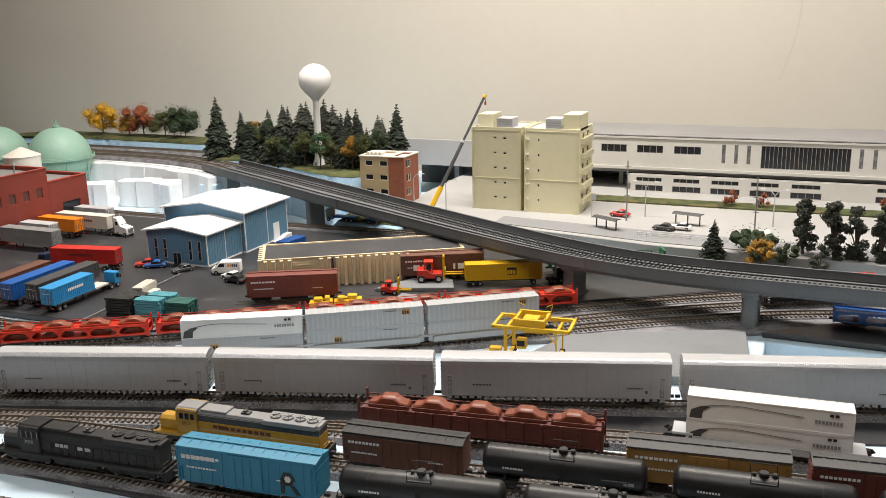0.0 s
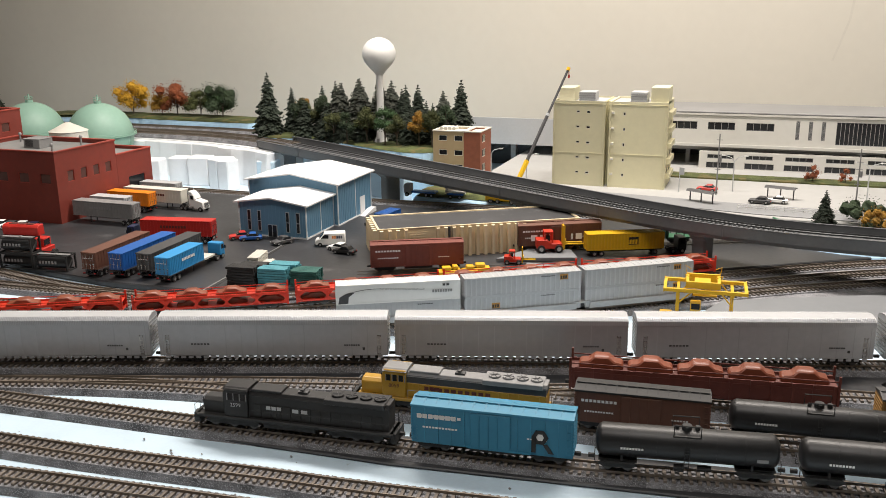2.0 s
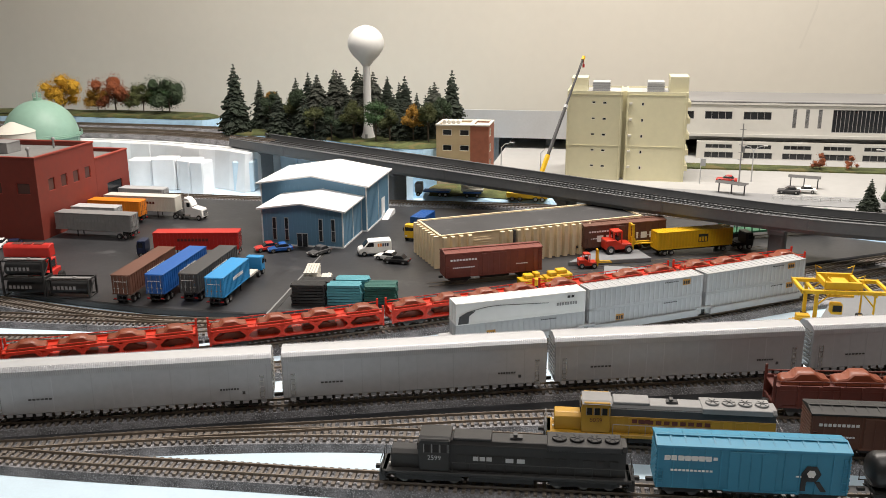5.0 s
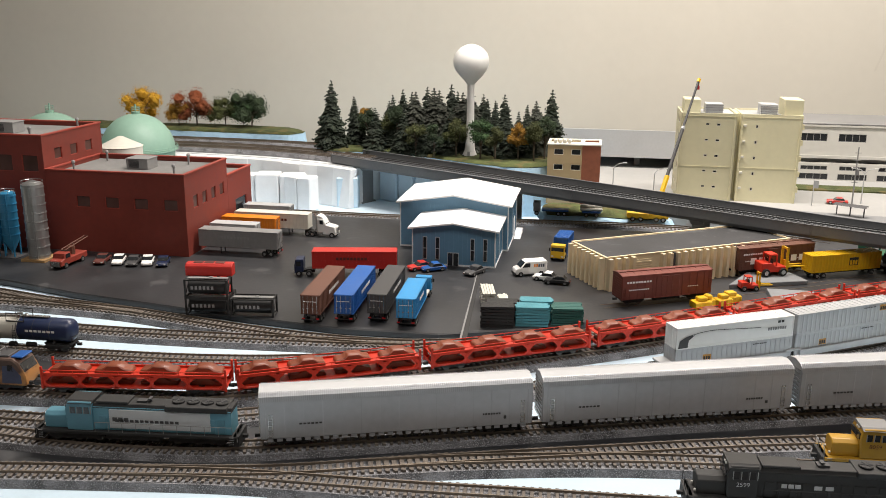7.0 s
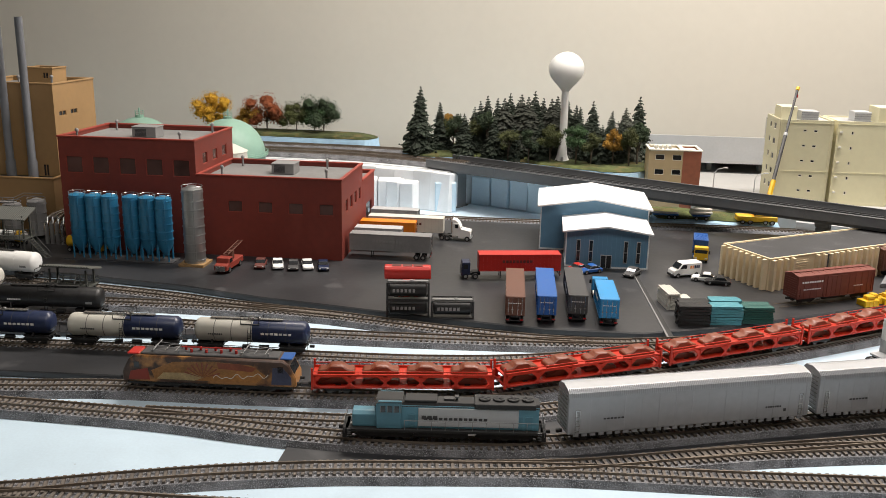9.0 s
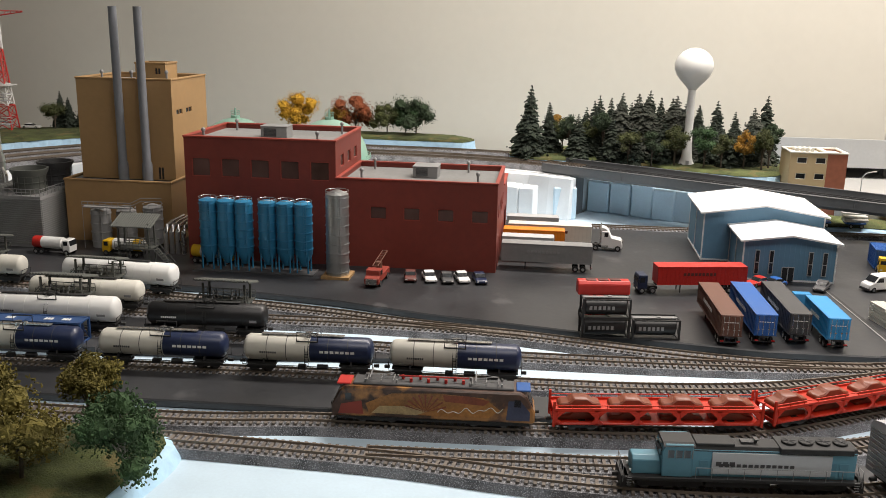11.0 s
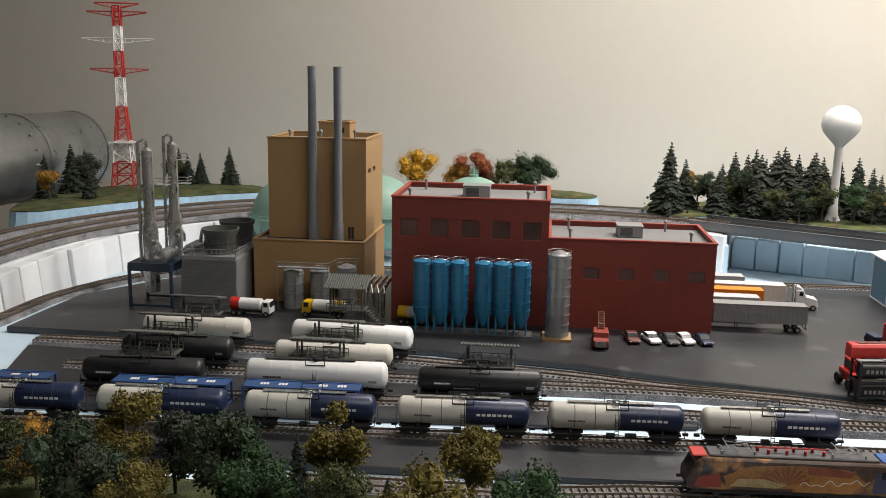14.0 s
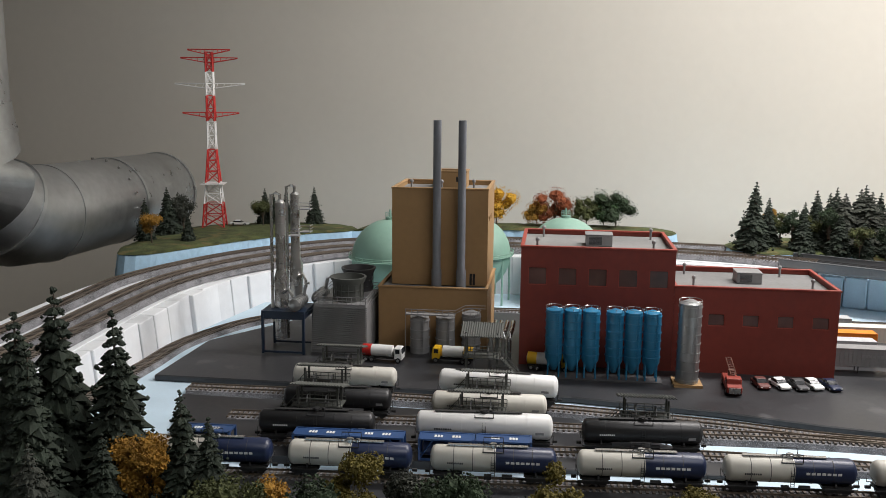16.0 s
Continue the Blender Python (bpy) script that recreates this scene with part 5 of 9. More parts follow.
bs = silo(0.0080, 0.0645, SILOBLUE, "blue banded silo on legs", legs=0.018)
for i in range(6):
    x = -1.0165 + i * 0.0168 + (0.005 if i > 2 else 0)
    if i == 0:
        put(bs, x, 0.913)
    else:
        copy_thing(bs, pose(x, 0.913, 0))
part("silo_plinth", Mesh().box(-1.03, -0.917, 0.9025, 0.9235, 0, 0.001), DARKGREY)
tagged(bpy.data.objects["silo_plinth"], "dark plinth under the blue silos", "plinth")
put(silo(0.0102, 0.076, GALV, "tall grey banded steel silo on a tan slab", rings=9, base=TAN), -0.895, 0.908)
gs = silo(0.0095, 0.037, GREY, "short grey banded tank", rings=4)
put(gs, -1.152, 0.972)
copy_thing(gs, pose(-1.126, 0.974, 0))
copy_thing(gs, pose(-1.100, 0.978, 0.004))
cat = thing("catwalk", "grey steel catwalk with handrails over short tanks", "catwalk")
c = Mesh()
c.box(-1.165, -1.115, 0.961, 0.967, 0.041, 0.042)
for z in (0.044, 0.047):
    c.tube([(-1.165, 0.961, z), (-1.115, 0.961, z), (-1.105, 0.964, z + 0.005), (-1.085, 0.966, z + 0.005)], 0.0004, 5)
for i in range(9):
    c.tube([(-1.165 + i * 0.00625, 0.961, 0.0), (-1.165 + i * 0.00625, 0.961, 0.047)] if i % 4 == 0 else [(-1.165 + i * 0.00625, 0.961, 0.042), (-1.165 + i * 0.00625, 0.961, 0.047)], 0.0003, 4)
part("walkway", c, GREY, cat)


def gas_sphere(x, y, r=0.051, top=0.095):
    t = thing("gas_sphere", "pale mint green spherical gas tank on legs", "gas tank", "gas spheres")
    z = top - r
    part("shell", Mesh().lathe("z", 0, 0, [(z - r * math.cos(math.pi * k / 18), max(0.0004, r * math.sin(math.pi * k / 18))) for k in range(19)], 36), MINT, t, smooth=True)
    ring = Mesh()
    circle = lambda rr, zz: [(rr * math.cos(i * math.pi / 18), rr * math.sin(i * math.pi / 18), zz) for i in range(37)]
    ring.sweep(circle(r + 0.002, z), [(-0.002, 0), (0.002, 0), (0.002, 0.0008), (-0.002, 0.0008)])
    for q in (0.003, 0.0055):
        ring.tube(circle(r + 0.0038, z + q), 0.0004, 4)
    for i in range(24):
        a = i * math.pi / 12
        ring.tube([((r + 0.0038) * math.cos(a), (r + 0.0038) * math.sin(a), z), ((r + 0.0038) * math.cos(a), (r + 0.0038) * math.sin(a), z + 0.0055)], 0.0003, 4)
    part("gallery", ring, MINT, t)
    for i in range(8):
        a = i * math.pi / 4 + 0.2
        part("leg", Mesh().tube([(r * 0.98 * math.cos(a), r * 0.98 * math.sin(a), LOW), (r * 0.98 * math.cos(a), r * 0.98 * math.sin(a), z)], 0.0014, 8), MINT, t)
    cap = Mesh().cyl("z", 0, 0, top - 0.001, top + 0.003, 0.006, 14)
    for q in (0.006, 0.009):
        cap.tube([(0.006 * math.cos(i * math.pi / 6), 0.006 * math.sin(i * math.pi / 6), top + q) for i in range(13)], 0.0003, 4)
    for i in range(6):
        a = i * math.pi / 3
        cap.tube([(0.006 * math.cos(a), 0.006 * math.sin(a), top), (0.006 * math.cos(a), 0.006 * math.sin(a), top + 0.009)], 0.0003, 4)
    cap.cyl("z", 0, 0, top, top + 0.013, 0.0012, 8)
    part("cap", cap, MINT, t)
    put(t, x, y)
    return t


for x, y in ((-1.004, 1.315), (-1.128, 1.30), (-1.235, 1.255)):
    gas_sphere(x, y)
low_dome = part("low_storage_dome", Mesh().lathe("z", 0, 0, [(0, 0.027), (0.072, 0.027), (0.0725, 0.028), (0.085, 0.003)], 32), OFFWHITE, None, smooth=True)
tagged(low_dome, "cream round tank with a low cone roof", "storage tank")
put(low_dome, -0.968, 1.205, BASE)

# blue warehouse: a tall hall and a lower front, white gabled roofs
def gable_hall(name, label, x0, x1, y0, y1, eave, ridge, doors=()):
    t = thing(name, label, "warehouse")
    xm = (x0 + x1) / 2
    part("wall", Mesh().prism("y", [(x0, 0), (x0, eave), (xm, ridge), (x1, eave), (x1, 0)], y0, y1), BLUE_WALL, t)
    o = 0.004
    part("roof", Mesh().prism("y", [(x0 - o, eave - 0.0004), (x0 - o, eave + 0.0012), (xm, ridge + 0.0016), (x1 + o, eave + 0.0012), (x1 + o, eave - 0.0004), (xm, ridge)], y0 - 0.005, y1 + 0.004), WHITE_ROOF, t)
    tr = Mesh()
    for y in (y0 - 0.0006, (y0 + y1) / 2, y1 - 0.001):
        for x in (x0 - 0.0006, x1 - 0.0006):
            tr.box(x, x + 0.0012, y, y + 0.0012, 0, eave)
    tr.box(x0 - 0.0007, x1 + 0.0007, y0 - 0.0005, y1 + 0.0005, 0, 0.0016)
    part("trim", tr, WHITE_ROOF, t)
    seams = Mesh()
    n = int((x1 - x0) / 0.0045)
    for i in range(1, n):
        x = x0 + (x1 - x0) * i / n
        seams.box(x - 0.0002, x + 0.0002, y0 - 0.00025, y0, 0.002, eave - 0.001)
    m = int((y1 - y0) / 0.0045)
    for i in range(1, m):
        y = y0 + (y1 - y0) * i / m
        seams.box(x1, x1 + 0.00025, y - 0.0002, y + 0.0002, 0.002, eave - 0.001)
    part("panel_seams", seams, BLUE_WALL, t)
    for kind, a0, a1, u, v in doors:
        if kind == "e":
            part("door", Mesh().box(x1, x1 + 0.0006, a0, a1, u, v), WHITE_ROOF, t)
        else:
            fr = part("window_frame" if u > 0.001 else "door", Mesh().box(a0 - 0.0006, a1 + 0.0006, y0 - 0.0008, y0 + 0.0002, u, v + 0.0006), LIGHTGREY, t)
            for p, q in ((u + 0.0008, (u + v) / 2 - 0.0004), ((u + v) / 2 + 0.0004, v)) if u > 0.001 else ((u + 0.0004, v),):
                part("pane", Mesh().box(a0, a1, y0 - 0.0011, y0 - 0.0003, p, q), GLASS, fr)
    return t


gable_hall("blue_warehouse", "blue panelled hall with a white gabled roof", -0.5565, -0.443, 1.032, 1.122, 0.0475, 0.0565, [("e", 1.09, 1.103, 0, 0.022)])
ops = [("s", x, x + 0.003, 0.006, 0.028) for x in (-0.519, -0.5065, -0.472, -0.4595)] + [("s", -0.4945, -0.4900, 0, 0.013), ("s", -0.4890, -0.4845, 0, 0.013)]
gable_hall("blue_office_hall", "lower blue panelled warehouse front with narrow windows", -0.530, -0.4485, 0.967, 1.0315, 0.0365, 0.0425, ops)
ramp = part("white_steps", Mesh().prism("x", [(1.085, 0), (1.118, 0), (1.118, 0.005), (1.108, 0.005)], -0.4415, -0.4345), WHITE_ROOF)
tagged(ramp, "white ramp beside the blue hall", "ramp")

# cream ribbed factory: a slanted block along the siding
fac = thing("ribbed_factory", "long cream ribbed concrete factory with a dark flat roof", "building")
fw, fl, fh = 0.062, 0.206, 0.03
part("wall", walls(Mesh(), 0, fl, 0, fw, 0, fh, 0.002), RIBBED, fac)
part("roof", Mesh().box(0.0021, fl - 0.0021, 0.0021, fw - 0.0021, fh - 0.002, fh - 0.0002), FELT, fac, "dark felt roof")
part("coping", Mesh().box(-0.0006, fl + 0.0006, -0.0006, 0.0016, fh, fh + 0.0008).box(-0.0006, fl + 0.0006, fw - 0.0016, fw + 0.0006, fh, fh + 0.0008).box(-0.0006, 0.0016, 0.0016, fw - 0.0016, fh, fh + 0.0008).box(fl - 0.0016, fl + 0.0006, 0.0016, fw - 0.0016, fh, fh + 0.0008), RIBBED, fac)
flute = Mesh().prism("z", [(0, 0.0004), (0.0006, -0.0048), (0.0036, -0.0048), (0.0042, 0.0004)], 0, fh - 0.0005)
n = 26
spots_x = [0.001 + (fl - 0.0065) * i / (n - 1) for i in range(n)]
pieces("rib", flute, RIBBED, fac, [pose(x, 0, 0) for x in spots_x if not (0.026 < x < 0.05 or 0.148 < x < 0.172)] + [pose(0, 0.006 + (fw - 0.007) * i / 7, 0, 0, 0, -90) for i in range(8)])
# dark grey strips mark the gaps between the ribbed wall panels
gap = Mesh()
for x in (0.0695, 0.1385):
    gap.box(x, x + 0.0014, -0.0046, -0.0001, 0, fh)
part("downpipe", gap, DARKGREY, fac)
sh = Mesh()
for a in (0.03, 0.152):
    sh.box(a, a + 0.0185, -0.001, 0.0, 0, 0.026)
    for k in range(10):
        sh.box(a + 0.001, a + 0.0175, -0.0016, -0.001, 0.003 + k * 0.0022, 0.0042 + k * 0.0022)
part("roller_door", sh, RIBBED, fac)
fac.matrix_basis = pose(-0.343, 0.917, 0, 0, 0, 31.5)


# city blocks and the station at the back
ST = 0.012
structure("city_plate", Mesh().prism("z", [(-0.36, 1.245), (-0.2, 1.205), (0.0, 1.165), (0.9, 1.12), (0.9, 1.68), (-0.36, 1.68)], LOW, ST), STREET, "pale grey paved city base", 0.0008)
structure("city_road", Mesh().prism("z", [(-0.2, 1.212), (0.0, 1.175), (0.85, 1.13), (0.85, 1.19), (0.0, 1.225), (-0.2, 1.25)], ST, ST + 0.0008), ROADM, "grey street")
structure("city_lawn", Mesh().box(-0.12, 0.85, 1.375, 1.41, ST, ST + 0.002), GRASS, "narrow green lawn strip")

apt = thing("apartment_block", "cream six-storey apartment block with small windows", "building")
for k, (x0, x1) in enumerate(((-0.256, -0.189), (-0.184, -0.112))):
    ops = []
    for i in range(5):
        z = ST + 0.016 + i * 0.0195
        if k == 0:
            ops += [("w", 1.302, 1.314, z, z + 0.008), ("w", 1.328, 1.336, z, z + 0.008)]
            ops += [("s", x0 + 0.030, x0 + 0.0345, z, z + 0.003), ("s", x0 + 0.043, x0 + 0.048, z - 0.0006, z + 0.0028)]
        else:
            ops += [("s", x0 + 0.0175, x0 + 0.0205, z - 0.002, z + 0.0022)]
            ops += [("e", 1.30, 1.31, z, z + 0.009), ("e", 1.325, 1.335, z, z + 0.009)]
    y0, y1, top = 1.285, 1.355, 0.121
    w = part("wall", walls(Mesh(), x0, x1, y0, y1, ST, top, 0.0018, ops), CREAM, apt)
    for side, a0, a1, u, v in ops:
        window_part(apt, side, a0, a1, u, v, {"s": y0, "e": x1, "w": x0}[side], GLASS, 0, OFFWHITE, 0.0009)
    part("roof", Mesh().box(x0 + 0.002, x1 - 0.002, y0 + 0.002, y1 - 0.002, top - 0.003, top - 0.002), LIGHTGREY, apt)
    bands = Mesh()
    for z in (ST + 0.0425, top - 0.004):
        bands.box(x0 - 0.0004, x1 + 0.0004, y0 - 0.0004, y0, z, z + 0.0006)
    for x in (x0 + 0.0015, x1 - 0.0025):
        bands.tube([(x, y0 - 0.0006, ST), (x, y0 - 0.0006, top)], 0.0005, 5)
    part("drainpipe", bands, CREAM, apt)
    units = Mesh()
    for i in range(5):
        units.box(x0 + 0.003, x0 + 0.0065, y0 - 0.0022, y0, ST + 0.016 + i * 0.0195, ST + 0.0185 + i * 0.0195)
    if k == 1:
        part("air_conditioner", units, OFFWHITE, apt)
part("stair_head", Mesh().box(-0.134, -0.112, 1.29, 1.33, 0.118, 0.139), CREAM, apt, bevel=0.0004)
part("stair_head", Mesh().box(-0.252, -0.232, 1.30, 1.335, 0.118, 0.136), CREAM, apt, bevel=0.0004)
part("core", Mesh().box(-0.189, -0.184, 1.30, 1.35, ST, 0.12), CREAM, apt)
for x0, x1, top in ((-0.226, -0.205, 0.131), (-0.16, -0.14, 0.132)):
    tank_ob = part("water_tank", Mesh().box(x0, x1, 1.30, 1.325, 0.118, top), LIGHTGREY, apt, bevel=0.0003)
    pieces("tank_band", Mesh().box(x0 - 0.0005, x1 + 0.0005, 1.2994, 1.2999, 0, 0.0006), GREY, tank_ob, [pose(0, 0, 0.120 + k * 0.003) for k in range(4)])
pieces("balcony", Mesh().box(-0.112, -0.1075, 1.295, 1.345, 0, 0.0065), CREAM, apt, [pose(0, 0, ST + 0.012 + i * 0.0195) for i in range(5)])

ops = [("s", x, x + 0.012, ST + 0.013 + i * 0.0195, ST + 0.0205 + i * 0.0195) for i in range(3) for x in (-0.411, -0.389)]
ops += [("e", 1.285 + j * 0.02, 1.299 + j * 0.02, ST + 0.011 + i * 0.0195, ST + 0.0215 + i * 0.0195) for i in range(3) for j in (0,)]
flat_block("small_office", "tan three-storey office with a red brick side", material("tan_office_wall", (0.5, 0.38, 0.22), 0.6, vary=0.08, grain=160), OFFWHITE, OFFWHITE, -0.419, -0.3755, 1.277, 1.325, 0.0765, [o for o in ops if o[0] == "s"], GLASS, 0.002, OFFWHITE, z0=0.0, bars_n=0)
flat_block("brick_office_bay", "red brick office bay with tall windows", material("office_brick", (0.27, 0.09, 0.05), 0.7, vary=0.2, grain=200), OFFWHITE, OFFWHITE, -0.3754, -0.352, 1.277, 1.325, 0.0767, [o for o in ops if o[0] == "e"], GLASS, 0.002, OFFWHITE, z0=0.0, bars_n=1)
cyls = Mesh()
for i in range(4):
    cyls.cyl("y", -0.41 + i * 0.006, 0.0795, 1.285, 1.30, 0.0025, 12)
tagged(part("roof_tanks", cyls, OFFWHITE, None, smooth=True), "row of cream roof tanks", "roof tank")

sta = thing("railway_station", "long pale elevated railway station with ribbon windows", "building")
y0 = 1.472
ops = [("s", x, x + 0.037, 0.0655, 0.0765) for x in (-0.178, -0.126, -0.0745, -0.0225)]
ops += [("s", 0.0425 + i * 0.0165, 0.0475 + i * 0.0165, 0.055, 0.081) for i in range(3)]
ops.append(("s", 0.094, 0.206, 0.050, 0.081))
ops += [("s", 0.216 + i * 0.0165, 0.221 + i * 0.0165, 0.055, 0.081) for i in range(3)]
ops += [("s", 0.28 + i * 0.0515, 0.317 + i * 0.0515, 0.0655, 0.0765) for i in range(10)]
part("upper_wall", walls(Mesh(), -0.2, 0.85, y0, 1.6, 0.043, 0.088, 0.002, ops), STATIONM, sta)
for side, a0, a1, u, v in ops:
    window_part(sta, side, a0, a1, u, v, y0, GLASS, 3 if a1 - a0 < 0.05 else 20, GREY, 0.001)
part("canopy_roof", Mesh().prism("x", [(y0 + 0.004, 0.0902), (y0 + 0.02, 0.0912), (1.6, 0.0905), (1.6, 0.089), (y0 + 0.004, 0.0888)], -0.2, 0.85), GREY, sta, "grey curved platform roof")
part("parapet", Mesh().box(-0.2, 0.85, y0 - 0.0015, y0 - 0.0001, 0.0862, 0.0885).box(-0.2, 0.85, y0 - 0.002, y0 - 0.0001, 0.0415, 0.0455), STATIONM, sta)
part("beam", Mesh().box(-0.2, 0.85, y0 + 0.004, 1.6, 0.0360, 0.0428), GREY, sta)
lops = []
for i in range(15):
    x = -0.072 + i * 0.052
    if 0.09 < x < 0.2 and i % 2:
        continue
    lops += [("s", x, x + 0.036, 0.0265, 0.0325), ("s", x - 0.001, x + 0.038, ST + 0.001, 0.0215)]
part("lower_wall", walls(Mesh(), -0.083, 0.74, y0 - 0.012, y0 - 0.002, ST, 0.0358, 0.002, lops), STATIONM, sta)
for side, a0, a1, u, v in lops:
    window_part(sta, side, a0, a1, u, v, y0 - 0.012, GLASS, 3, GREY, 0.001)
for i in range(12):
    x = -0.19 + i * 0.085
    part("column", Mesh().box(x, x + 0.006, y0 + 0.03, y0 + 0.045, ST, 0.0361), GREY, sta)
# dark grey sheet behind the columns stands in for the shade under the beam
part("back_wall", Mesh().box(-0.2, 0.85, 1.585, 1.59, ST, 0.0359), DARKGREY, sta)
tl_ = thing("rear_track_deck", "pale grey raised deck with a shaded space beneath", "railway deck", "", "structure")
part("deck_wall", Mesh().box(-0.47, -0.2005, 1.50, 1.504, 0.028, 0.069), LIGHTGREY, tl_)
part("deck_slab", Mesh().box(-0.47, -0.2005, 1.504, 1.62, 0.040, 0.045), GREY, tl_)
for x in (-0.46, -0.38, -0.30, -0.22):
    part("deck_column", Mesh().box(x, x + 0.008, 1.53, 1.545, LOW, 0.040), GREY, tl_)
# dark panel puts the shade beneath the raised deck into its colour
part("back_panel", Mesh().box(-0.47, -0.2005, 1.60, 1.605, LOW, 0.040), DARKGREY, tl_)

# ---- viaduct, embankment, hills ----
near = smooth_line([(x, y, 0) for x, y in ((-0.72, 1.322), (-0.69, 1.305), (-0.56, 1.236), (-0.42, 1.161), (-0.27, 1.084), (-0.15, 1.024), (-0.055, 0.983), (0.02, 0.963), (0.09, 0.955), (0.22, 0.951), (0.45, 0.945), (0.8, 0.94))], 0.02)
slim = lambda x: 1.0 - 0.22 * min(1.0, max(0.0, (x + 0.40) / 0.40))
mid = []
for i, p in enumerate(near):
    d = near[min(i + 1, len(near) - 1)] - near[max(i - 1, 0)]
    d.normalize()
    mid.append(p + Vector((-d.y, d.x, 0)) * 0.031 * slim(p.x))
DECK = 0.0372
rise = lambda x: 0.001 * min(1.0, max(0.0, -x / 0.69))
near = [Vector((p.x, p.y, rise(p.x))) for p in near]
mid = [Vector((p.x, p.y, rise(p.x))) for p in mid]


def narrowed(m):
    """Draws the swept deck in towards its middle line where the viaduct is narrower."""
    out = []
    for v in m.v:
        q = min(mid, key=lambda p: (p.x - v[0]) ** 2 + (p.y - v[1]) ** 2)
        i = mid.index(q)
        d = mid[min(i + 1, len(mid) - 1)] - mid[max(i - 1, 0)]
        n = Vector((-d.y, d.x, 0)).normalized()
        off = (v[0] - q.x) * n.x + (v[1] - q.y) * n.y
        s = off * (slim(q.x) - 1.0)
        out.append((v[0] + n.x * s, v[1] + n.y * s, v[2]))
    m.v = out
    return m


via = thing("viaduct", "long dark grey double-track viaduct with parapets", "viaduct", "", "structure")
part("deck", narrowed(Mesh().sweep([Vector((p.x, p.y, DECK + p.z)) for p in mid], [(-0.030, -0.001), (-0.0285, -0.0062), (0.0285, -0.0062), (0.030, -0.001), (0.030, 0.0), (-0.030, 0.0)])), CONCRETE, via)
for s in (-1, 1):
    part("parapet", narrowed(Mesh().sweep([Vector((p.x, p.y, DECK + p.z)) for p in mid], [(s * 0.0315, -0.0025), (s * 0.0300, -0.0025), (s * 0.0300, 0.0076), (s * 0.0315, 0.0076)])), CONCRETE, via)
cp = Mesh()
for s in (-1, 1):
    cp.sweep([Vector((p.x, p.y, DECK + p.z)) for p in mid], [(s * 0.0320, 0.0068), (s * 0.0295, 0.0068), (s * 0.0295, 0.0078), (s * 0.0320, 0.0078)])
    for i in range(0, len(mid) - 1, 6):
        d = (mid[i + 1] - mid[i]).normalized()
        n = Vector((-d.y, d.x, 0))
        c = mid[i] + n * s * 0.0316
        cp.sweep([Vector((c.x, c.y, DECK + mid[i].z)), Vector((c.x, c.y, DECK + mid[i].z)) + d * 0.0015], [(-0.0006, -0.003), (0.0006, -0.003), (0.0006, 0.0080), (-0.0006, 0.0080)])
part("coping", narrowed(cp), CONCRETE, via)
for off in (-0.014, 0.014):
    pts = []
    for i, p in enumerate(mid):
        d = mid[min(i + 1, len(mid) - 1)] - mid[max(i - 1, 0)]
        d.z = 0
        d.normalize()
        pts.append(p + Vector((-d.y, d.x, 0)) * off * slim(p.x))
    track("viaduct_track", pts, DECK + 0.0016, None, False, tie_mat=CONCRETE, rail_mat=DARKGREY)


def pier(x, y, turn, base):
    t = thing("viaduct_pier", "grey concrete viaduct pier with a flared head", "pier", "viaduct piers")
    u = rise(x) - 0.0048
    part("shaft", Mesh().prism("z", [(-0.0115, -0.0052), (-0.0095, -0.0068), (0.0095, -0.0068), (0.0115, -0.0052), (0.0115, 0.0052), (0.0095, 0.0068), (-0.0095, 0.0068), (-0.0115, 0.0052)], base, 0.0310 + u), PIERM, t, bevel=0.0004)
    part("head", Mesh().prism("y", [(-0.0112, 0.0285 + u), (-0.0180, 0.0342 + u), (-0.0185, 0.0357 + u), (0.0185, 0.0357 + u), (0.0180, 0.0342 + u), (0.0112, 0.0285 + u)], -0.0074, 0.0074), PIERM, t, bevel=0.0004)
    part("footing", Mesh().box(-0.0135, 0.0135, -0.0085, 0.0085, base, base + 0.0018), PIERM, t, bevel=0.0004)
    t.matrix_basis = pose(x, y, 0, 0, 0, turn)
    return t


for k, (x, y, turn, base) in enumerate(((-0.675, 1.332, 60, LOW), (-0.455, 1.211, 62, LOW), (-0.243, 1.100, 65, -0.001), (-0.045, 1.006, 72, -0.001), (0.120, 0.976, 87, BASE - 0.001), (0.30, 0.972, 89, BASE - 0.001))):
    pier(x, y, turn, base)

# raised track bed behind, curving round to the west side
ELEV = 0.041
e_in = smooth_line([(x, y, 0) for x, y in ((-1.44, 0.35), (-1.449, 0.6), (-1.452, 0.725), (-1.458, 0.841), (-1.455, 1.06), (-1.40, 1.20), (-1.30, 1.315), (-1.15, 1.372), (-1.0, 1.382), (-0.85, 1.375), (-0.74, 1.348), (-0.675, 1.315))], 0.02)
e_mid = smooth_line([(x, y, 0) for x, y in ((-1.468, 0.35), (-1.477, 0.6), (-1.480, 0.73), (-1.487, 0.86), (-1.484, 1.08), (-1.428, 1.235), (-1.32, 1.347), (-1.16, 1.402), (-1.0, 1.410), (-0.85, 1.402), (-0.73, 1.372), (-0.664, 1.342))], 0.02)
e_out = smooth_line([(x, y, 0) for x, y in ((-1.52, 0.35), (-1.528, 0.6), (-1.525, 0.783), (-1.53, 0.98), (-1.525, 1.11), (-1.452, 1.275), (-1.33, 1.40), (-1.16, 1.452), (-1.0, 1.458), (-0.85, 1.452), (-0.76, 1.44))], 0.02)
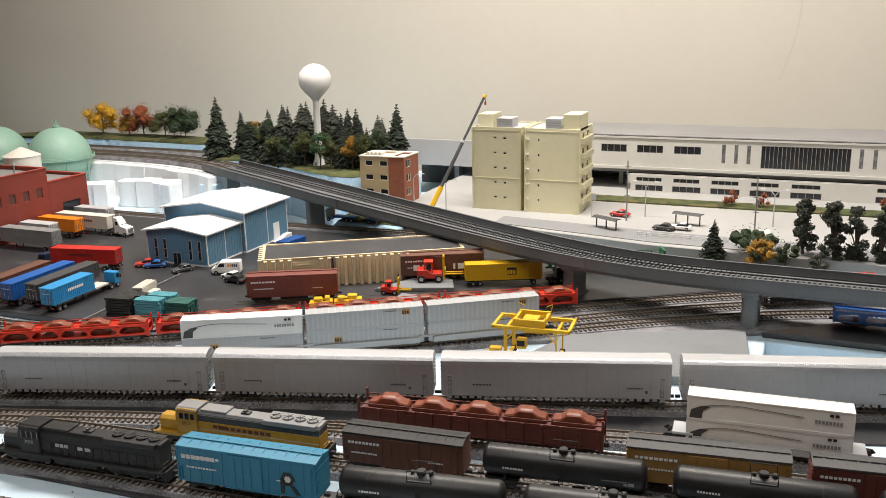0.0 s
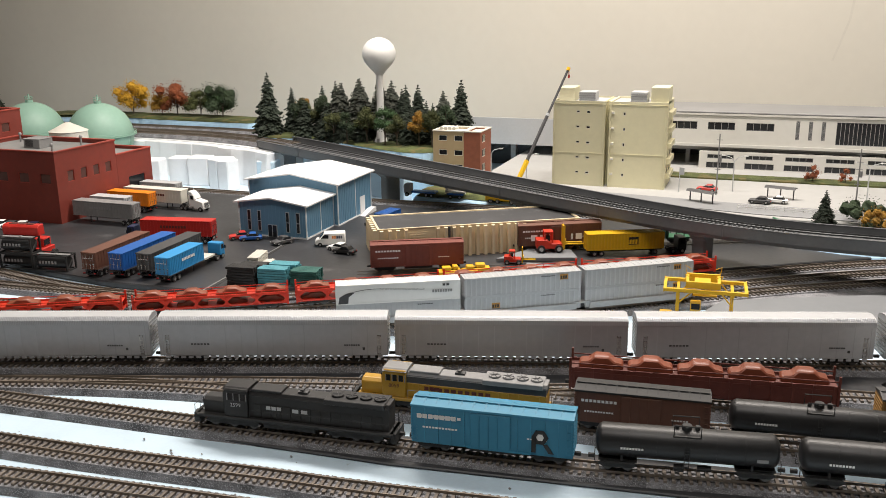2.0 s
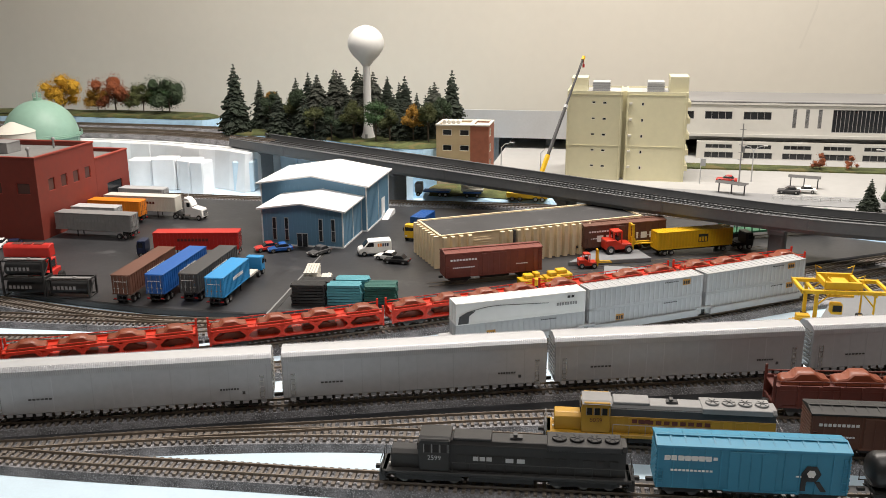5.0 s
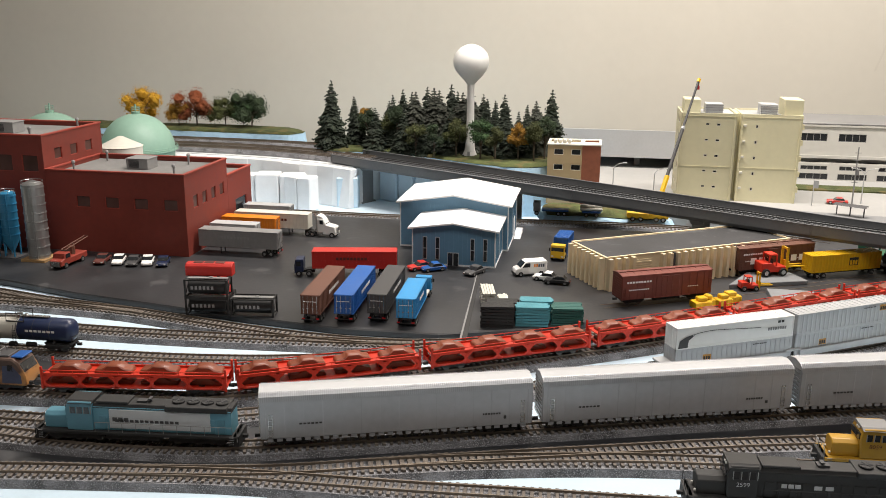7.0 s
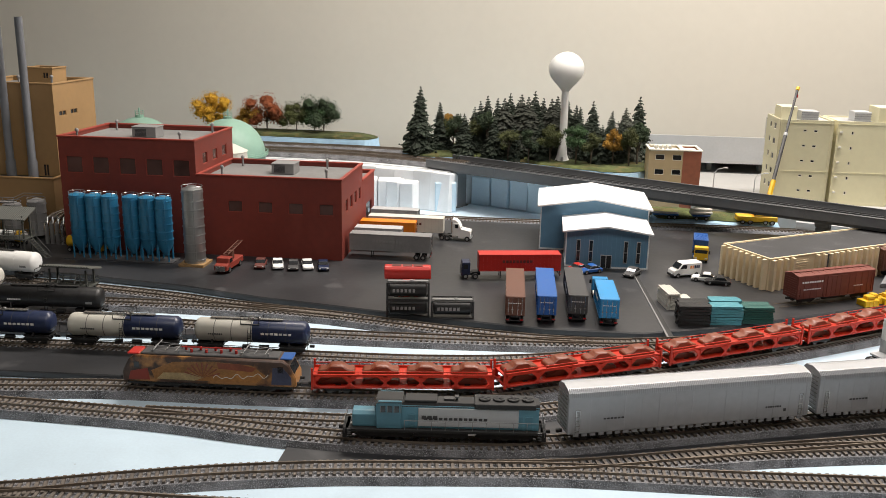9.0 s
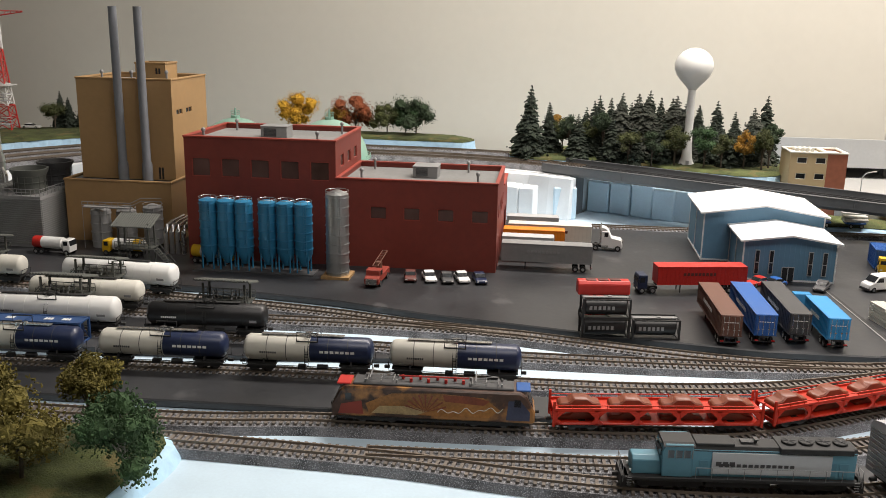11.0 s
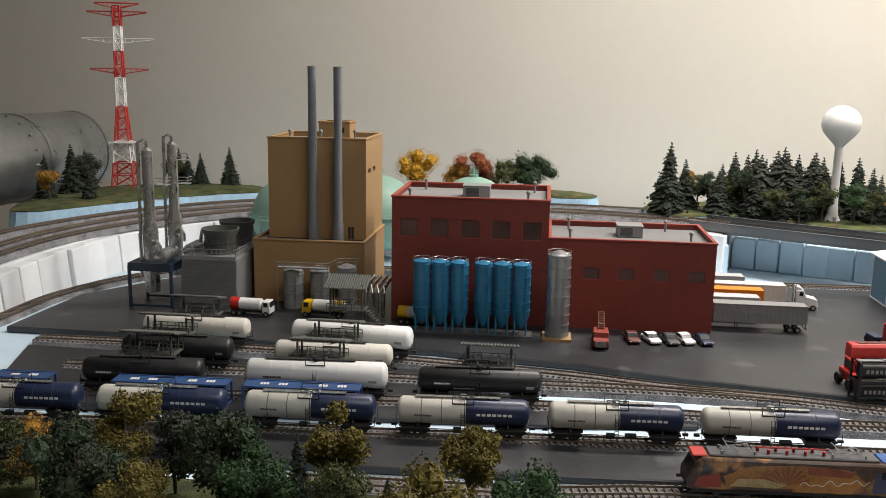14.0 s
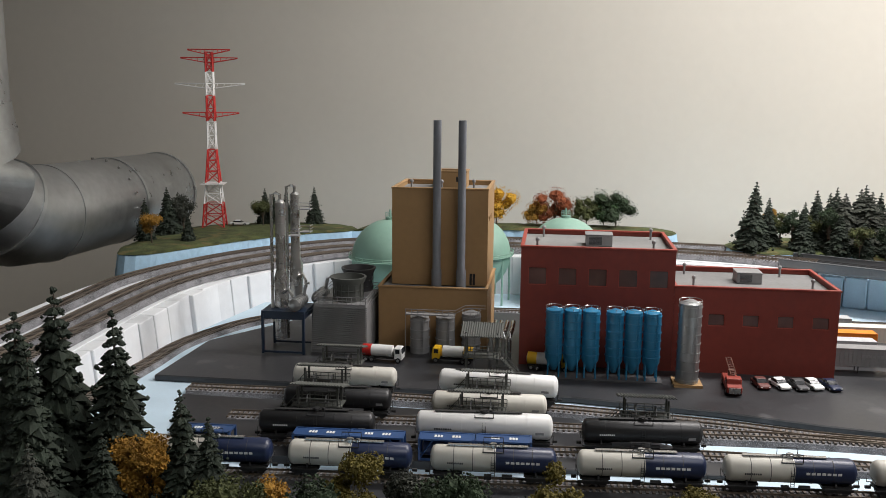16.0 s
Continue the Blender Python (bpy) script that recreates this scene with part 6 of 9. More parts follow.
bank = Mesh().sweep([Vector((p.x, p.y, 0)) for p in e_mid], [(-0.046, LOW), (-0.046, ELEV - 0.008), (0.030, ELEV - 0.008), (0.075, ELEV - 0.008), (0.075, LOW)])
structure("embankment", bank, FOAM_WHITE, "white foam railway embankment")
for line in (e_in, e_mid, e_out):
    track("raised_track", line, ELEV, None, True, ELEV - 0.0075)
blocks = thing("retaining_wall", "row of white foam retaining wall blocks", "retaining wall", "", "structure")
walked, nxt = 0.0, 0.0
for a, b in zip(e_mid, e_mid[1:]):
    d = b - a
    while nxt < walked + d.length and 0.5 < a.y:
        p = a + d * ((nxt - walked) / d.length)
        u = d.normalized()
        n = Vector((-u.y, u.x, 0))
        out = random.uniform(0.064, 0.069)
        q = p - n * 0.0463
        bm_ = Mesh().sweep([q, q + u * 0.0325], [(-(out - 0.0463), LOW), (-(out - 0.0463) + 0.005, ELEV - 0.009 + random.uniform(-0.001, 0.001)), (0.0, ELEV - 0.009), (0.0, LOW)])
        part("foam_block", bm_, FOAM_WHITE, blocks, bevel=0.0008)
        nxt += 0.0335
    walked += d.length


def mound(name, outline, top, mat, side_mat, label, rough=0.004):
    """A foam plate with carved sides and a grassy, uneven top."""
    edge = smooth_line([(x, y, 0) for x, y in outline + outline[:1]], 0.012)[:-1]
    n = len(edge)
    c = sum(edge, Vector()) / n
    s = Mesh()
    vs = []
    for k, (z, inset) in enumerate(((LOW if top > 0.03 else BASE, 0.0), (top * 0.45, 0.004), (top - 0.001, 0.009))):
        for i, p in enumerate(edge):
            d = (c - p).normalized()
            q = p + d * (inset + random.uniform(-1, 1) * rough * (0.6 if k else 0.2))
            vs.append((q.x, q.y, z + (random.uniform(-0.002, 0.0) if k == 1 else 0)))
    s.add(vs, [(k * n + i, k * n + (i + 1) % n, (k + 1) * n + (i + 1) % n, (k + 1) * n + i) for k in range(2) for i in range(n)] + [tuple(range(2 * n, 3 * n))])
    body = structure(name, s, side_mat, label)
    g = Mesh()
    rings = [(0.008, 0.0), (0.014, 0.0025), (0.05, 0.004)]
    vs = []
    for ins, dz in rings:
        for p in edge:
            d = (c - p)
            ln = d.length
            q = p + d.normalized() * min(ins, ln * 0.8)
            vs.append((q.x, q.y, top - 0.001 + dz + random.uniform(0, 0.0012)))
    vs.append((c.x, c.y, top + 0.004))
    g.add(vs, [(k * n + i, k * n + (i + 1) % n, (k + 1) * n + (i + 1) % n, (k + 1) * n + i) for k in range(2) for i in range(n)] + [(2 * n + i, 2 * n + (i + 1) % n, 3 * n) for i in range(n)])
    ob = part("grass_cover", g, mat, body, "brownish green static grass", smooth=True)
    return body


mound("tree_hill", [(-0.775, 1.40), (-0.735, 1.368), (-0.66, 1.372), (-0.56, 1.325), (-0.45, 1.285), (-0.40, 1.335), (-0.40, 1.44), (-0.5, 1.52), (-0.68, 1.52), (-0.77, 1.46)], 0.043, GRASS, FOAM_CUT, "grassy wooded foam hill with blue edges")
mound("west_hill", [(-1.615, 1.24), (-1.592, 1.192), (-1.552, 1.2), (-1.492, 1.285), (-1.400, 1.40), (-1.33, 1.45), (-1.33, 1.495), (-1.40, 1.525), (-1.5, 1.51), (-1.585, 1.45), (-1.618, 1.34)], 0.0465, GRASS, FOAM_CUT, "grassy foam hill strip with carved blue edges")
mound("rear_strip", [(-1.34, 1.452), (-1.25, 1.485), (-1.1, 1.50), (-0.9, 1.495), (-0.83, 1.50), (-0.85, 1.56), (-1.1, 1.585), (-1.3, 1.56)], 0.046, GRASS, FOAM_CUT, "narrow grassy foam strip with blue edges")
mound("front_green", [(-0.905, 0.50), (-0.905, 0.578), (-1.0, 0.583), (-1.15, 0.60), (-1.30, 0.615), (-1.38, 0.60), (-1.36, 0.46), (-1.1, 0.44), (-0.95, 0.45)], 0.003, GRASS, FOAM_CUT, "grassy foam sheet under the near trees", 0.001)
mound("siding_green", [(-0.42, 1.192), (-0.30, 1.19), (-0.26, 1.21), (-0.30, 1.245), (-0.42, 1.262)], 0.004, GRASS, FOAM_CUT, "small grass patch beside the rear track", 0.001)
mound("viaduct_green", [(0.03, 1.09), (0.10, 1.07), (0.3, 1.062), (0.3, 1.12), (0.1, 1.125)], 0.003, GRASS, FOAM_CUT, "grass sheet behind the viaduct", 0.001)

# loose white foam blocks in the hollow under the viaduct
for x, y, w, d, h, turn in ((-0.80, 1.29, 0.10, 0.03, 0.044, 8), (-0.745, 1.262, 0.04, 0.03, 0.048, -12), (-0.69, 1.30, 0.03, 0.03, 0.042, 10), (-0.60, 1.33, 0.12, 0.02, 0.042, -24), (-0.50, 1.285, 0.11, 0.02, 0.042, -26), (-0.86, 1.24, 0.05, 0.03, 0.046, 15)):
    b = Mesh()
    k = max(2, int(w / 0.03))
    for i in range(k):
        x0 = -w / 2 + w * i / k
        hh = h * random.uniform(0.95, 1.03)
        b.prism("z", [(x0, -d / 2 + random.uniform(0, 0.006)), (x0 + w / k * 0.96, -d / 2 + random.uniform(0, 0.006)), (x0 + w / k * 0.96, d / 2), (x0, d / 2)], 0, hh)
    o = tagged(part("foam_block", b, FOAM_WHITE if y < 1.3 and x < -0.66 else FOAM, None, bevel=0.0015), "rough cut pale foam block", "foam block", "foam blocks")
    put(o, x, y, LOW, turn)

# ---- road vehicles ----
def wheel(parent, x, y, r=0.0026, w=0.0016):
    tyre = part("wheel", Mesh().cyl("y", x, r, y - w / 2, y + w / 2, r, 14), TYRE, parent, bevel=0.0002)
    part("rim", Mesh().cyl("y", x, r, y - w / 2 - 0.0001, y + w / 2 + 0.0001, r * 0.55, 10), STEEL, tyre)


def semi_trailer(length, mat, label, high=0.0245, floor=0.0082, marks=WHITE, group="semi-trailers", cab_end=1):
    """Box trailer along x; its rear doors are at -x."""
    t = thing("semi_trailer", label, "trailer", group)
    L, W = length / 2, 0.0076
    part("box", Mesh().box(-L, L, -W, W, floor, high), mat, t, bevel=0.0003)
    rib = Mesh()
    for i in range(22):
        x = -L + 0.001 + (2 * L - 0.002) * i / 21
        for s in (-1, 1):
            rib.box(x - 0.0003, x + 0.0003, s * W - 0.0003, s * W + 0.0003, floor + 0.001, high - 0.001)
    for z in (floor, high - 0.0008):
        for s in (-1, 1):
            rib.box(-L, L, s * W - 0.0004, s * W + 0.0004, z, z + 0.0008)
    part("side_ribs", rib, mat, t)
    door = Mesh()
    for y in (-1, 1):
        door.box(-L - 0.0004, -L, min(y * 0.0002, y * (W - 0.0006)), max(y * 0.0002, y * (W - 0.0006)), floor + 0.0006, high - 0.0006)
    rear = part("rear_door", door, mat, t)
    bar = Mesh()
    for y in (-0.0055, -0.0022, 0.0022, 0.0055):
        bar.tube([(-L - 0.0006, y, floor + 0.001), (-L - 0.0006, y, high - 0.001)], 0.00022, 4)
        bar.box(-L - 0.0008, -L - 0.0004, y - 0.0008, y + 0.0008, floor + 0.005, floor + 0.0056)
    part("door_hardware", bar, STEEL, rear)
    part("door_hardware", bars(-0.0052, 0.0052, high - 0.0058, 0.0006, 0, 6), marks, rear, m=pose(-L - 0.0005, 0, 0, 0, 0, -90))
    fr = Mesh().box(-L, L, -0.003, 0.003, floor - 0.0014, floor).box(-L, -L + 0.0008, -W, W, 0.0035, 0.0042)
    for s in (-1, 1):
        fr.box(-L, -L + 0.0006, s * 0.004 - 0.0003, s * 0.004 + 0.0003, 0.0036, floor)
        fr.box(L * 0.45, L * 0.45 + 0.0008, s * 0.005 - 0.0004, s * 0.005 + 0.0004, 0.0006, floor)
    part("chassis", fr, MATBLACK, t)
    lights = Mesh()
    for s in (-1, 1):
        lights.box(-L - 0.0003, -L, s * 0.0058 - 0.0012, s * 0.0058 + 0.0012, 0.0042, 0.0052)
    part("tail_light", lights, TAILRED, t)
    for x in (-L + 0.0075, -L + 0.0145):
        for s in (-1, 1):
            wheel(t, x, s * 0.0058, 0.0028, 0.0028)
    part("lettering", bars(-L * 0.3, L * 0.45, (floor + high) / 2, 0.0026, -W - 0.0003, 9), marks, t)
    part("lettering", bars(-L * 0.3, L * 0.45, (floor + high) / 2, 0.0026, W + 0.0003, 9, 1), marks, t)
    return t


def cab_over(mat, label, length=0.0165, high=0.0165):
    """Flat-fronted truck cab on a short chassis, facing +x."""
    t = thing("truck_tractor", label, "truck", "trucks")
    L = length / 2
    cab = part("cab", Mesh().prism("y", [(L - 0.0085, 0.0045), (L - 0.0085, high), (L - 0.001, high), (L, high * 0.62), (L, 0.003)], -0.007, 0.007), mat, t, bevel=0.0005)
    win = Mesh().prism("y", [(L - 0.0009, high - 0.001), (L + 0.0001, high * 0.63), (L - 0.0012, high * 0.63), (L - 0.002, high - 0.001)], -0.0062, 0.0062)
    for s in (-1, 1):
        win.box(L - 0.006, L - 0.002, s * 0.007 - 0.0002, s * 0.007 + 0.0002, high * 0.62, high - 0.002)
    part("window", win, GLASS, cab)
    lamp = Mesh()
    for s in (-1, 1):
        lamp.box(L - 0.0002, L + 0.0003, s * 0.005 - 0.0012, s * 0.005 + 0.0012, 0.0045, 0.0058)
    part("headlight", lamp, LAMPGLASS, cab)
    part("mirror", Mesh().box(L - 0.0012, L - 0.0008, -0.0088, -0.0073, high * 0.6, high * 0.8).box(L - 0.0012, L - 0.0008, 0.0073, 0.0088, high * 0.6, high * 0.8), BLACK, cab)
    part("chassis", Mesh().box(-L - 0.002, L - 0.001, -0.003, 0.003, 0.003, 0.0055).box(-L, -L + 0.006, -0.004, 0.004, 0.0055, 0.0065), MATBLACK, t)
    for x in (L - 0.004, -L + 0.003):
        for s in (-1, 1):
            wheel(t, x, s * 0.0058, 0.0028, 0.0024)
    return t


def conventional_tractor(mat, label):
    t = thing("truck_tractor", label, "truck", "trucks")
    part("cab", Mesh().prism("y", [(-0.008, 0.005), (-0.008, 0.0205), (-0.001, 0.0205), (0.002, 0.014), (0.012, 0.012), (0.0135, 0.0055), (0.0135, 0.003), (-0.008, 0.003)], -0.0062, 0.0062), mat, t, bevel=0.0006)
    part("window", Mesh().prism("y", [(-0.0008, 0.0196), (0.0018, 0.0145), (0.0012, 0.0143), (-0.0014, 0.0196)], -0.0055, 0.0055).box(-0.005, -0.0012, -0.0064, 0.0064, 0.0145, 0.0188), GLASS, t)
    part("fairing", Mesh().prism("y", [(-0.0085, 0.0205), (-0.0085, 0.0245), (-0.004, 0.0235), (-0.001, 0.0206)], -0.0055, 0.0055), mat, t, bevel=0.0006)
    ch = Mesh()
    for s in (-1, 1):
        ch.tube([(-0.009, s * 0.0058, 0.006), (-0.009, s * 0.0058, 0.0265)], 0.0006, 8)
        ch.cyl("x", s * 0.0055, 0.0045, -0.008, -0.001, 0.0016, 10)
    ch.box(0.0132, 0.0138, -0.004, 0.004, 0.0045, 0.0105)
    part("chrome_trim", ch, STEEL, t, "chrome stacks, tanks and grille")
    part("chassis", Mesh().box(-0.024, 0.012, -0.003, 0.003, 0.003, 0.0055), MATBLACK, t)
    for x in (0.009, -0.0135, -0.0195):
        for s in (-1, 1):
            wheel(t, x, s * 0.0058, 0.0029, 0.0024)
    return t


def sedan(mat, label, length=0.026):
    t = thing("toy_car", label, "car", "parked cars")
    l = length
    part("body", Mesh().prism("y", [(-0.5 * l, 0.0014), (-0.5 * l, 0.0046), (-0.3 * l, 0.0052), (0.16 * l, 0.0051), (0.44 * l, 0.0044), (0.5 * l, 0.0034), (0.5 * l, 0.0014)], -0.0052, 0.0052), mat, t, bevel=0.0007, smooth=True)
    part("cabin_glass", Mesh().prism("y", [(-0.36 * l, 0.005), (-0.24 * l, 0.0078), (0.04 * l, 0.0078), (0.2 * l, 0.005)], -0.0047, 0.0047), GLASS, t, bevel=0.0004)
    part("roof", Mesh().prism("y", [(-0.25 * l, 0.0074), (-0.22 * l, 0.0083), (0.02 * l, 0.0083), (0.06 * l, 0.0074)], -0.0045, 0.0045), mat, t, bevel=0.0003)
    lamp, tail = Mesh(), Mesh()
    for s in (-1, 1):
        lamp.box(0.49 * l, 0.505 * l, s * 0.0036 - 0.0009, s * 0.0036 + 0.0009, 0.0028, 0.0037)
        tail.box(-0.505 * l, -0.49 * l, s * 0.0036 - 0.001, s * 0.0036 + 0.001, 0.0034, 0.0042)
    part("headlight", lamp, LAMPGLASS, t)
    part("tail_light", tail, TAILRED, t)
    for x in (-0.31 * l, 0.31 * l):
        for s in (-1, 1):
            wheel(t, x, s * 0.0048, 0.0021, 0.0012)
    return t


def van(mat, label, dark=NAVY):
    t = thing("delivery_van", label, "van")
    part("body", Mesh().prism("y", [(-0.0155, 0.002), (-0.0155, 0.0142), (-0.0145, 0.0148), (0.006, 0.0146), (0.0108, 0.0088), (0.0155, 0.0072), (0.0158, 0.002)], -0.006, 0.006), mat, t, bevel=0.0008, smooth=True)
    w = Mesh().prism("y", [(0.0065, 0.0138), (0.0106, 0.0091), (0.0112, 0.0093), (0.0072, 0.014)], -0.0052, 0.0052)
    for s in (-1, 1):
        w.prism("y", [(0.0015, 0.009), (0.0015, 0.0128), (0.006, 0.0128), (0.0092, 0.009)], s * 0.006 - 0.0002, s * 0.006 + 0.0002)
    part("window", w, GLASS, t)
    for s in (-1, 1):
        part("logo", bars(-0.0125, -0.006, 0.0088, 0.003, s * 0.006, 3, s), dark, t)
        part("logo", bars(-0.006, -0.0015, 0.0088, 0.003, s * 0.006, 2, s), ORANGE, t)
    part("bumper", Mesh().box(0.0152, 0.0162, -0.0058, 0.0058, 0.0016, 0.0036).box(-0.016, -0.0152, -0.0058, 0.0058, 0.0016, 0.003), DARKGREY, t)
    for x in (-0.0095, 0.0105):
        for s in (-1, 1):
            wheel(t, x, s * 0.0055, 0.0024, 0.0014)
    return t


def tank_container(label):
    t = thing("tank_container", label, "tank container", "tank containers")
    L, W, H = 0.0172, 0.0070, 0.0152
    part("tank", Mesh().lathe("x", 0, H / 2, [(-L + 0.001, 0.003), (-L + 0.0022, 0.006), (L - 0.0022, 0.006), (L - 0.001, 0.003)], 24), BLACK, t, smooth=True)
    f = Mesh()
    for s in (-1, 1):
        for y in (-1, 1):
            f.box(s * L - 0.0007, s * L + 0.0007, y * W - 0.0007, y * W + 0.0007, 0, H)
            f.box(-L, L, y * W - 0.0005, y * W + 0.0005, 0 if s < 0 else H - 0.001, 0.001 if s < 0 else H)
        for z in (0.0005, H - 0.0005):
            f.box(s * L - 0.0006, s * L + 0.0006, -W, W, z - 0.0005, z + 0.0005)
        f.tube([(s * L, -W, 0.001), (s * L, W, H - 0.001)], 0.0004, 4)
    part("frame", f, MATBLACK, t)
    top = Mesh().box(-L, L, -0.0022, 0.0022, H - 0.0006, H).cyl("z", 0.003, 0, H - 0.001, H + 0.0006, 0.0016, 12)
    part("walkway", top, GREY, t)
    part("lettering", bars(-L * 0.74, L * 0.42, 0.0066, 0.0028, -0.0062, 6, gap=0.4), GREY, t)
    return t


# trailers in a row, rear doors to the tracks
row = [(-0.5755, 0.8225, 92.5, BROWN, "brown box trailer with lock bars on the rear doors", 0.0845), (-0.5495, 0.8285, 92, BLUE, "bright blue box trailer with white bars", 0.0845), (-0.524, 0.835, 92, DARKGREY, "dark grey box trailer with a pale roof edge", 0.0845)]
for x, y, turn, mat, label, long in row:
    put(semi_trailer(long, mat, label), x, y, 0, turn)
put(semi_trailer(0.056, LIGHTBLUE, "light blue box on a flat truck"), -0.4985, 0.8145, 0, 92)
put(cab_over(LIGHTBLUE, "light blue flat-fronted truck cab"), -0.5005, 0.872, 0, 92)
bed = part("truck_bed", Mesh().box(-0.0095, 0.0095, -0.0072, 0.0072, 0.0068, 0.0085), OFFWHITE)
tagged(bed, "cream flat truck bed behind the cab", "truck bed")
put(bed, -0.4998, 0.8525, 0, 92)
put(semi_trailer(0.079, RED, "red box trailer coupled to a dark tractor", marks=MAROON), -0.5755, 0.9195, 0, 191)
put(cab_over(NAVY, "dark blue flat-fronted tractor"), -0.6225, 0.9105, 0, 191)

# trailers docked at the red factory
put(semi_trailer(0.084, GREY, "weathered grey box trailer docked at the red factory", high=0.0255, marks=GREY), -0.709, 0.968, 0, 180)
put(semi_trailer(0.05, LIGHTGREY, "pale grey box trailer docked at the red factory", marks=GREY), -0.7275, 0.999, 0, 180)
put(semi_trailer(0.061, ORANGE, "bright orange box trailer docked at the red factory", marks=ORANGE), -0.7225, 1.030, 0, 180)
put(semi_trailer(0.085, OFFWHITE, "white box trailer with dark red panels", marks=MAROON), -0.7065, 1.056, 0, 0)
put(conventional_tractor(WHITE, "white long-nosed tractor with chrome stacks"), -0.6455, 1.0545, 0, -4)
put(semi_trailer(0.055, LIGHTGREY, "pale grey box trailer docked behind the others", marks=GREY), -0.7255, 1.092, 0, 180)

# parked cars
for x, y, turn, mat, label in (
    (-0.829, 0.910, -80, MAROON, "dark maroon parked toy car"), (-0.812, 0.911, -72, WHITE, "white parked toy car"),
    (-0.796, 0.910, -76, DARKGREY, "dark grey parked toy car"), (-0.783, 0.914, -70, WHITE, "white parked toy hatchback"),
    (-0.767, 0.914, -74, NAVY, "dark blue parked toy car"), (-0.519, 0.9485, 215, RED, "red parked toy car by the warehouse"),
    (-0.5055, 0.9475, 212, BLUE, "blue parked toy car by the warehouse"), (-0.465, 0.944, -118, DARKGREY, "dark grey toy car by the warehouse doors"),
    (-0.397, 0.938, 168, WHITE, "white low toy car by the factory"), (-0.386, 0.929, 175, BLACK, "black toy car with a silver roof"),
):
    c = sedan(mat, label, 0.024)
    put(c, x, y, 0, turn)
put(van(WHITE, "white delivery van with dark and orange bars"), -0.4135, 0.953, 0, 203)

fe = thing("fire_engine", "red ladder fire engine with chrome front", "fire engine")
part("body", Mesh().prism("y", [(-0.02, 0.003), (-0.02, 0.0085), (0.004, 0.0085), (0.004, 0.0135), (0.0125, 0.0135), (0.0135, 0.009), (0.0185, 0.008), (0.0185, 0.003)], -0.006, 0.006), RED_TRIM, fe, bevel=0.0005)
part("window", Mesh().box(0.0055, 0.0115, -0.0062, 0.0062, 0.0092, 0.0126), GLASS, fe)
part("grille", Mesh().box(0.0182, 0.0192, -0.0045, 0.0045, 0.0028, 0.0075), STEEL, fe, "chrome grille")
lad = Mesh()
for s in (-1, 1):
    lad.tube([(0.006, s * 0.0022, 0.0152), (-0.028, s * 0.0022, 0.0195)], 0.0004, 4)
for k in range(10):
    f = k / 9
    lad.tube([(0.006 - 0.034 * f, -0.0022, 0.0152 + 0.0043 * f), (0.006 - 0.034 * f, 0.0022, 0.0152 + 0.0043 * f)], 0.0003, 4)
lad.cyl("z", -0.006, 0, 0.0085, 0.0155, 0.003, 10)
part("ladder", lad, BROWN, fe, "brown extending ladder")
for x in (-0.012, 0.012):
    for s in (-1, 1):
        wheel(fe, x, s * 0.0056, 0.0027, 0.0016)
put(fe, -0.857, 0.897, 0, -93)
fe.scale = (1.08, 1.08, 1.08)

# tank containers and the red handler behind them
tc = tank_container("black tank container with pale letter bars")
put(tc, -0.6635, 0.7905, 0, 8)
copy_thing(tc, pose(-0.6635, 0.7905, 0.0153, 0, 0, 8))
copy_thing(tc, pose(-0.6265, 0.7945, 0, 0, 0, 8))
rh = thing("container_handler", "red container handler with a wide lifting frame", "forklift")
part("lifting_frame", Mesh().prism("x", [(-0.006, 0.030), (-0.0065, 0.038), (-0.004, 0.0405), (0.003, 0.0405), (0.004, 0.030)], -0.0195, 0.0195), RED, rh, bevel=0.0006)
sl = Mesh()
for k in (-0.013, -0.004, 0.005):
    sl.box(k, k + 0.0075, -0.0035, 0.002, 0.0403, 0.0409)
part("frame_slot", sl, MAROON, rh)
part("chassis", Mesh().box(-0.0085, 0.0085, 0.006, 0.032, 0.004, 0.012).box(-0.006, 0.006, 0.018, 0.03, 0.012, 0.021), RED, rh, bevel=0.0006)
part("mast", Mesh().box(-0.0055, -0.004, 0.003, 0.006, 0.002, 0.036).box(0.004, 0.0055, 0.003, 0.006, 0.002, 0.036), MATBLACK, rh)
part("cab_window", Mesh().box(-0.0062, 0.0062, 0.0185, 0.0275, 0.0135, 0.0195), GLASS, rh)
for y in (0.010, 0.028):
    for s in (-1, 1):
        ob = part("wheel", Mesh().cyl("x", y, 0.0042, s * 0.0098 - 0.002, s * 0.0098 + 0.002, 0.0042, 16), TYRE, rh, bevel=0.0004)
put(rh, -0.6655, 0.801, 0, 8)

# lumber stacks
def lumber(mat, w, d, h, label):
    t = thing("lumber_stack", label, "lumber stack", "lumber stacks")
    n, m = 5, 7
    for j in range(m):
        b = Mesh()
        for i in range(n):
            y = -d / 2 + d * i / n
            b.box(-w / 2 + random.uniform(-0.0008, 0.0008), w / 2 + random.uniform(-0.0008, 0.0008), y, y + d / n * 0.86, h * j / m, h * (j + 0.78) / m)
        part("plank_layer", b, mat, t)
        if j % 2:
            k = Mesh()
            for x in (-w * 0.33, w * 0.33):
                k.box(x - 0.0008, x + 0.0008, -d / 2 - 0.0006, d / 2 + 0.0006, h * (j + 0.78) / m, h * (j + 1) / m + 0.0004)
            part("spacer", k, mat, t)
    return t


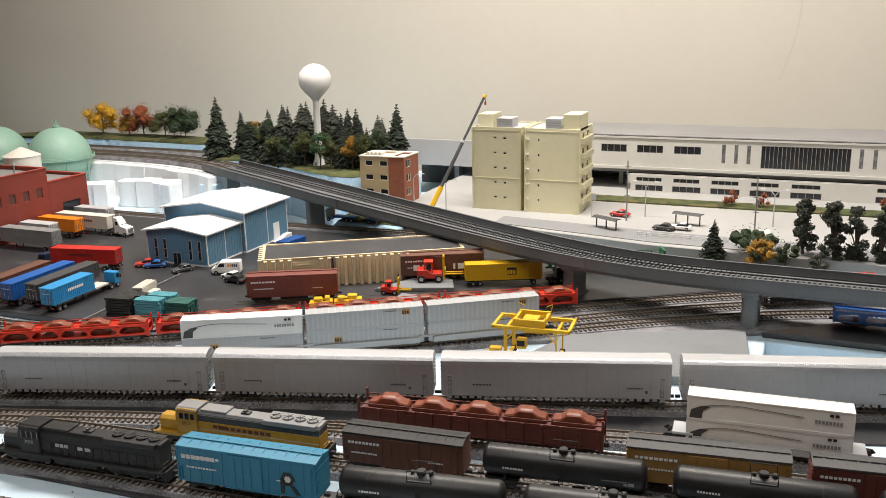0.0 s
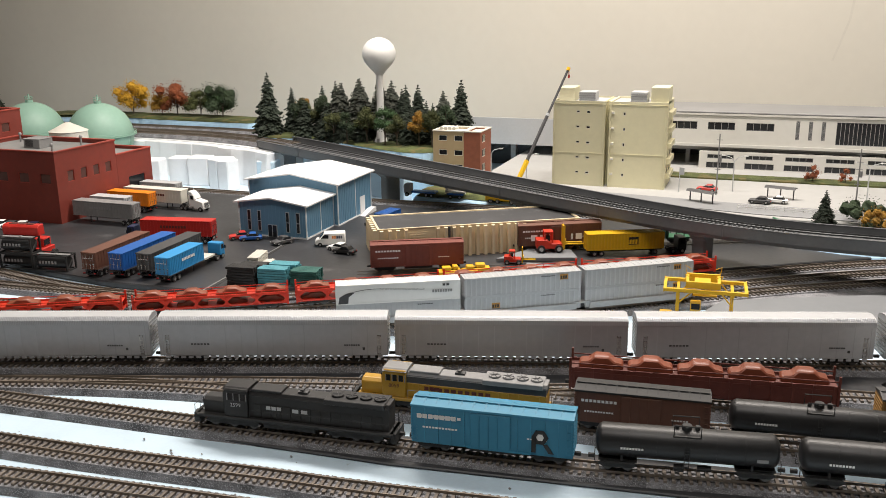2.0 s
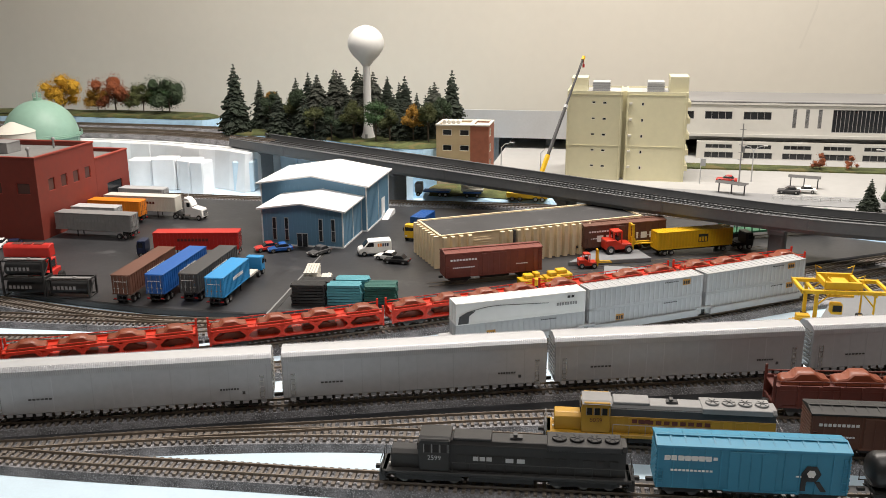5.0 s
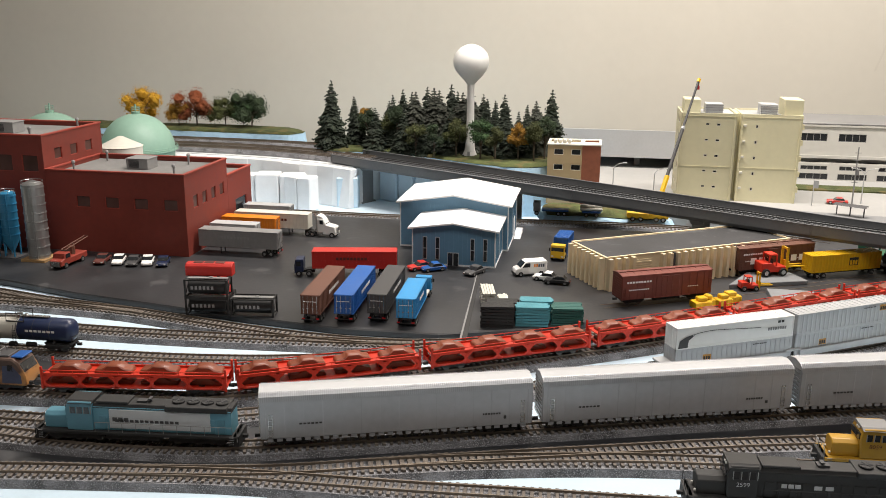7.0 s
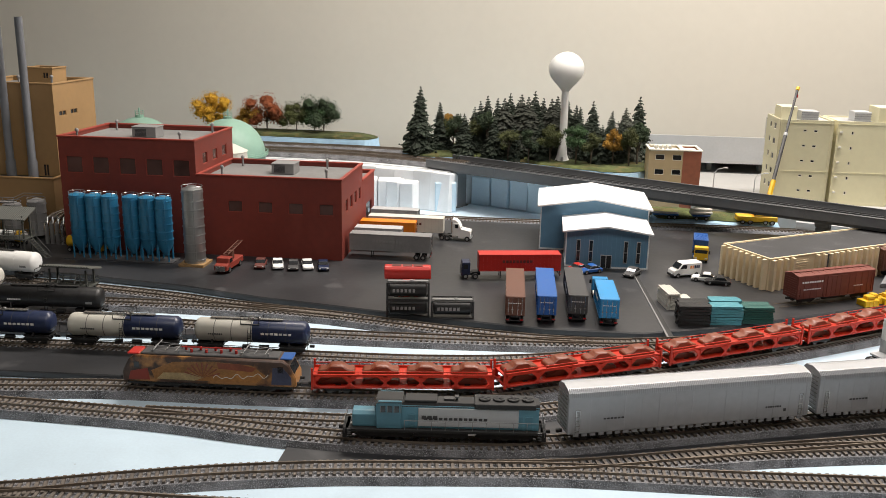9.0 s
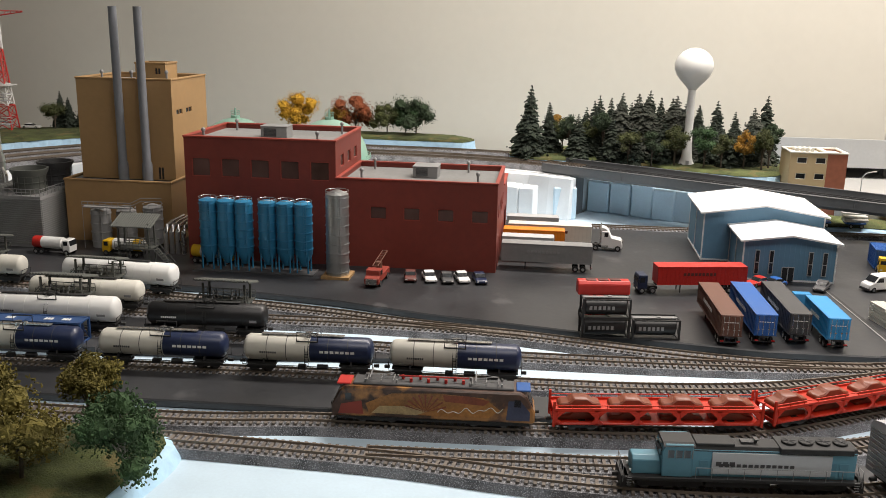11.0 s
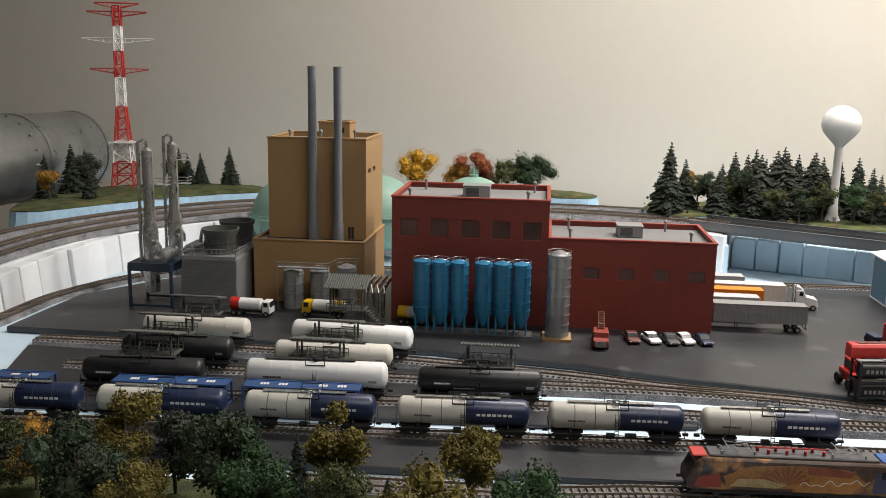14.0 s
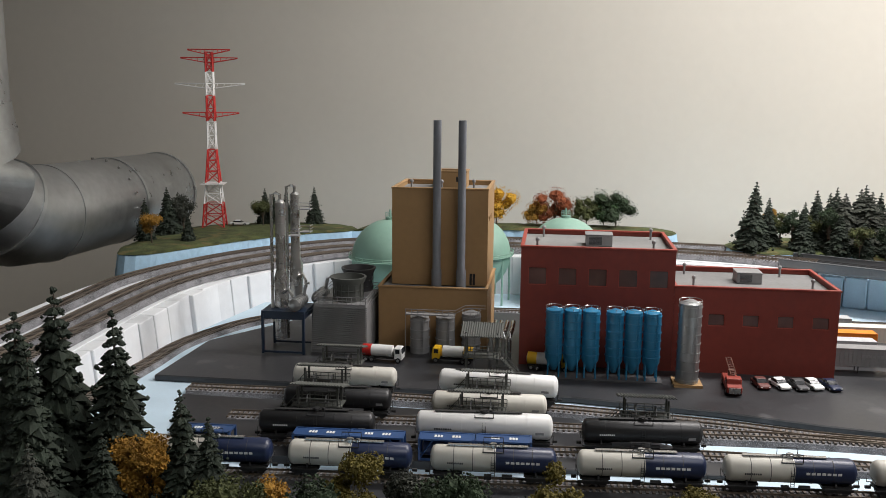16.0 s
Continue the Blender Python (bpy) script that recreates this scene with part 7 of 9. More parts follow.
for x, y, turn, mat, w, d, h, label in (
    (-0.4275, 0.808, 8, MATBLACK, 0.026, 0.013, 0.018, "stack of black planks"), (-0.4255, 0.824, 8, MATBLACK, 0.026, 0.013, 0.016, "second stack of black planks"),
    (-0.4005, 0.816, 8, TEAL, 0.026, 0.013, 0.0165, "stack of pale teal planks"), (-0.3985, 0.832, 8, TEAL, 0.026, 0.013, 0.0165, "second stack of pale teal planks"),
    (-0.3735, 0.826, 8, DKGREEN, 0.025, 0.018, 0.0145, "stack of dark green planks"), (-0.4415, 0.856, 102, OFFWHITE, 0.028, 0.011, 0.015, "stack of pale cream pipes"),
    (-0.4275, 0.85, 102, OFFWHITE, 0.02, 0.008, 0.01, "small stack of pale cream pipes"),
):
    put(lumber(mat, w, d, h, label), x, y, 0, turn)

strip = structure("board_gap", Mesh().prism("z", [(-0.4625, 0.95), (-0.4595, 0.95), (-0.4465, 0.771), (-0.4505, 0.771)], 0.0, 0.0003), MATBLACK, "dark gap between two black boards")
structure("board_edge", Mesh().prism("z", [(-0.4633, 0.95), (-0.4626, 0.95), (-0.4506, 0.771), (-0.4522, 0.771)], 0.0, 0.0005), GREY, "pale worn edge of a board")

# yellow container trailer, forklifts and loaders by the siding
msc = container(0.0775, YELLOW, "bright yellow corrugated container on a trailer", high=0.0165, logo=(0.003, 0.0125, 0.005, 0.0125, MATBLACK, YELLOW))
msc.matrix_basis = pose(-0.1205, 1.0125, 0.0062, 0, 0, 25.5)
ch = thing("container_trailer", "black skeletal trailer under the yellow container", "trailer")
part("frame", Mesh().box(-0.038, 0.038, -0.004, 0.004, 0.0042, 0.0061), MATBLACK, ch)
for x in (-0.031, -0.024, 0.03):
    for s in (-1, 1):
        wheel(ch, x, s * 0.0058, 0.0027, 0.0024)
ch.matrix_basis = pose(-0.1205, 1.0125, 0, 0, 0, 25.5)
put(cab_over(BLACK, "black truck tractor before the yellow container"), -0.072, 1.035, 0, 25.5)


def forklift(mat, mat2, label, s=1.0):
    t = thing("forklift", label, "forklift", "loaders")
    part("chassis", Mesh().prism("y", [(-0.012, 0.003), (-0.012, 0.0105), (-0.004, 0.0105), (0.0, 0.0075), (0.008, 0.0075), (0.0085, 0.003)], -0.0055, 0.0055), mat, t, bevel=0.0006)
    part("cab", Mesh().box(-0.006, 0.001, -0.0045, 0.0045, 0.0158, 0.0168).box(-0.006, -0.005, -0.0045, -0.0038, 0.0105, 0.016).box(-0.006, -0.005, 0.0038, 0.0045, 0.0105, 0.016).box(0.0, 0.001, -0.0045, -0.0038, 0.0075, 0.016).box(0.0, 0.001, 0.0038, 0.0045, 0.0075, 0.016), mat, t)
    part("seat", Mesh().box(-0.0045, -0.001, -0.002, 0.002, 0.0085, 0.0125), MATBLACK, t)
    part("mast", Mesh().box(0.0088, 0.0105, -0.004, -0.0028, 0.002, 0.021).box(0.0088, 0.0105, 0.0028, 0.004, 0.002, 0.021).box(0.009, 0.0102, -0.004, 0.004, 0.0195, 0.021), mat2, t)
    part("fork", Mesh().box(0.0105, 0.0255, -0.0034, -0.0022, 0.0058, 0.0066).box(0.0105, 0.0255, 0.0022, 0.0034, 0.0058, 0.0066).box(0.0104, 0.0112, -0.0045, 0.0045, 0.0058, 0.0105), mat2, t)
    for x in (-0.0085, 0.0055):
        for y in (-1, 1):
            wheel(t, x, y * 0.0058, 0.0031, 0.0022)
    t.scale = (s, s, s)
    return t


f = forklift(ORANGE_RED, YELLOW, "orange-red forklift with yellow mast and forks", 1.0)
f.matrix_basis = pose(-0.188, 0.987, 0.004, 0, 0, 22) @ Matrix.Scale(1.25, 4)
structure("ramp_board", Mesh().prism("z", [(-0.232, 0.945), (-0.158, 0.972), (-0.170, 0.998), (-0.205, 1.0)], 0.0, 0.004), GREYBOARD, "grey card ramp beside the siding", 0.0004)
forklift(ORANGE_RED, YELLOW, "small red and yellow loader on the grey board").matrix_basis = pose(-0.214, 0.945, 0.0, 0, 0, 15) @ Matrix.Scale(0.8, 4)
for x, y, turn, w in ((-0.262, 0.886, 25, 0.016), (-0.243, 0.897, 30, 0.014), (-0.236, 0.906, 25, 0.018), (-0.256, 0.893, 30, 0.010)):
    t = thing("yellow_pallet_box", "yellow machine part block with ribs", "machine part", "yellow parts")
    part("block", Mesh().box(-w / 2, w / 2, -0.005, 0.005, 0, 0.006).box(-w / 4, w / 4, -0.0035, 0.0035, 0.006, 0.0095), YELLOW, t, bevel=0.0006)
    rr = Mesh()
    for k in range(4):
        rr.box(-w / 2 + w * k / 3.4, -w / 2 + w * k / 3.4 + 0.0008, -0.0056, 0.0056, 0.0005, 0.0055)
    part("rib", rr, YELLOW, t)
    put(t, x, y, 0, turn)

# yellow gantry loader on the grey pad
g = thing("gantry_loader", "yellow wheeled gantry crane for containers", "gantry crane")
for x in (-0.022, 0.022):
    b = Mesh()
    wide = x < 0
    for y in (-0.015, 0.015):
        r = 0.0014 if wide else 0.0007
        b.prism("x", [(y - r, 0.004), (y - r * 0.7, 0.031), (y + r * 0.7, 0.031), (y + r, 0.004)], x - r, x + r)
        b.tube([(x, y, 0.022), (x + (0.011 if wide else -0.009), y, 0.0325)], 0.0007, 5)
    b.box(x - 0.0012, x + 0.0012, -0.017, 0.017, 0.0305, 0.0325)
    b.box(x - 0.0014, x + 0.0014, -0.018, 0.018, 0.0042, 0.006)
    leg = part("portal", b, YELLOW, g, bevel=0.0002)
    for y in (-0.015, 0.015):
        part("wheel", Mesh().cyl("x", y, 0.0034, x - 0.002, x + 0.002, 0.0034, 14), TYRE, leg)
for y in (-0.0155, 0.0155):
    bm_ = Mesh().box(-0.034, 0.034, y - 0.0015, y + 0.0015, 0.0325, 0.0352)
    for k in range(9):
        bm_.box(-0.034 + k * 0.0084, -0.0334 + k * 0.0084, y - 0.002, y + 0.002, 0.0322, 0.0356)
    part("beam", bm_, YELLOW, g)
part("end_beam", Mesh().box(-0.034, -0.0315, -0.017, 0.017, 0.0327, 0.035).box(0.0315, 0.034, -0.017, 0.017, 0.0327, 0.035), YELLOW, g)
tr = Mesh()
for s in (-1, 1):
    tr.box(-0.016, 0.012, s * 0.0125 - 0.0012, s * 0.0125 + 0.0012, 0.0354, 0.0412)
    tr.tube([(-0.016, s * 0.0135, 0.0412), (-0.017, s * 0.0135, 0.0475), (-0.012, s * 0.0135, 0.0445)], 0.0005, 5)
    tr.tube([(0.012, s * 0.0135, 0.0412), (0.013, s * 0.0135, 0.0475), (0.008, s * 0.0135, 0.0452)], 0.0005, 5)
tr.box(-0.016, -0.0135, -0.013, 0.013, 0.036, 0.0405).box(0.0095, 0.012, -0.013, 0.013, 0.036, 0.0405).box(-0.009, 0.004, -0.006, 0.006, 0.0362, 0.0395)
part("trolley", tr, YELLOW, g, bevel=0.0002)
part("spreader", Mesh().box(-0.010, 0.010, -0.004, 0.004, 0.026, 0.0275).tube([(-0.008, 0, 0.0275), (-0.008, 0, 0.037)], 0.0004, 5).tube([(0.004, 0, 0.0275), (0.004, 0, 0.037)], 0.0004, 5), YELLOW, g)
plat = Mesh().box(-0.040, -0.0135, -0.020, -0.009, 0.0075, 0.009).box(-0.036, -0.026, -0.018, -0.011, 0.009, 0.0145)
for k in range(6):
    plat.tube([(-0.040 + k * 0.0053, -0.020, 0.009), (-0.040 + k * 0.0053, -0.020, 0.0135)], 0.0003, 4)
plat.tube([(-0.040, -0.020, 0.0135), (-0.0135, -0.020, 0.0135)], 0.0003, 4)
part("engine_platform", plat, YELLOW, g)
part("cabin", Mesh().box(-0.0115, -0.003, -0.0205, -0.013, 0.017, 0.0255), YELLOW, g, bevel=0.0005)
part("cabin_window", Mesh().box(-0.0107, -0.0038, -0.0207, -0.0203, 0.0195, 0.0245), GLASS, g)
g.matrix_basis = pose(-0.031, 0.825, 0.001, 0, 0, 4) @ Matrix.Scale(0.90, 4)

# trucks and the crane behind the factory
put(cab_over(YELLOW, "yellow-cabbed truck by the factory"), -0.389, 1.012, 0, 262)
put(container(0.034, BLUE, "blue box standing behind the yellow truck cab", high=0.019, ribs=12, group="truck boxes"), -0.3855, 1.039, 0.001, 82)
fb = thing("flatbed_truck", "blue flatbed truck with a grey cab", "truck", "trucks")
part("bed", Mesh().box(-0.014, 0.018, -0.006, 0.006, 0.005, 0.0072), BLUE, fb, bevel=0.0003)
part("cab", Mesh().box(-0.024, -0.0155, -0.006, 0.006, 0.004, 0.016), GREY, fb, bevel=0.0007)
part("window", Mesh().box(-0.0243, -0.0165, -0.0055, 0.0062, 0.0105, 0.0145), GLASS, fb)
for x in (-0.02, 0.006, 0.013):
    for s in (-1, 1):
        wheel(fb, x, s * 0.0056, 0.0027, 0.002)
put(fb, -0.405, 1.2, 0.003, 2)
tl = thing("pipe_trailer", "blue trailer loaded with pale pipes", "trailer")
part("bed", Mesh().box(-0.011, 0.011, -0.006, 0.006, 0.005, 0.0072), BLUE, tl, bevel=0.0003)
pp = Mesh()
for k in range(3):
    pp.cyl("x", -0.004 + k * 0.004, 0.0092, -0.013, 0.013, 0.0019, 10)
for k in range(2):
    pp.cyl("x", -0.002 + k * 0.004, 0.0126, -0.013, 0.013, 0.0019, 10)
part("pipe_load", pp, OFFWHITE, tl, "pale pipes", smooth=True)
for x in (-0.006, 0.006):
    for s in (-1, 1):
        wheel(tl, x, s * 0.0056, 0.0027, 0.002)
put(tl, -0.360, 1.2, 0.003, 4)

cr = thing("mobile_crane", "yellow mobile crane with a long dark telescopic boom", "crane")
part("carrier", Mesh().box(-0.028, 0.02, -0.008, 0.008, 0.004, 0.0105), YELLOW, cr, bevel=0.0006)
part("house", Mesh().box(-0.008, 0.012, -0.0075, 0.0075, 0.0105, 0.019), YELLOW, cr, bevel=0.0008)
part("cab_window", Mesh().box(-0.0084, -0.002, -0.0078, -0.007, 0.0125, 0.0178), GLASS, cr)
a, b = Vector((0.006, 0.0, 0.016)), Vector((0.052, 0.093, 0.160))
d = b - a
part("boom_base", Mesh().tube([a, a + d * 0.24], 0.0032, 6), YELLOW, cr)
part("boom", Mesh().tube([a + d * 0.235, a + d * 0.62], 0.0023, 6).tube([a + d * 0.61, b - d * 0.02], 0.0016, 6), DARKGREY, cr, "dark telescopic boom")
part("boom_joint", Mesh().tube([a + d * 0.60, a + d * 0.62], 0.0026, 6), LIGHTGREY, cr)
part("boom_tip", Mesh().tube([b - d * 0.025, b], 0.0024, 6), YELLOW, cr)
part("hook", Mesh().tube([b, b - Vector((0, 0, 0.009))], 0.0006, 5).cyl("z", b.x, b.y, b.z - 0.013, b.z - 0.009, 0.0014, 8), RED, cr)
for x in (-0.021, -0.012, 0.006, 0.014):
    for s in (-1, 1):
        wheel(cr, x, s * 0.0068, 0.0032, 0.0024)
put(cr, -0.290, 1.196, 0.002, 0)

# wagons at the far east end
structure("east_board", Mesh().prism("z", [(0.131, 0.953), (0.5, 0.945), (0.5, 1.04), (0.25, 1.035), (0.18, 0.990)], BASE, -0.0005), BLACKTOP, "black board at the east end", 0.0006)
place(diesel(0.11, RED, RED, RED, "red diesel locomotive at the far end", marks=WHITE), "Q", 0.124, 0.228)
bc = car_carrier(0.11, BLUE, "dark blue car carrier standing on the black board")
put(bc, 0.242, 0.992, 0.0, 0)

# city clutter
for x, y, turn, mat, label in ((-0.060, 1.292, 170, RED, "red toy car on the street"), (0.003, 1.236, 172, DARKGREY, "dark grey toy van on the street"), (0.022, 1.243, 175, WHITE, "white toy car on the street"), (-0.318, 1.236, 100, RED, "red toy car by the office"), (-0.10, 1.16, 20, MAROON, "dark red toy car behind the viaduct"), (0.30, 1.18, 175, RED, "red toy car on the far street")):
    put(sedan(mat, label, 0.025), x, y, ST + 0.0006 if x != -0.10 else 0.0, turn)


def bus_shelter(x, y, turn):
    t = thing("bus_shelter", "dark curved-roof street shelter on posts", "shelter", "street shelters")
    part("roof", Mesh().prism("x", [(-0.006, 0.0128), (-0.003, 0.0148), (0.003, 0.0148), (0.006, 0.0128), (0.003, 0.0138), (-0.003, 0.0138)], -0.018, 0.018), DARKGREY, t)
    for k in (-0.015, 0, 0.015):
        part("post", Mesh().box(k - 0.0006, k + 0.0006, -0.0006, 0.0006, 0, 0.014), DARKGREY, t)
    put(t, x, y, ST, turn)


def street_lamp(x, y, h=0.045, double=True, z=ST):
    t = thing("street_lamp", "slim grey street lamp with curved arms", "street lamp", "street lamps")
    part("post", Mesh().cyl("z", 0, 0, 0, h * 0.85, 0.0008, 8, 0.0006), LIGHTGREY, t)
    for s in (-1, 1) if double else (1,):
        arm = part("arm", Mesh().tube([(0, 0, h * 0.84), (s * 0.004, 0, h * 0.95), (s * 0.012, 0, h)], 0.0005, 5), LIGHTGREY, t)
        part("head", Mesh().box(min(s * 0.011, s * 0.016), max(s * 0.011, s * 0.016), -0.001, 0.001, h - 0.0006, h + 0.0006), WHITE, arm)
    put(t, x, y, z)


def power_pole(x, y, h=0.06, z=ST):
    t = thing("utility_pole", "grey utility pole with short cross arms", "utility pole", "utility poles")
    part("post", Mesh().cyl("z", 0, 0, 0, h, 0.001, 8, 0.0007), GREY, t)
    for k in range(5):
        part("cross_arm", Mesh().box(-0.0035, 0.0035, -0.0004, 0.0004, h * (0.42 + 0.12 * k), h * (0.42 + 0.12 * k) + 0.0007), GREY, t)
    part("transformer", Mesh().cyl("z", 0.0022, 0, h * 0.55, h * 0.64, 0.0016, 8), GREY, t)
    put(t, x, y, z)


bus_shelter(-0.062, 1.222, -28)
bus_shelter(0.026, 1.272, -14)
street_lamp(-0.03, 1.30)
street_lamp(0.122, 1.29)
street_lamp(-0.285, 1.262, 0.042, False)
street_lamp(-0.335, 1.27, 0.046, False)
power_pole(-0.048, 1.272, 0.075)
power_pole(0.105, 1.23, 0.07)
sign = thing("street_sign", "pale street sign on a slim post", "sign")
part("post", Mesh().cyl("z", 0, 0, 0, 0.032, 0.0006, 6), LIGHTGREY, sign)
part("panel", Mesh().box(-0.0005, 0.0055, -0.0004, 0.0004, 0.022, 0.031), LIGHTGREY, sign)
put(sign, -0.093, 1.277, ST)
for x, y in ((-0.3, 1.236), (-0.22, 1.178)):
    o = part("white_barrier", Mesh().box(-0.03, 0.03, -0.003, 0.003, 0, 0.009), LIGHTGREY, bevel=0.0005)
    tagged(o, "low pale grey concrete barrier", "barrier")
    put(o, x, y, ST if x < -0.25 else 0.0, -18)
fence = thing("street_fence", "low white street railing", "fence")
for k in range(30):
    part("post", Mesh().box(-0.0003, 0.0003, -0.0003, 0.0003, 0, 0.0055), WHITE, fence, m=pose(k * 0.01, 0, 0))
for z in (0.0025, 0.005):
    part("rail", Mesh().box(0, 0.29, -0.0003, 0.0003, z, z + 0.0006), WHITE, fence)
fence.matrix_basis = pose(-0.02, 1.198, ST, 0, 0, -3)
wb = thing("white_dome_kiosk", "small white domed kiosk with arched sides", "kiosk")
part("dome", Mesh().lathe("z", 0, 0, [(0.018, 0.012), (0.022, 0.011), (0.027, 0.006), (0.029, 0.0008)], 20), WHITE, wb, smooth=True)
for k in range(6):
    a = k * math.pi / 3
    part("post", Mesh().cyl("z", 0.0105 * math.cos(a), 0.0105 * math.sin(a), 0, 0.0185, 0.0009, 8), WHITE, wb)
wb.matrix_basis = pose(0.12, 1.215, ST) @ Matrix.Scale(0.5, 4)

# ---- refinery corner, loading platforms, yard things ----
rf = thing("distillation_unit", "steel distillation columns with pipes on a dark blue frame", "refinery unit")
col = Mesh()
for x, y, h in ((-0.006, 0.0, 0.151), (-0.013, 0.075, 0.151)):
    col.lathe("z", x, y, [(0.012, 0.0074), (0.075, 0.0074), (0.082, 0.0052), (h, 0.0052), (h + 0.003, 0.002)], 16)
    for z in (0.03, 0.05, 0.07, 0.09, 0.11, 0.13):
        col.cyl("z", x, y, z, z + 0.0007, 0.0079 if z < 0.078 else 0.0057, 16)
part("column", col, STEEL, rf, "bare steel columns", smooth=True)
pipe = Mesh()
for x, y, h in ((-0.006, 0.0, 0.151), (-0.013, 0.075, 0.151)):
    pipe.tube([(x, y, h), (x, y, h + 0.008), (x - 0.004, y, h + 0.010), (x - 0.009, y, h + 0.008), (x - 0.009, y, h - 0.01), (x - 0.009, y - 0.002, 0.08), (x - 0.008, y - 0.006, 0.03)], 0.0017, 8)
    pipe.tube([(x + 0.003, y - 0.006, 0.06), (x + 0.010, y - 0.008, 0.064), (x + 0.013, y - 0.008, 0.058), (x + 0.013, y - 0.008, 0.05)], 0.0018, 8)
part("pipe", pipe, STEEL, rf, smooth=True)
ex = Mesh()
for x, y in ((0.014, -0.004), (0.028, 0.03)):
    ex.lathe("y", x, 0.052, [(y - 0.022, 0.003), (y - 0.02, 0.0062), (y + 0.01, 0.0062), (y + 0.012, 0.003)], 14)
    for k in range(5):
        ex.cyl("y", x, 0.052, y - 0.018 + k * 0.006, y - 0.0172 + k * 0.006, 0.0066, 14)
    ex.tube([(x + 0.003, y + 0.004, 0.056), (x + 0.005, y + 0.004, 0.068), (x + 0.009, y + 0.004, 0.070)], 0.0018, 7)
part("heat_exchanger", ex, GALV, rf, smooth=True)
fr = Mesh()
for x in (-0.021, 0.021):
    for y in (-0.018, 0.02):
        fr.box(x - 0.0013, x + 0.0013, y - 0.0013, y + 0.0013, 0, 0.042)
    fr.box(x - 0.001, x + 0.001, -0.018, 0.02, 0.036, 0.041)
for y in (-0.018, 0.02):
    fr.box(-0.022, 0.022, y - 0.001, y + 0.001, 0.036, 0.042)
    fr.box(-0.022, 0.022, y - 0.001, y + 0.001, 0.001, 0.003)
fr.box(-0.022, 0.022, -0.019, 0.021, 0.042, 0.044)
part("frame", fr, material("dark_blue_steel", (0.015, 0.03, 0.06), 0.4, vary=0.15), rf)
dk = Mesh()
for x, y, z in ((0.003, 0.0, 0.118), (-0.006, 0.075, 0.11), (-0.006, 0.075, 0.135)):
    dk.box(x, x + 0.011, y - 0.006, y + 0.006, z, z + 0.0008)
    for q in (0.004, 0.0075):
        dk.tube([(x, y - 0.006, z + q), (x + 0.011, y - 0.006, z + q), (x + 0.011, y + 0.006, z + q)], 0.0004, 4)
    dk.tube([(x + 0.011, y - 0.006, z), (x + 0.011, y - 0.006, z + 0.0075)], 0.0004, 4)
part("gallery", dk, GREY, rf)
put(rf, -1.2865, 0.962)

ct = thing("cooling_tower", "grey louvred cooling tower box with a flared fan stack", "cooling tower")
part("box", Mesh().prism("y", [(-0.03, 0), (-0.0265, 0.051), (0.0265, 0.051), (0.0265, 0)], -0.02, 0.055), GREY, ct)
lv = Mesh()
for k in range(22):
    lv.box(-0.027 - (0.0033 * (1 - k / 22)), 0.0268, -0.0212, -0.02, 0.003 + k * 0.0021, 0.0042 + k * 0.0021)
    lv.box(0.0265, 0.0275, -0.02, 0.055, 0.003 + k * 0.0021, 0.0042 + k * 0.0021)
part("louvre", lv, GREY, ct)
for y, m in ((0.002, PLATFORM), (0.05, DARKGREY)):
    fanstack = part("fan_stack", Mesh().lathe("z", 0.004, y, [(0.051, 0.0152), (0.06, 0.0142), (0.068, 0.0152), (0.074, 0.0185), (0.0755, 0.0185), (0.0755, 0.0165), (0.066, 0.0135)], 26), m, ct, smooth=True)
    hp = Mesh()
    for z in (0.056, 0.062, 0.068):
        hp.cyl("z", 0.004, y, z, z + 0.0006, 0.0156, 26)
    for k in range(14):
        a = k * math.pi / 7
        hp.tube([(0.004 + 0.0156 * math.cos(a), y + 0.0156 * math.sin(a), 0.052), (0.004 + 0.0158 * math.cos(a), y + 0.0158 * math.sin(a), 0.069)], 0.0004, 4)
    part("stack_hoops", hp, m, fanstack)
rl = Mesh()
for z in (0.0545, 0.058):
    rl.tube([(-0.0265, -0.02, z), (0.0265, -0.02, z), (0.0265, 0.055, z), (-0.0265, 0.055, z), (-0.0265, -0.02, z)], 0.0004, 4)
for k in range(12):
    rl.tube([(-0.0265 + 0.053 * k / 11, -0.02, 0.051), (-0.0265 + 0.053 * k / 11, -0.02, 0.058)], 0.0003, 4)
    rl.tube([(0.0265, -0.02 + 0.075 * k / 11, 0.051), (0.0265, -0.02 + 0.075 * k / 11, 0.058)], 0.0003, 4)
part("handrail", rl, GREY, ct)
put(ct, -1.2305, 0.974)


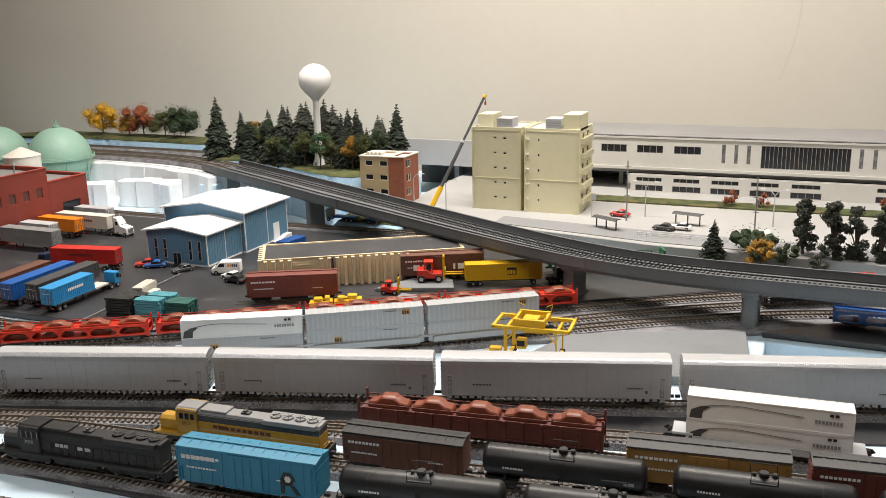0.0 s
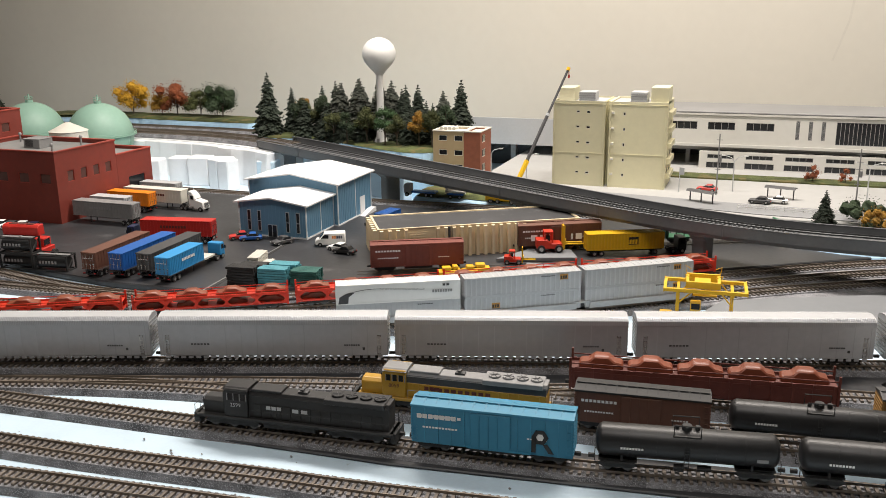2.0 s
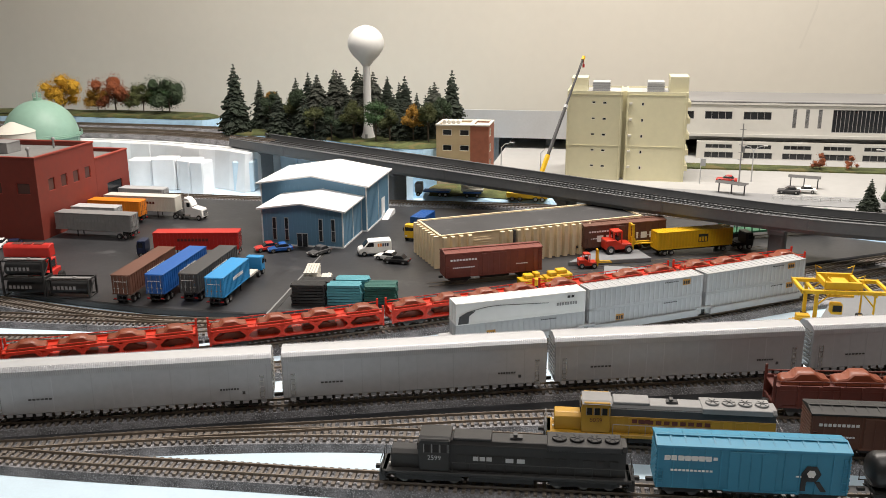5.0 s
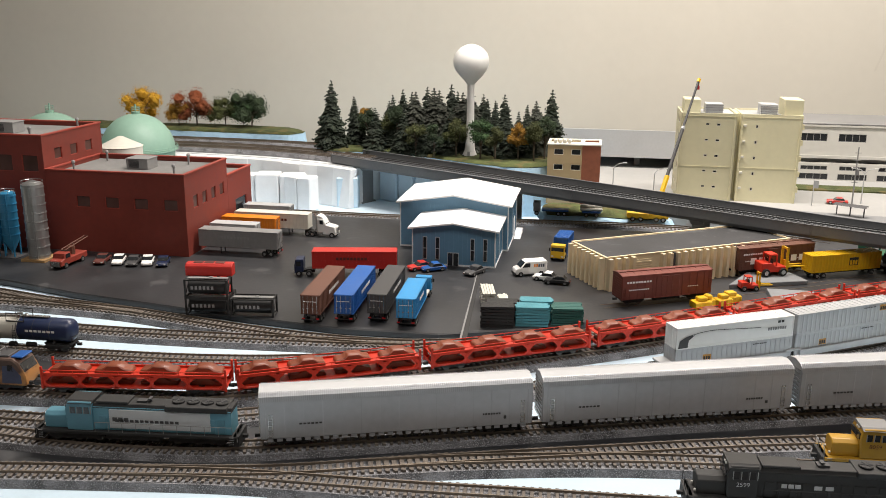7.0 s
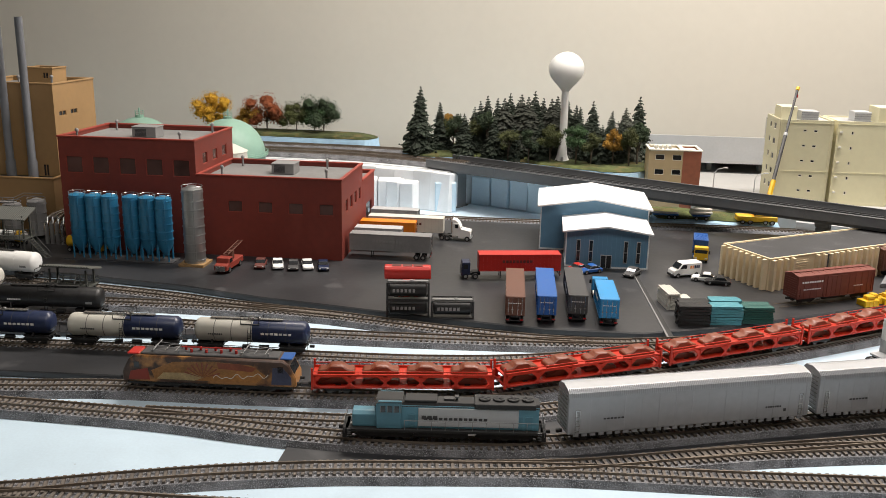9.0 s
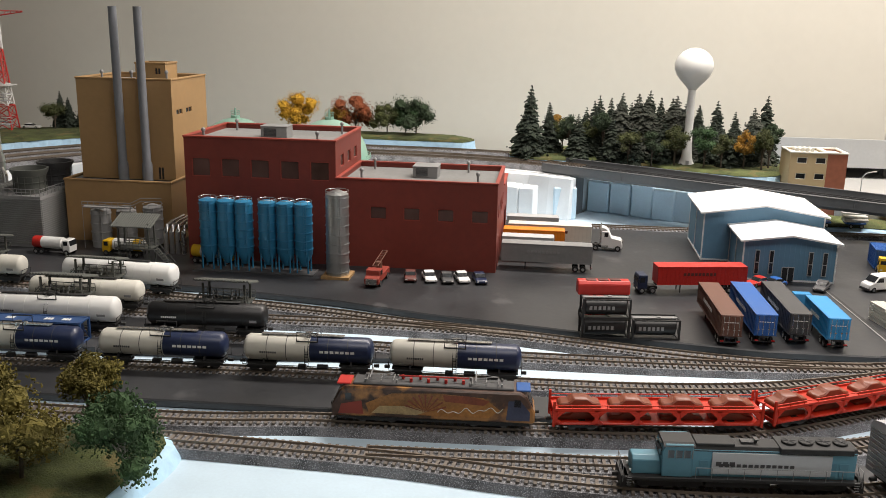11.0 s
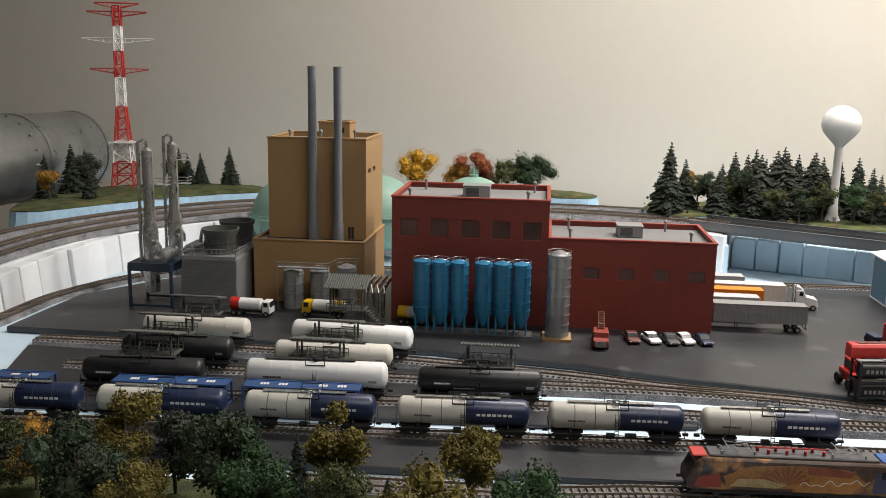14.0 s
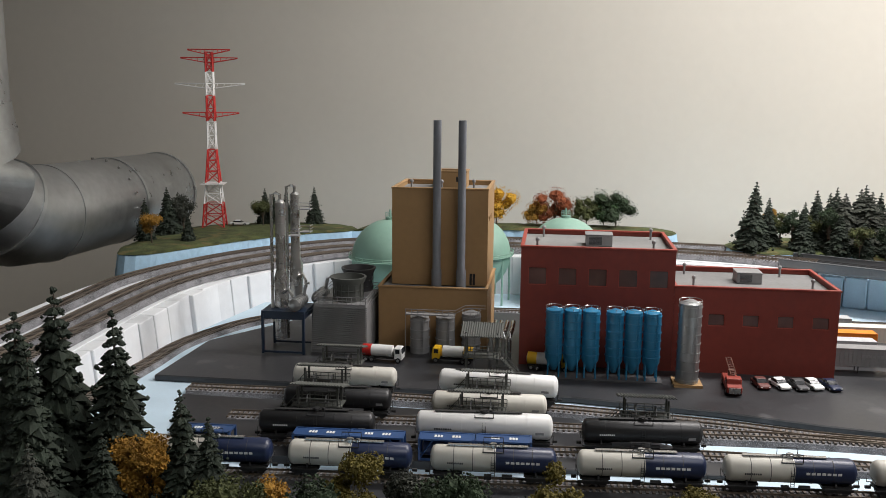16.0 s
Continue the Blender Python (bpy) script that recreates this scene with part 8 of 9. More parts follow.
def loading_platform(x, y, turn=0, stairs=-1, roof_mat=None, w=0.02, high=0.0345, slope=-0.0028):
    """A covered loading stage: posts, deck with rails, corrugated roof, stair."""
    t = thing("loading_platform", "grey-green covered tank loading platform with stairs and rails", "platform", "loading platforms")
    d = 0.009
    for a in (-w * 0.8, w * 0.8):
        for b in (-d * 0.7, d * 0.7):
            part("post", Mesh().box(a - 0.0007, a + 0.0007, b - 0.0007, b + 0.0007, 0, high), PLATFORM, t)
    part("deck", Mesh().box(-w * 0.95, w * 0.95, -d, d, 0.0195, 0.0205), PLATFORM, t)
    wave = [(-w * 1.08 + 2.16 * w * k / 72, 0.0009 if k % 4 in (1, 2) else 0.0) for k in range(73)]
    r = Mesh()
    n = len(wave)
    r.add([(a, e * d * 1.25, high + b + e * slope + q) for q in (0.0009, 0.0) for e in (-1, 1) for a, b in wave],
          [(k, k + 1, n + k + 1, n + k) for k in range(n - 1)] + [(2 * n + k, 3 * n + k, 3 * n + k + 1, 2 * n + k + 1) for k in range(n - 1)]
          + [(k, 2 * n + k, 2 * n + k + 1, k + 1) for k in range(n - 1)] + [(n + k, n + k + 1, 3 * n + k + 1, 3 * n + k) for k in range(n - 1)]
          + [(0, n, 3 * n, 2 * n), (n - 1, 3 * n - 1, 4 * n - 1, 2 * n - 1)])
    part("roof", r, roof_mat or PLATFORM, t, "corrugated roof")
    ra = Mesh()
    for z in (0.0232, 0.0262):
        for s in (-1, 1):
            ra.tube([(-w * 0.95, s * d, z), (w * 0.95, s * d, z)], 0.00035, 4)
    for k in range(7):
        for s in (-1, 1):
            ra.tube([(-w * 0.95 + 1.9 * w * k / 6, s * d, 0.0205), (-w * 0.95 + 1.9 * w * k / 6, s * d, 0.0262)], 0.0003, 4)
    part("handrail", ra, PLATFORM, t)
    st = Mesh()
    for k in range(9):
        f = k / 9
        st.box(stairs * (w * 0.95 + 0.018 * (1 - f)) - 0.0012, stairs * (w * 0.95 + 0.018 * (1 - f)) + 0.0012, -0.0035, 0.0035, 0.0195 * f + 0.0008, 0.0195 * f + 0.0014)
    for s in (-1, 1):
        st.tube([(stairs * (w * 0.95 + 0.018), s * 0.0036, 0.0), (stairs * w * 0.95, s * 0.0036, 0.0195)], 0.0004, 4)
        st.tube([(stairs * (w * 0.95 + 0.018), s * 0.0036, 0.006), (stairs * w * 0.95, s * 0.0036, 0.0262)], 0.0003, 4)
    part("stairs", st, PLATFORM, t)
    pl = Mesh()
    for a in (-w * 0.4, w * 0.35):
        pl.tube([(a, 0, 0), (a, 0, 0.028), (a, -0.006, 0.0285), (a, -0.0095, 0.0235)], 0.0006, 5)
    part("loading_arm", pl, GREY, t)
    put(t, x, y, -0.001, turn)
    return t


for x, y in ((-0.946, 0.767), (-1.071, 0.760), (-1.199, 0.757), (-1.071, 0.811), (-1.207, 0.806), (-1.207, 0.866)):
    loading_platform(x, y)
big = loading_platform(-1.083, 0.905, 0, 1, w=0.018, high=0.044, slope=0.004)

# blue framed containers behind the two-tone tank cars
def rack_container(x, y, turn):
    t = thing("framed_tank_container", "blue framed container with white lettering bars on top", "container", "blue framed containers")
    L, W, H = 0.0195, 0.0068, 0.0165
    part("tank", Mesh().lathe("x", 0, 0.008, [(-L + 0.002, 0.004), (-L + 0.003, 0.006), (L - 0.003, 0.006), (L - 0.002, 0.004)], 18), NAVY, t, smooth=True)
    f = Mesh()
    for s in (-1, 1):
        for q in (-1, 1):
            f.box(s * L - 0.0008, s * L + 0.0008, q * W - 0.0008, q * W + 0.0008, 0, H)
        for z in (0.0006, H - 0.0006):
            f.box(-L, L, s * W - 0.0007, s * W + 0.0007, z - 0.0006, z + 0.0006)
            f.box(s * L - 0.0007, s * L + 0.0007, -W, W, z - 0.0006, z + 0.0006)
        f.tube([(-L, s * W, 0.001), (-L * 0.5, s * W, H - 0.001)], 0.0005, 4).tube([(L, s * W, 0.001), (L * 0.5, s * W, H - 0.001)], 0.0005, 4)
    f.box(-L, L, -W, W, H - 0.001, H - 0.0004)
    part("frame", f, STEELBLUE, t)
    mk = Mesh()
    for k in (-0.009, 0.004):
        for j in range(3):
            mk.box(k + j * 0.0022, k + j * 0.0022 + 0.0016, -0.0022, 0.0018, H - 0.0004, H - 0.0001)
    part("lettering", mk, WHITE, t)
    put(t, x, y, 0.0, turn)


for x in (-1.184, -1.143, -1.092, -1.051, -1.27):
    rack_container(x, 0.7045 + (x + 1.2) * 0.05, 2)
structure("container_strip", Mesh().prism("z", [(-1.31, 0.690), (-1.02, 0.704), (-1.02, 0.722), (-1.31, 0.708)], BASE, 0.0), BLACKTOP, "black strip under the blue containers")


def tank_truck(cab, stripe, label):
    t = thing("tank_truck", label, "truck", "tank trucks")
    part("tank", Mesh().lathe("x", 0, 0.0105, [(-0.022, 0.003), (-0.021, 0.0058), (0.009, 0.0058), (0.010, 0.003)], 18), WHITE, t, smooth=True)
    part("band", Mesh().lathe("x", 0, 0.0105, [(-0.021, 0.0059), (-0.012, 0.0059)], 18), stripe, t, smooth=True)
    part("cab", Mesh().prism("y", [(0.0115, 0.004), (0.0115, 0.015), (0.0185, 0.015), (0.0195, 0.009), (0.0195, 0.003)], -0.0062, 0.0062), cab, t, bevel=0.0006)
    part("window", Mesh().prism("y", [(0.0188, 0.0142), (0.0197, 0.0095), (0.0185, 0.0095), (0.0178, 0.0142)], -0.0054, 0.0054).box(0.013, 0.0172, -0.0064, 0.0064, 0.0098, 0.0138), GLASS, t)
    part("chassis", Mesh().box(-0.021, 0.017, -0.003, 0.003, 0.003, 0.005), MATBLACK, t)
    for x in (-0.017, -0.011, 0.0155):
        for s in (-1, 1):
            wheel(t, x, s * 0.0056, 0.0027, 0.0022)
    return t


put(tank_truck(WHITE, RED, "white and red road tanker by the power house"), -1.182, 0.936, 0, -4)
put(tank_truck(YELLOW, YELLOW, "white road tanker with a yellow cab"), -1.020, 0.932, 0, -6)
put(tank_truck(YELLOW, YELLOW, "yellow road tanker behind the loading platform"), -1.115, 0.942, 0, 176)
pg = thing("pipe_group", "row of polished steel pipes bending into the ground", "pipes")
for k in range(4):
    x = -1.078 + k * 0.006
    part("pipe", Mesh().tube([(x, 0.956, 0.0), (x, 0.956, 0.022), (x + 0.001, 0.96, 0.027), (x + 0.002, 0.968, 0.029), (x + 0.002, 0.995, 0.029)], 0.0022, 10), STEEL, pg, smooth=True)

# west duct: a wide galvanised elbow lying behind the layout
du = thing("ventilation_duct", "wide galvanised sheet metal duct with riveted collars", "duct")
R = 0.064
bend = [Vector((-1.678, 1.53, 0.093)), Vector((-1.685, 1.365, 0.0955)), Vector((-1.693, 1.20, 0.098)), Vector((-1.696, 1.14, 0.103)), Vector((-1.702, 1.095, 0.128)), Vector((-1.708, 1.070, 0.175)), Vector((-1.712, 1.062, 0.24)), Vector((-1.713, 1.06, 0.6)), Vector((-1.713, 1.06, 1.5))]
part("barrel", Mesh().tube(bend[:3], R, 40), GALV, du, smooth=True)
part("elbow", Mesh().tube(bend[2:7], R * 1.005, 40), GALV, du, smooth=True)
part("riser", Mesh().tube(bend[6:], R * 0.98, 40), GALV, du, smooth=True)
for a, b, f in ((0, 1, 0.04), (1, 2, 0.0), (2, 3, 0.0), (3, 4, 0.5), (5, 6, 0.5)):
    p, d = bend[a].lerp(bend[b], f), (bend[b] - bend[a]).normalized()
    part("collar", Mesh().tube([p - d * 0.003, p, p + d * 0.003], R * 1.024, 40), GALV, du, smooth=True)
for k in range(9):
    a = 0.5 + k * 0.34
    p, d = bend[1].lerp(bend[2], 0.2), (bend[2] - bend[1]).normalized()
    side = d.cross(Vector((0, 0, 1))).normalized()
    c = p + (side * math.cos(a) + Vector((0, 0, 1)) * math.sin(a)) * R
    part("screw", Mesh().tube([c, c + (c - p).normalized() * 0.003], 0.002, 7), STEEL, du)

# red and white lattice pylon
py = thing("lattice_pylon", "tall red and white lattice transmission pylon", "pylon")
H = 0.262


def py_half(z):
    return 0.0165 + (0.0062 - 0.0165) * min(1.0, z / 0.115) if z < 0.115 else 0.0062 - 0.0012 * (z - 0.115) / 0.147


levels = [(0.0, 0.036, RED), (0.036, 0.068, WHITE), (0.068, 0.118, RED), (0.118, 0.160, WHITE), (0.160, 0.198, RED), (0.198, 0.233, WHITE), (0.233, H, RED)]
for lo, hi, mat in levels:
    b = Mesh()
    n = max(1, round((hi - lo) / 0.018))
    for i in range(n):
        z0, z1 = lo + (hi - lo) * i / n, lo + (hi - lo) * (i + 1) / n
        h0, h1 = py_half(z0), py_half(z1)
        c0 = [(sx * h0, sy * h0, z0) for sx, sy in ((-1, -1), (1, -1), (1, 1), (-1, 1))]
        c1 = [(sx * h1, sy * h1, z1) for sx, sy in ((-1, -1), (1, -1), (1, 1), (-1, 1))]
        for k in range(4):
            j = (k + 1) % 4
            b.tube([c0[k], c1[k]], 0.0011, 4)
            b.tube([c0[k], c1[j]], 0.0007, 4)
            b.tube([c0[j], c1[k]], 0.0007, 4)
            b.tube([c1[k], c1[j]], 0.0007, 4)
    part("lattice", b, mat, py)
for z, w, mat in ((0.165, 0.043, RED), (0.208, 0.053, WHITE), (0.246, 0.043, RED), (0.258, 0.032, RED)):
    b = Mesh()
    for s in (-1, 1):
        for y in (-0.005, 0.005):
            b.tube([(0, y, z), (s * w, 0, z + 0.007)], 0.0007, 4)
            b.tube([(0, y, z + 0.008), (s * w, 0, z + 0.008)], 0.0007, 4)
        for k in range(1, 5):
            f = k / 5
            b.tube([(s * w * f, -0.005 * (1 - f), z + 0.007 * f), (s * w * f, 0.005 * (1 - f), z + 0.008)], 0.0005, 4)
    part("cross_arm", b, mat, py)
part("platform", Mesh().box(-0.018, 0.018, -0.018, 0.018, 0.0655, 0.0665), WHITE, py)
py.matrix_basis = pose(-1.55, 1.44, 0.0495, 0, 0, 12) @ Matrix.Diagonal((1, 1, 1.025, 1))

# water tower
wt = thing("water_tower", "white ball-shaped water tower on a slim stem", "water tower")
part("ball", Mesh().lathe("z", 0, 0, [(0.106, 0.0055), (0.112, 0.010), (0.119, 0.017), (0.126, 0.0225), (0.134, 0.0255), (0.142, 0.0255), (0.150, 0.0225), (0.157, 0.016), (0.161, 0.008), (0.1625, 0.0008)], 36), WHITE, wt, smooth=True)
part("stem", Mesh().lathe("z", 0, 0, [(0.0, 0.015), (0.005, 0.0105), (0.012, 0.0075), (0.03, 0.0058), (0.108, 0.0052)], 24), WHITE, wt, smooth=True)
part("door", Mesh().box(-0.002, 0.002, -0.0115, -0.0065, 0.003, 0.010), LIGHTGREY, wt)
wt.matrix_basis = pose(-0.531, 1.358, 0.0425) @ Matrix.Scale(0.95, 4)


# ---- trees ----
def conifer(h, r, mat, seed, bare=0.06):
    rnd = random.Random(seed)
    t = thing("conifer_tree", "dark green model conifer with drooping tiers", "tree", "conifers")
    part("trunk", Mesh().cyl("z", 0, 0, 0, h * 0.95, h * 0.017, 7, h * 0.004), BARK, t)
    b = Mesh()
    tiers = 21
    for i in range(tiers):
        f = i / (tiers - 1)
        z = h * (bare + (0.97 - bare) * f)
        rr = r * (1 - f) ** 0.85 * rnd.uniform(0.85, 1.1) + 0.0012
        n = max(6, int(17 * (1 - f) + 6))
        for k in range(n):
            a = 2 * math.pi * (k + rnd.uniform(-0.4, 0.4)) / n
            ln = rr * rnd.uniform(0.7, 1.18)
            drop = ln * rnd.uniform(0.12, 0.42)
            w = ln * rnd.uniform(0.2, 0.34) + 0.0006
            c, s = math.cos(a), math.sin(a)
            zz = z + rnd.uniform(-0.01, 0.01) * h
            tip = (c * ln, s * ln, zz - drop)
            m = 0.55
            mid_ = (c * ln * m, s * ln * m, zz - drop * 0.2)
            side = (-s * w, c * w)
            vs = [(0, 0, zz + 0.008 * h), (mid_[0] + side[0], mid_[1] + side[1], mid_[2] - drop * 0.25), tip, (mid_[0] - side[0], mid_[1] - side[1], mid_[2] - drop * 0.25), (mid_[0], mid_[1], mid_[2] + w * 0.45), (mid_[0] * 0.8, mid_[1] * 0.8, mid_[2] - w * 0.9)]
            b.add(vs, [(0, 1, 4), (1, 2, 4), (2, 3, 4), (3, 0, 4), (0, 5, 1), (1, 5, 2), (2, 5, 3), (3, 5, 0)])
            for q in range(3):
                u = rnd.uniform(0.35, 1.05)
                px, py_, pz = c * ln * u + side[0] * rnd.uniform(-0.9, 0.9), s * ln * u + side[1] * rnd.uniform(-0.9, 0.9), zz - drop * u + rnd.uniform(-0.4, 0.4) * w
                g = 0.0009 + 0.09 * ln * rnd.random()
                b.add([(px + g, py_, pz), (px, py_ + g, pz - g * 0.4), (px - g, py_, pz), (px, py_ - g, pz - g * 0.4), (px, py_, pz + g * 0.7), (px, py_, pz - g * 1.2)], [(0, 1, 4), (1, 2, 4), (2, 3, 4), (3, 0, 4), (1, 0, 5), (2, 1, 5), (3, 2, 5), (0, 3, 5)])
    part("crown", b, mat, t)
    return t


def leafy(h, w, mat, seed, bark=BARK, label="", low=0.3, clumps=1500, lobes=8):
    rnd = random.Random(seed)
    t = thing("broadleaf_tree", label or "model broadleaf tree with a clumpy foam crown", "tree", "broadleaf trees")
    limbs = Mesh().tube([(0, 0, 0), (rnd.uniform(-1, 1) * h * 0.02, rnd.uniform(-1, 1) * h * 0.02, h * 0.3), (0, 0, h * 0.6)], h * 0.02, 7)
    centres = []
    for k in range(lobes):
        a = 2 * math.pi * k / lobes + rnd.uniform(-0.5, 0.5)
        rad = w * rnd.uniform(0.35, 0.85) if k else 0
        z = h * rnd.uniform(low + 0.16, 0.82) if k else h * 0.84
        c = Vector((math.cos(a) * rad, math.sin(a) * rad, z))
        centres.append((c, w * rnd.uniform(0.42, 0.62)))
        limbs.tube([(0, 0, h * rnd.uniform(0.22, 0.4)), c * 0.55 + Vector((0, 0, z * 0.3)), c], h * 0.009, 5)
    part("trunk", limbs, bark, t)
    b = Mesh()
    for i in range(clumps):
        c, r = rnd.choice(centres)
        d = Vector((rnd.gauss(0, 1), rnd.gauss(0, 1), rnd.gauss(0, 0.85))).normalized()
        p = c + d * r * rnd.uniform(0.5, 0.93)
        if p.z < h * low * 0.8:
            continue
        g = h * rnd.uniform(0.010, 0.024)
        ax = [Vector((rnd.gauss(0, 1), rnd.gauss(0, 1), rnd.gauss(0, 1))).normalized() * g * rnd.uniform(0.6, 1.2) for _ in range(3)]
        vs = [p + ax[0], p + ax[1], p - ax[0], p - ax[1], p + ax[2], p - ax[2]]
        b.add(vs, [(0, 1, 4), (1, 2, 4), (2, 3, 4), (3, 0, 4), (1, 0, 5), (2, 1, 5), (3, 2, 5), (0, 3, 5)])
    for c, r in centres:
        vs, fs, n = [], [], 9
        for j in range(6):
            th = math.pi * j / 5
            for i in range(n):
                q = r * 0.52 * rnd.uniform(0.7, 1.25)
                vs.append(c + Vector((q * math.sin(th) * math.cos(2 * math.pi * i / n), q * math.sin(th) * math.sin(2 * math.pi * i / n), q * 0.85 * math.cos(th))))
        for j in range(5):
            for i in range(n):
                fs.append((j * n + i, j * n + (i + 1) % n, (j + 1) * n + (i + 1) % n, (j + 1) * n + i))
        b.add(vs, fs)
    part("crown", b, mat, t)
    return t


PINES = [conifer(0.1, 0.0235, CONIFER, k) for k in (1, 2)] + [conifer(0.1, 0.029, CONIFER, 3, 0.03), conifer(0.1, 0.033, GREYLEAF, 4, 0.12)]
_fresh = [True] * 4


def pine(k, x, y, z, h, fat=1.0):
    m = pose(x, y, z, random.uniform(-2, 2), random.uniform(-2, 2), random.uniform(0, 360)) @ Matrix.Diagonal((h / 0.1 * fat, h / 0.1 * fat, h / 0.1, 1))
    if _fresh[k]:
        _fresh[k] = False
        PINES[k].matrix_basis = m
        return
    ob = copy_thing(PINES[k], pose(0, 0, 0))
    ob.matrix_basis = m


HILL = 0.046
wood = [(-0.742, 1.395, 0.097, 0), (-0.712, 1.425, 0.072, 1), (-0.652, 1.41, 0.077, 1), (-0.642, 1.44, 0.082, 0), (-0.618, 1.40, 0.083, 3), (-0.601, 1.45, 0.073, 1), (-0.583, 1.40, 0.086, 3), (-0.562, 1.43, 0.082, 0), (-0.541, 1.42, 0.086, 3), (-0.487, 1.40, 0.082, 0), (-0.466, 1.375, 0.062, 1), (-0.459, 1.43, 0.066, 1), (-0.441, 1.385, 0.076, 3), (-0.424, 1.405, 0.09, 0), (-0.506, 1.44, 0.07, 1), (-0.673, 1.39, 0.06, 2), (-0.563, 1.365, 0.06, 2), (-0.478, 1.345, 0.055, 2), (-0.525, 1.44, 0.078, 0), (-0.60, 1.365, 0.05, 2), (-0.63, 1.375, 0.058, 2), (-0.592, 1.415, 0.088, 3), (-0.55, 1.40, 0.084, 3), (-0.572, 1.45, 0.09, 0), (-0.515, 1.40, 0.076, 1), (-0.628, 1.43, 0.08, 1), (-0.665, 1.43, 0.066, 0), (-0.61, 1.46, 0.085, 0), (-0.535, 1.38, 0.07, 3), (-0.45, 1.36, 0.06, 0), (-0.497, 1.37, 0.06, 2)]
for x, y, h, k in wood:
    pine(k, x, y, HILL - 0.002, h * 1.02, 1.05 if k != 2 else 1.2)
for j, (x, y, h, w, mat) in enumerate(((-0.694, 1.43, 0.055, 0.018, OLIVE), (-0.685, 1.40, 0.062, 0.017, DARKLEAF), (-0.66, 1.41, 0.055, 0.018, OLIVE), (-0.607, 1.355, 0.045, 0.018, OLIVE), (-0.578, 1.34, 0.05, 0.017, DARKLEAF), (-0.548, 1.345, 0.058, 0.018, OLIVE), (-0.513, 1.33, 0.058, 0.02, MIDLEAF), (-0.492, 1.325, 0.05, 0.016, OLIVE), (-0.462, 1.335, 0.056, 0.015, AMBER), (-0.44, 1.33, 0.058, 0.016, OLIVE), (-0.705, 1.44, 0.06, 0.013, AMBER), (-0.427, 1.35, 0.065, 0.014, DARKLEAF), (-0.64, 1.39, 0.07, 0.016, DARKLEAF))):
    put(leafy(h * 0.98, w * 0.92, mat, 40 + j, label="model broadleaf tree on the wooded hill"), x, y, HILL - 0.002, 0)

for j, (x, y, h, w, mat, label) in enumerate(((-1.112, 1.535, 0.058, 0.026, YELLOWLEAF, "golden yellow autumn model tree"), (-1.048, 1.535, 0.042, 0.017, AMBER, "small amber autumn model tree"), (-1.018, 1.54, 0.056, 0.027, RUST, "rust red autumn model tree"), (-0.968, 1.54, 0.047, 0.022, OLIVE, "olive model tree on the rear strip"), (-0.922, 1.54, 0.055, 0.028, DARKLEAF, "dark green model tree on the rear strip"), (-0.94, 1.55, 0.042, 0.02, MIDLEAF, "green model tree on the rear strip"))):
    put(leafy(h * 1.08, w * 1.2, mat, 80 + j, label=label, clumps=2200, low=0.12, lobes=12), x, y, 0.0475, 0)

WEST = 0.0505
for x, y, h, k in ((-1.598, 1.30, 0.062, 0), (-1.59, 1.36, 0.072, 2), (-1.535, 1.30, 0.04, 2), (-1.485, 1.49, 0.058, 0), (-1.468, 1.485, 0.05, 2), (-1.405, 1.50, 0.062, 1), (-1.592, 1.40, 0.06, 3), (-1.45, 1.495, 0.052, 1)):
    pine(k, x, y, WEST - 0.002, h)
put(leafy(0.045, 0.015, AMBER, 90, label="amber autumn model tree on the west hill"), -1.575, 1.27, WEST - 0.002)
put(leafy(0.06, 0.02, GREYLEAF, 91, label="dark model tree beside the pylon"), -1.575, 1.38, WEST - 0.002)
put(leafy(0.042, 0.02, OLIVE, 92, label="olive model tree on the west hill"), -1.478, 1.46, WEST - 0.002)
put(sedan(WHITE, "white pickup parked on the west hill", 0.03), -1.515, 1.455, WEST - 0.0005, 5)

# trees in front of the yard
FRONT = 0.004
for x, y, h, k, fat in ((-1.322, 0.60, 0.142, 2, 0.85), (-1.336, 0.575, 0.13, 0, 1.0), (-1.318, 0.555, 0.113, 2, 0.95), (-1.282, 0.60, 0.128, 1, 0.95), (-1.234, 0.58, 0.086, 0, 0.95), (-1.211, 0.565, 0.077, 1, 1.0), (-1.147, 0.535, 0.06, 0, 0.9), (-1.27, 0.55, 0.07, 2, 0.9), (-1.062, 0.565, 0.046, 2, 0.9), (-1.030, 0.552, 0.046, 2, 0.85), (-0.984, 0.548, 0.028, 0, 1.0), (-1.30, 0.53, 0.07, 3, 0.9)):
    pine(k, x, y, FRONT - 0.001, h, fat)
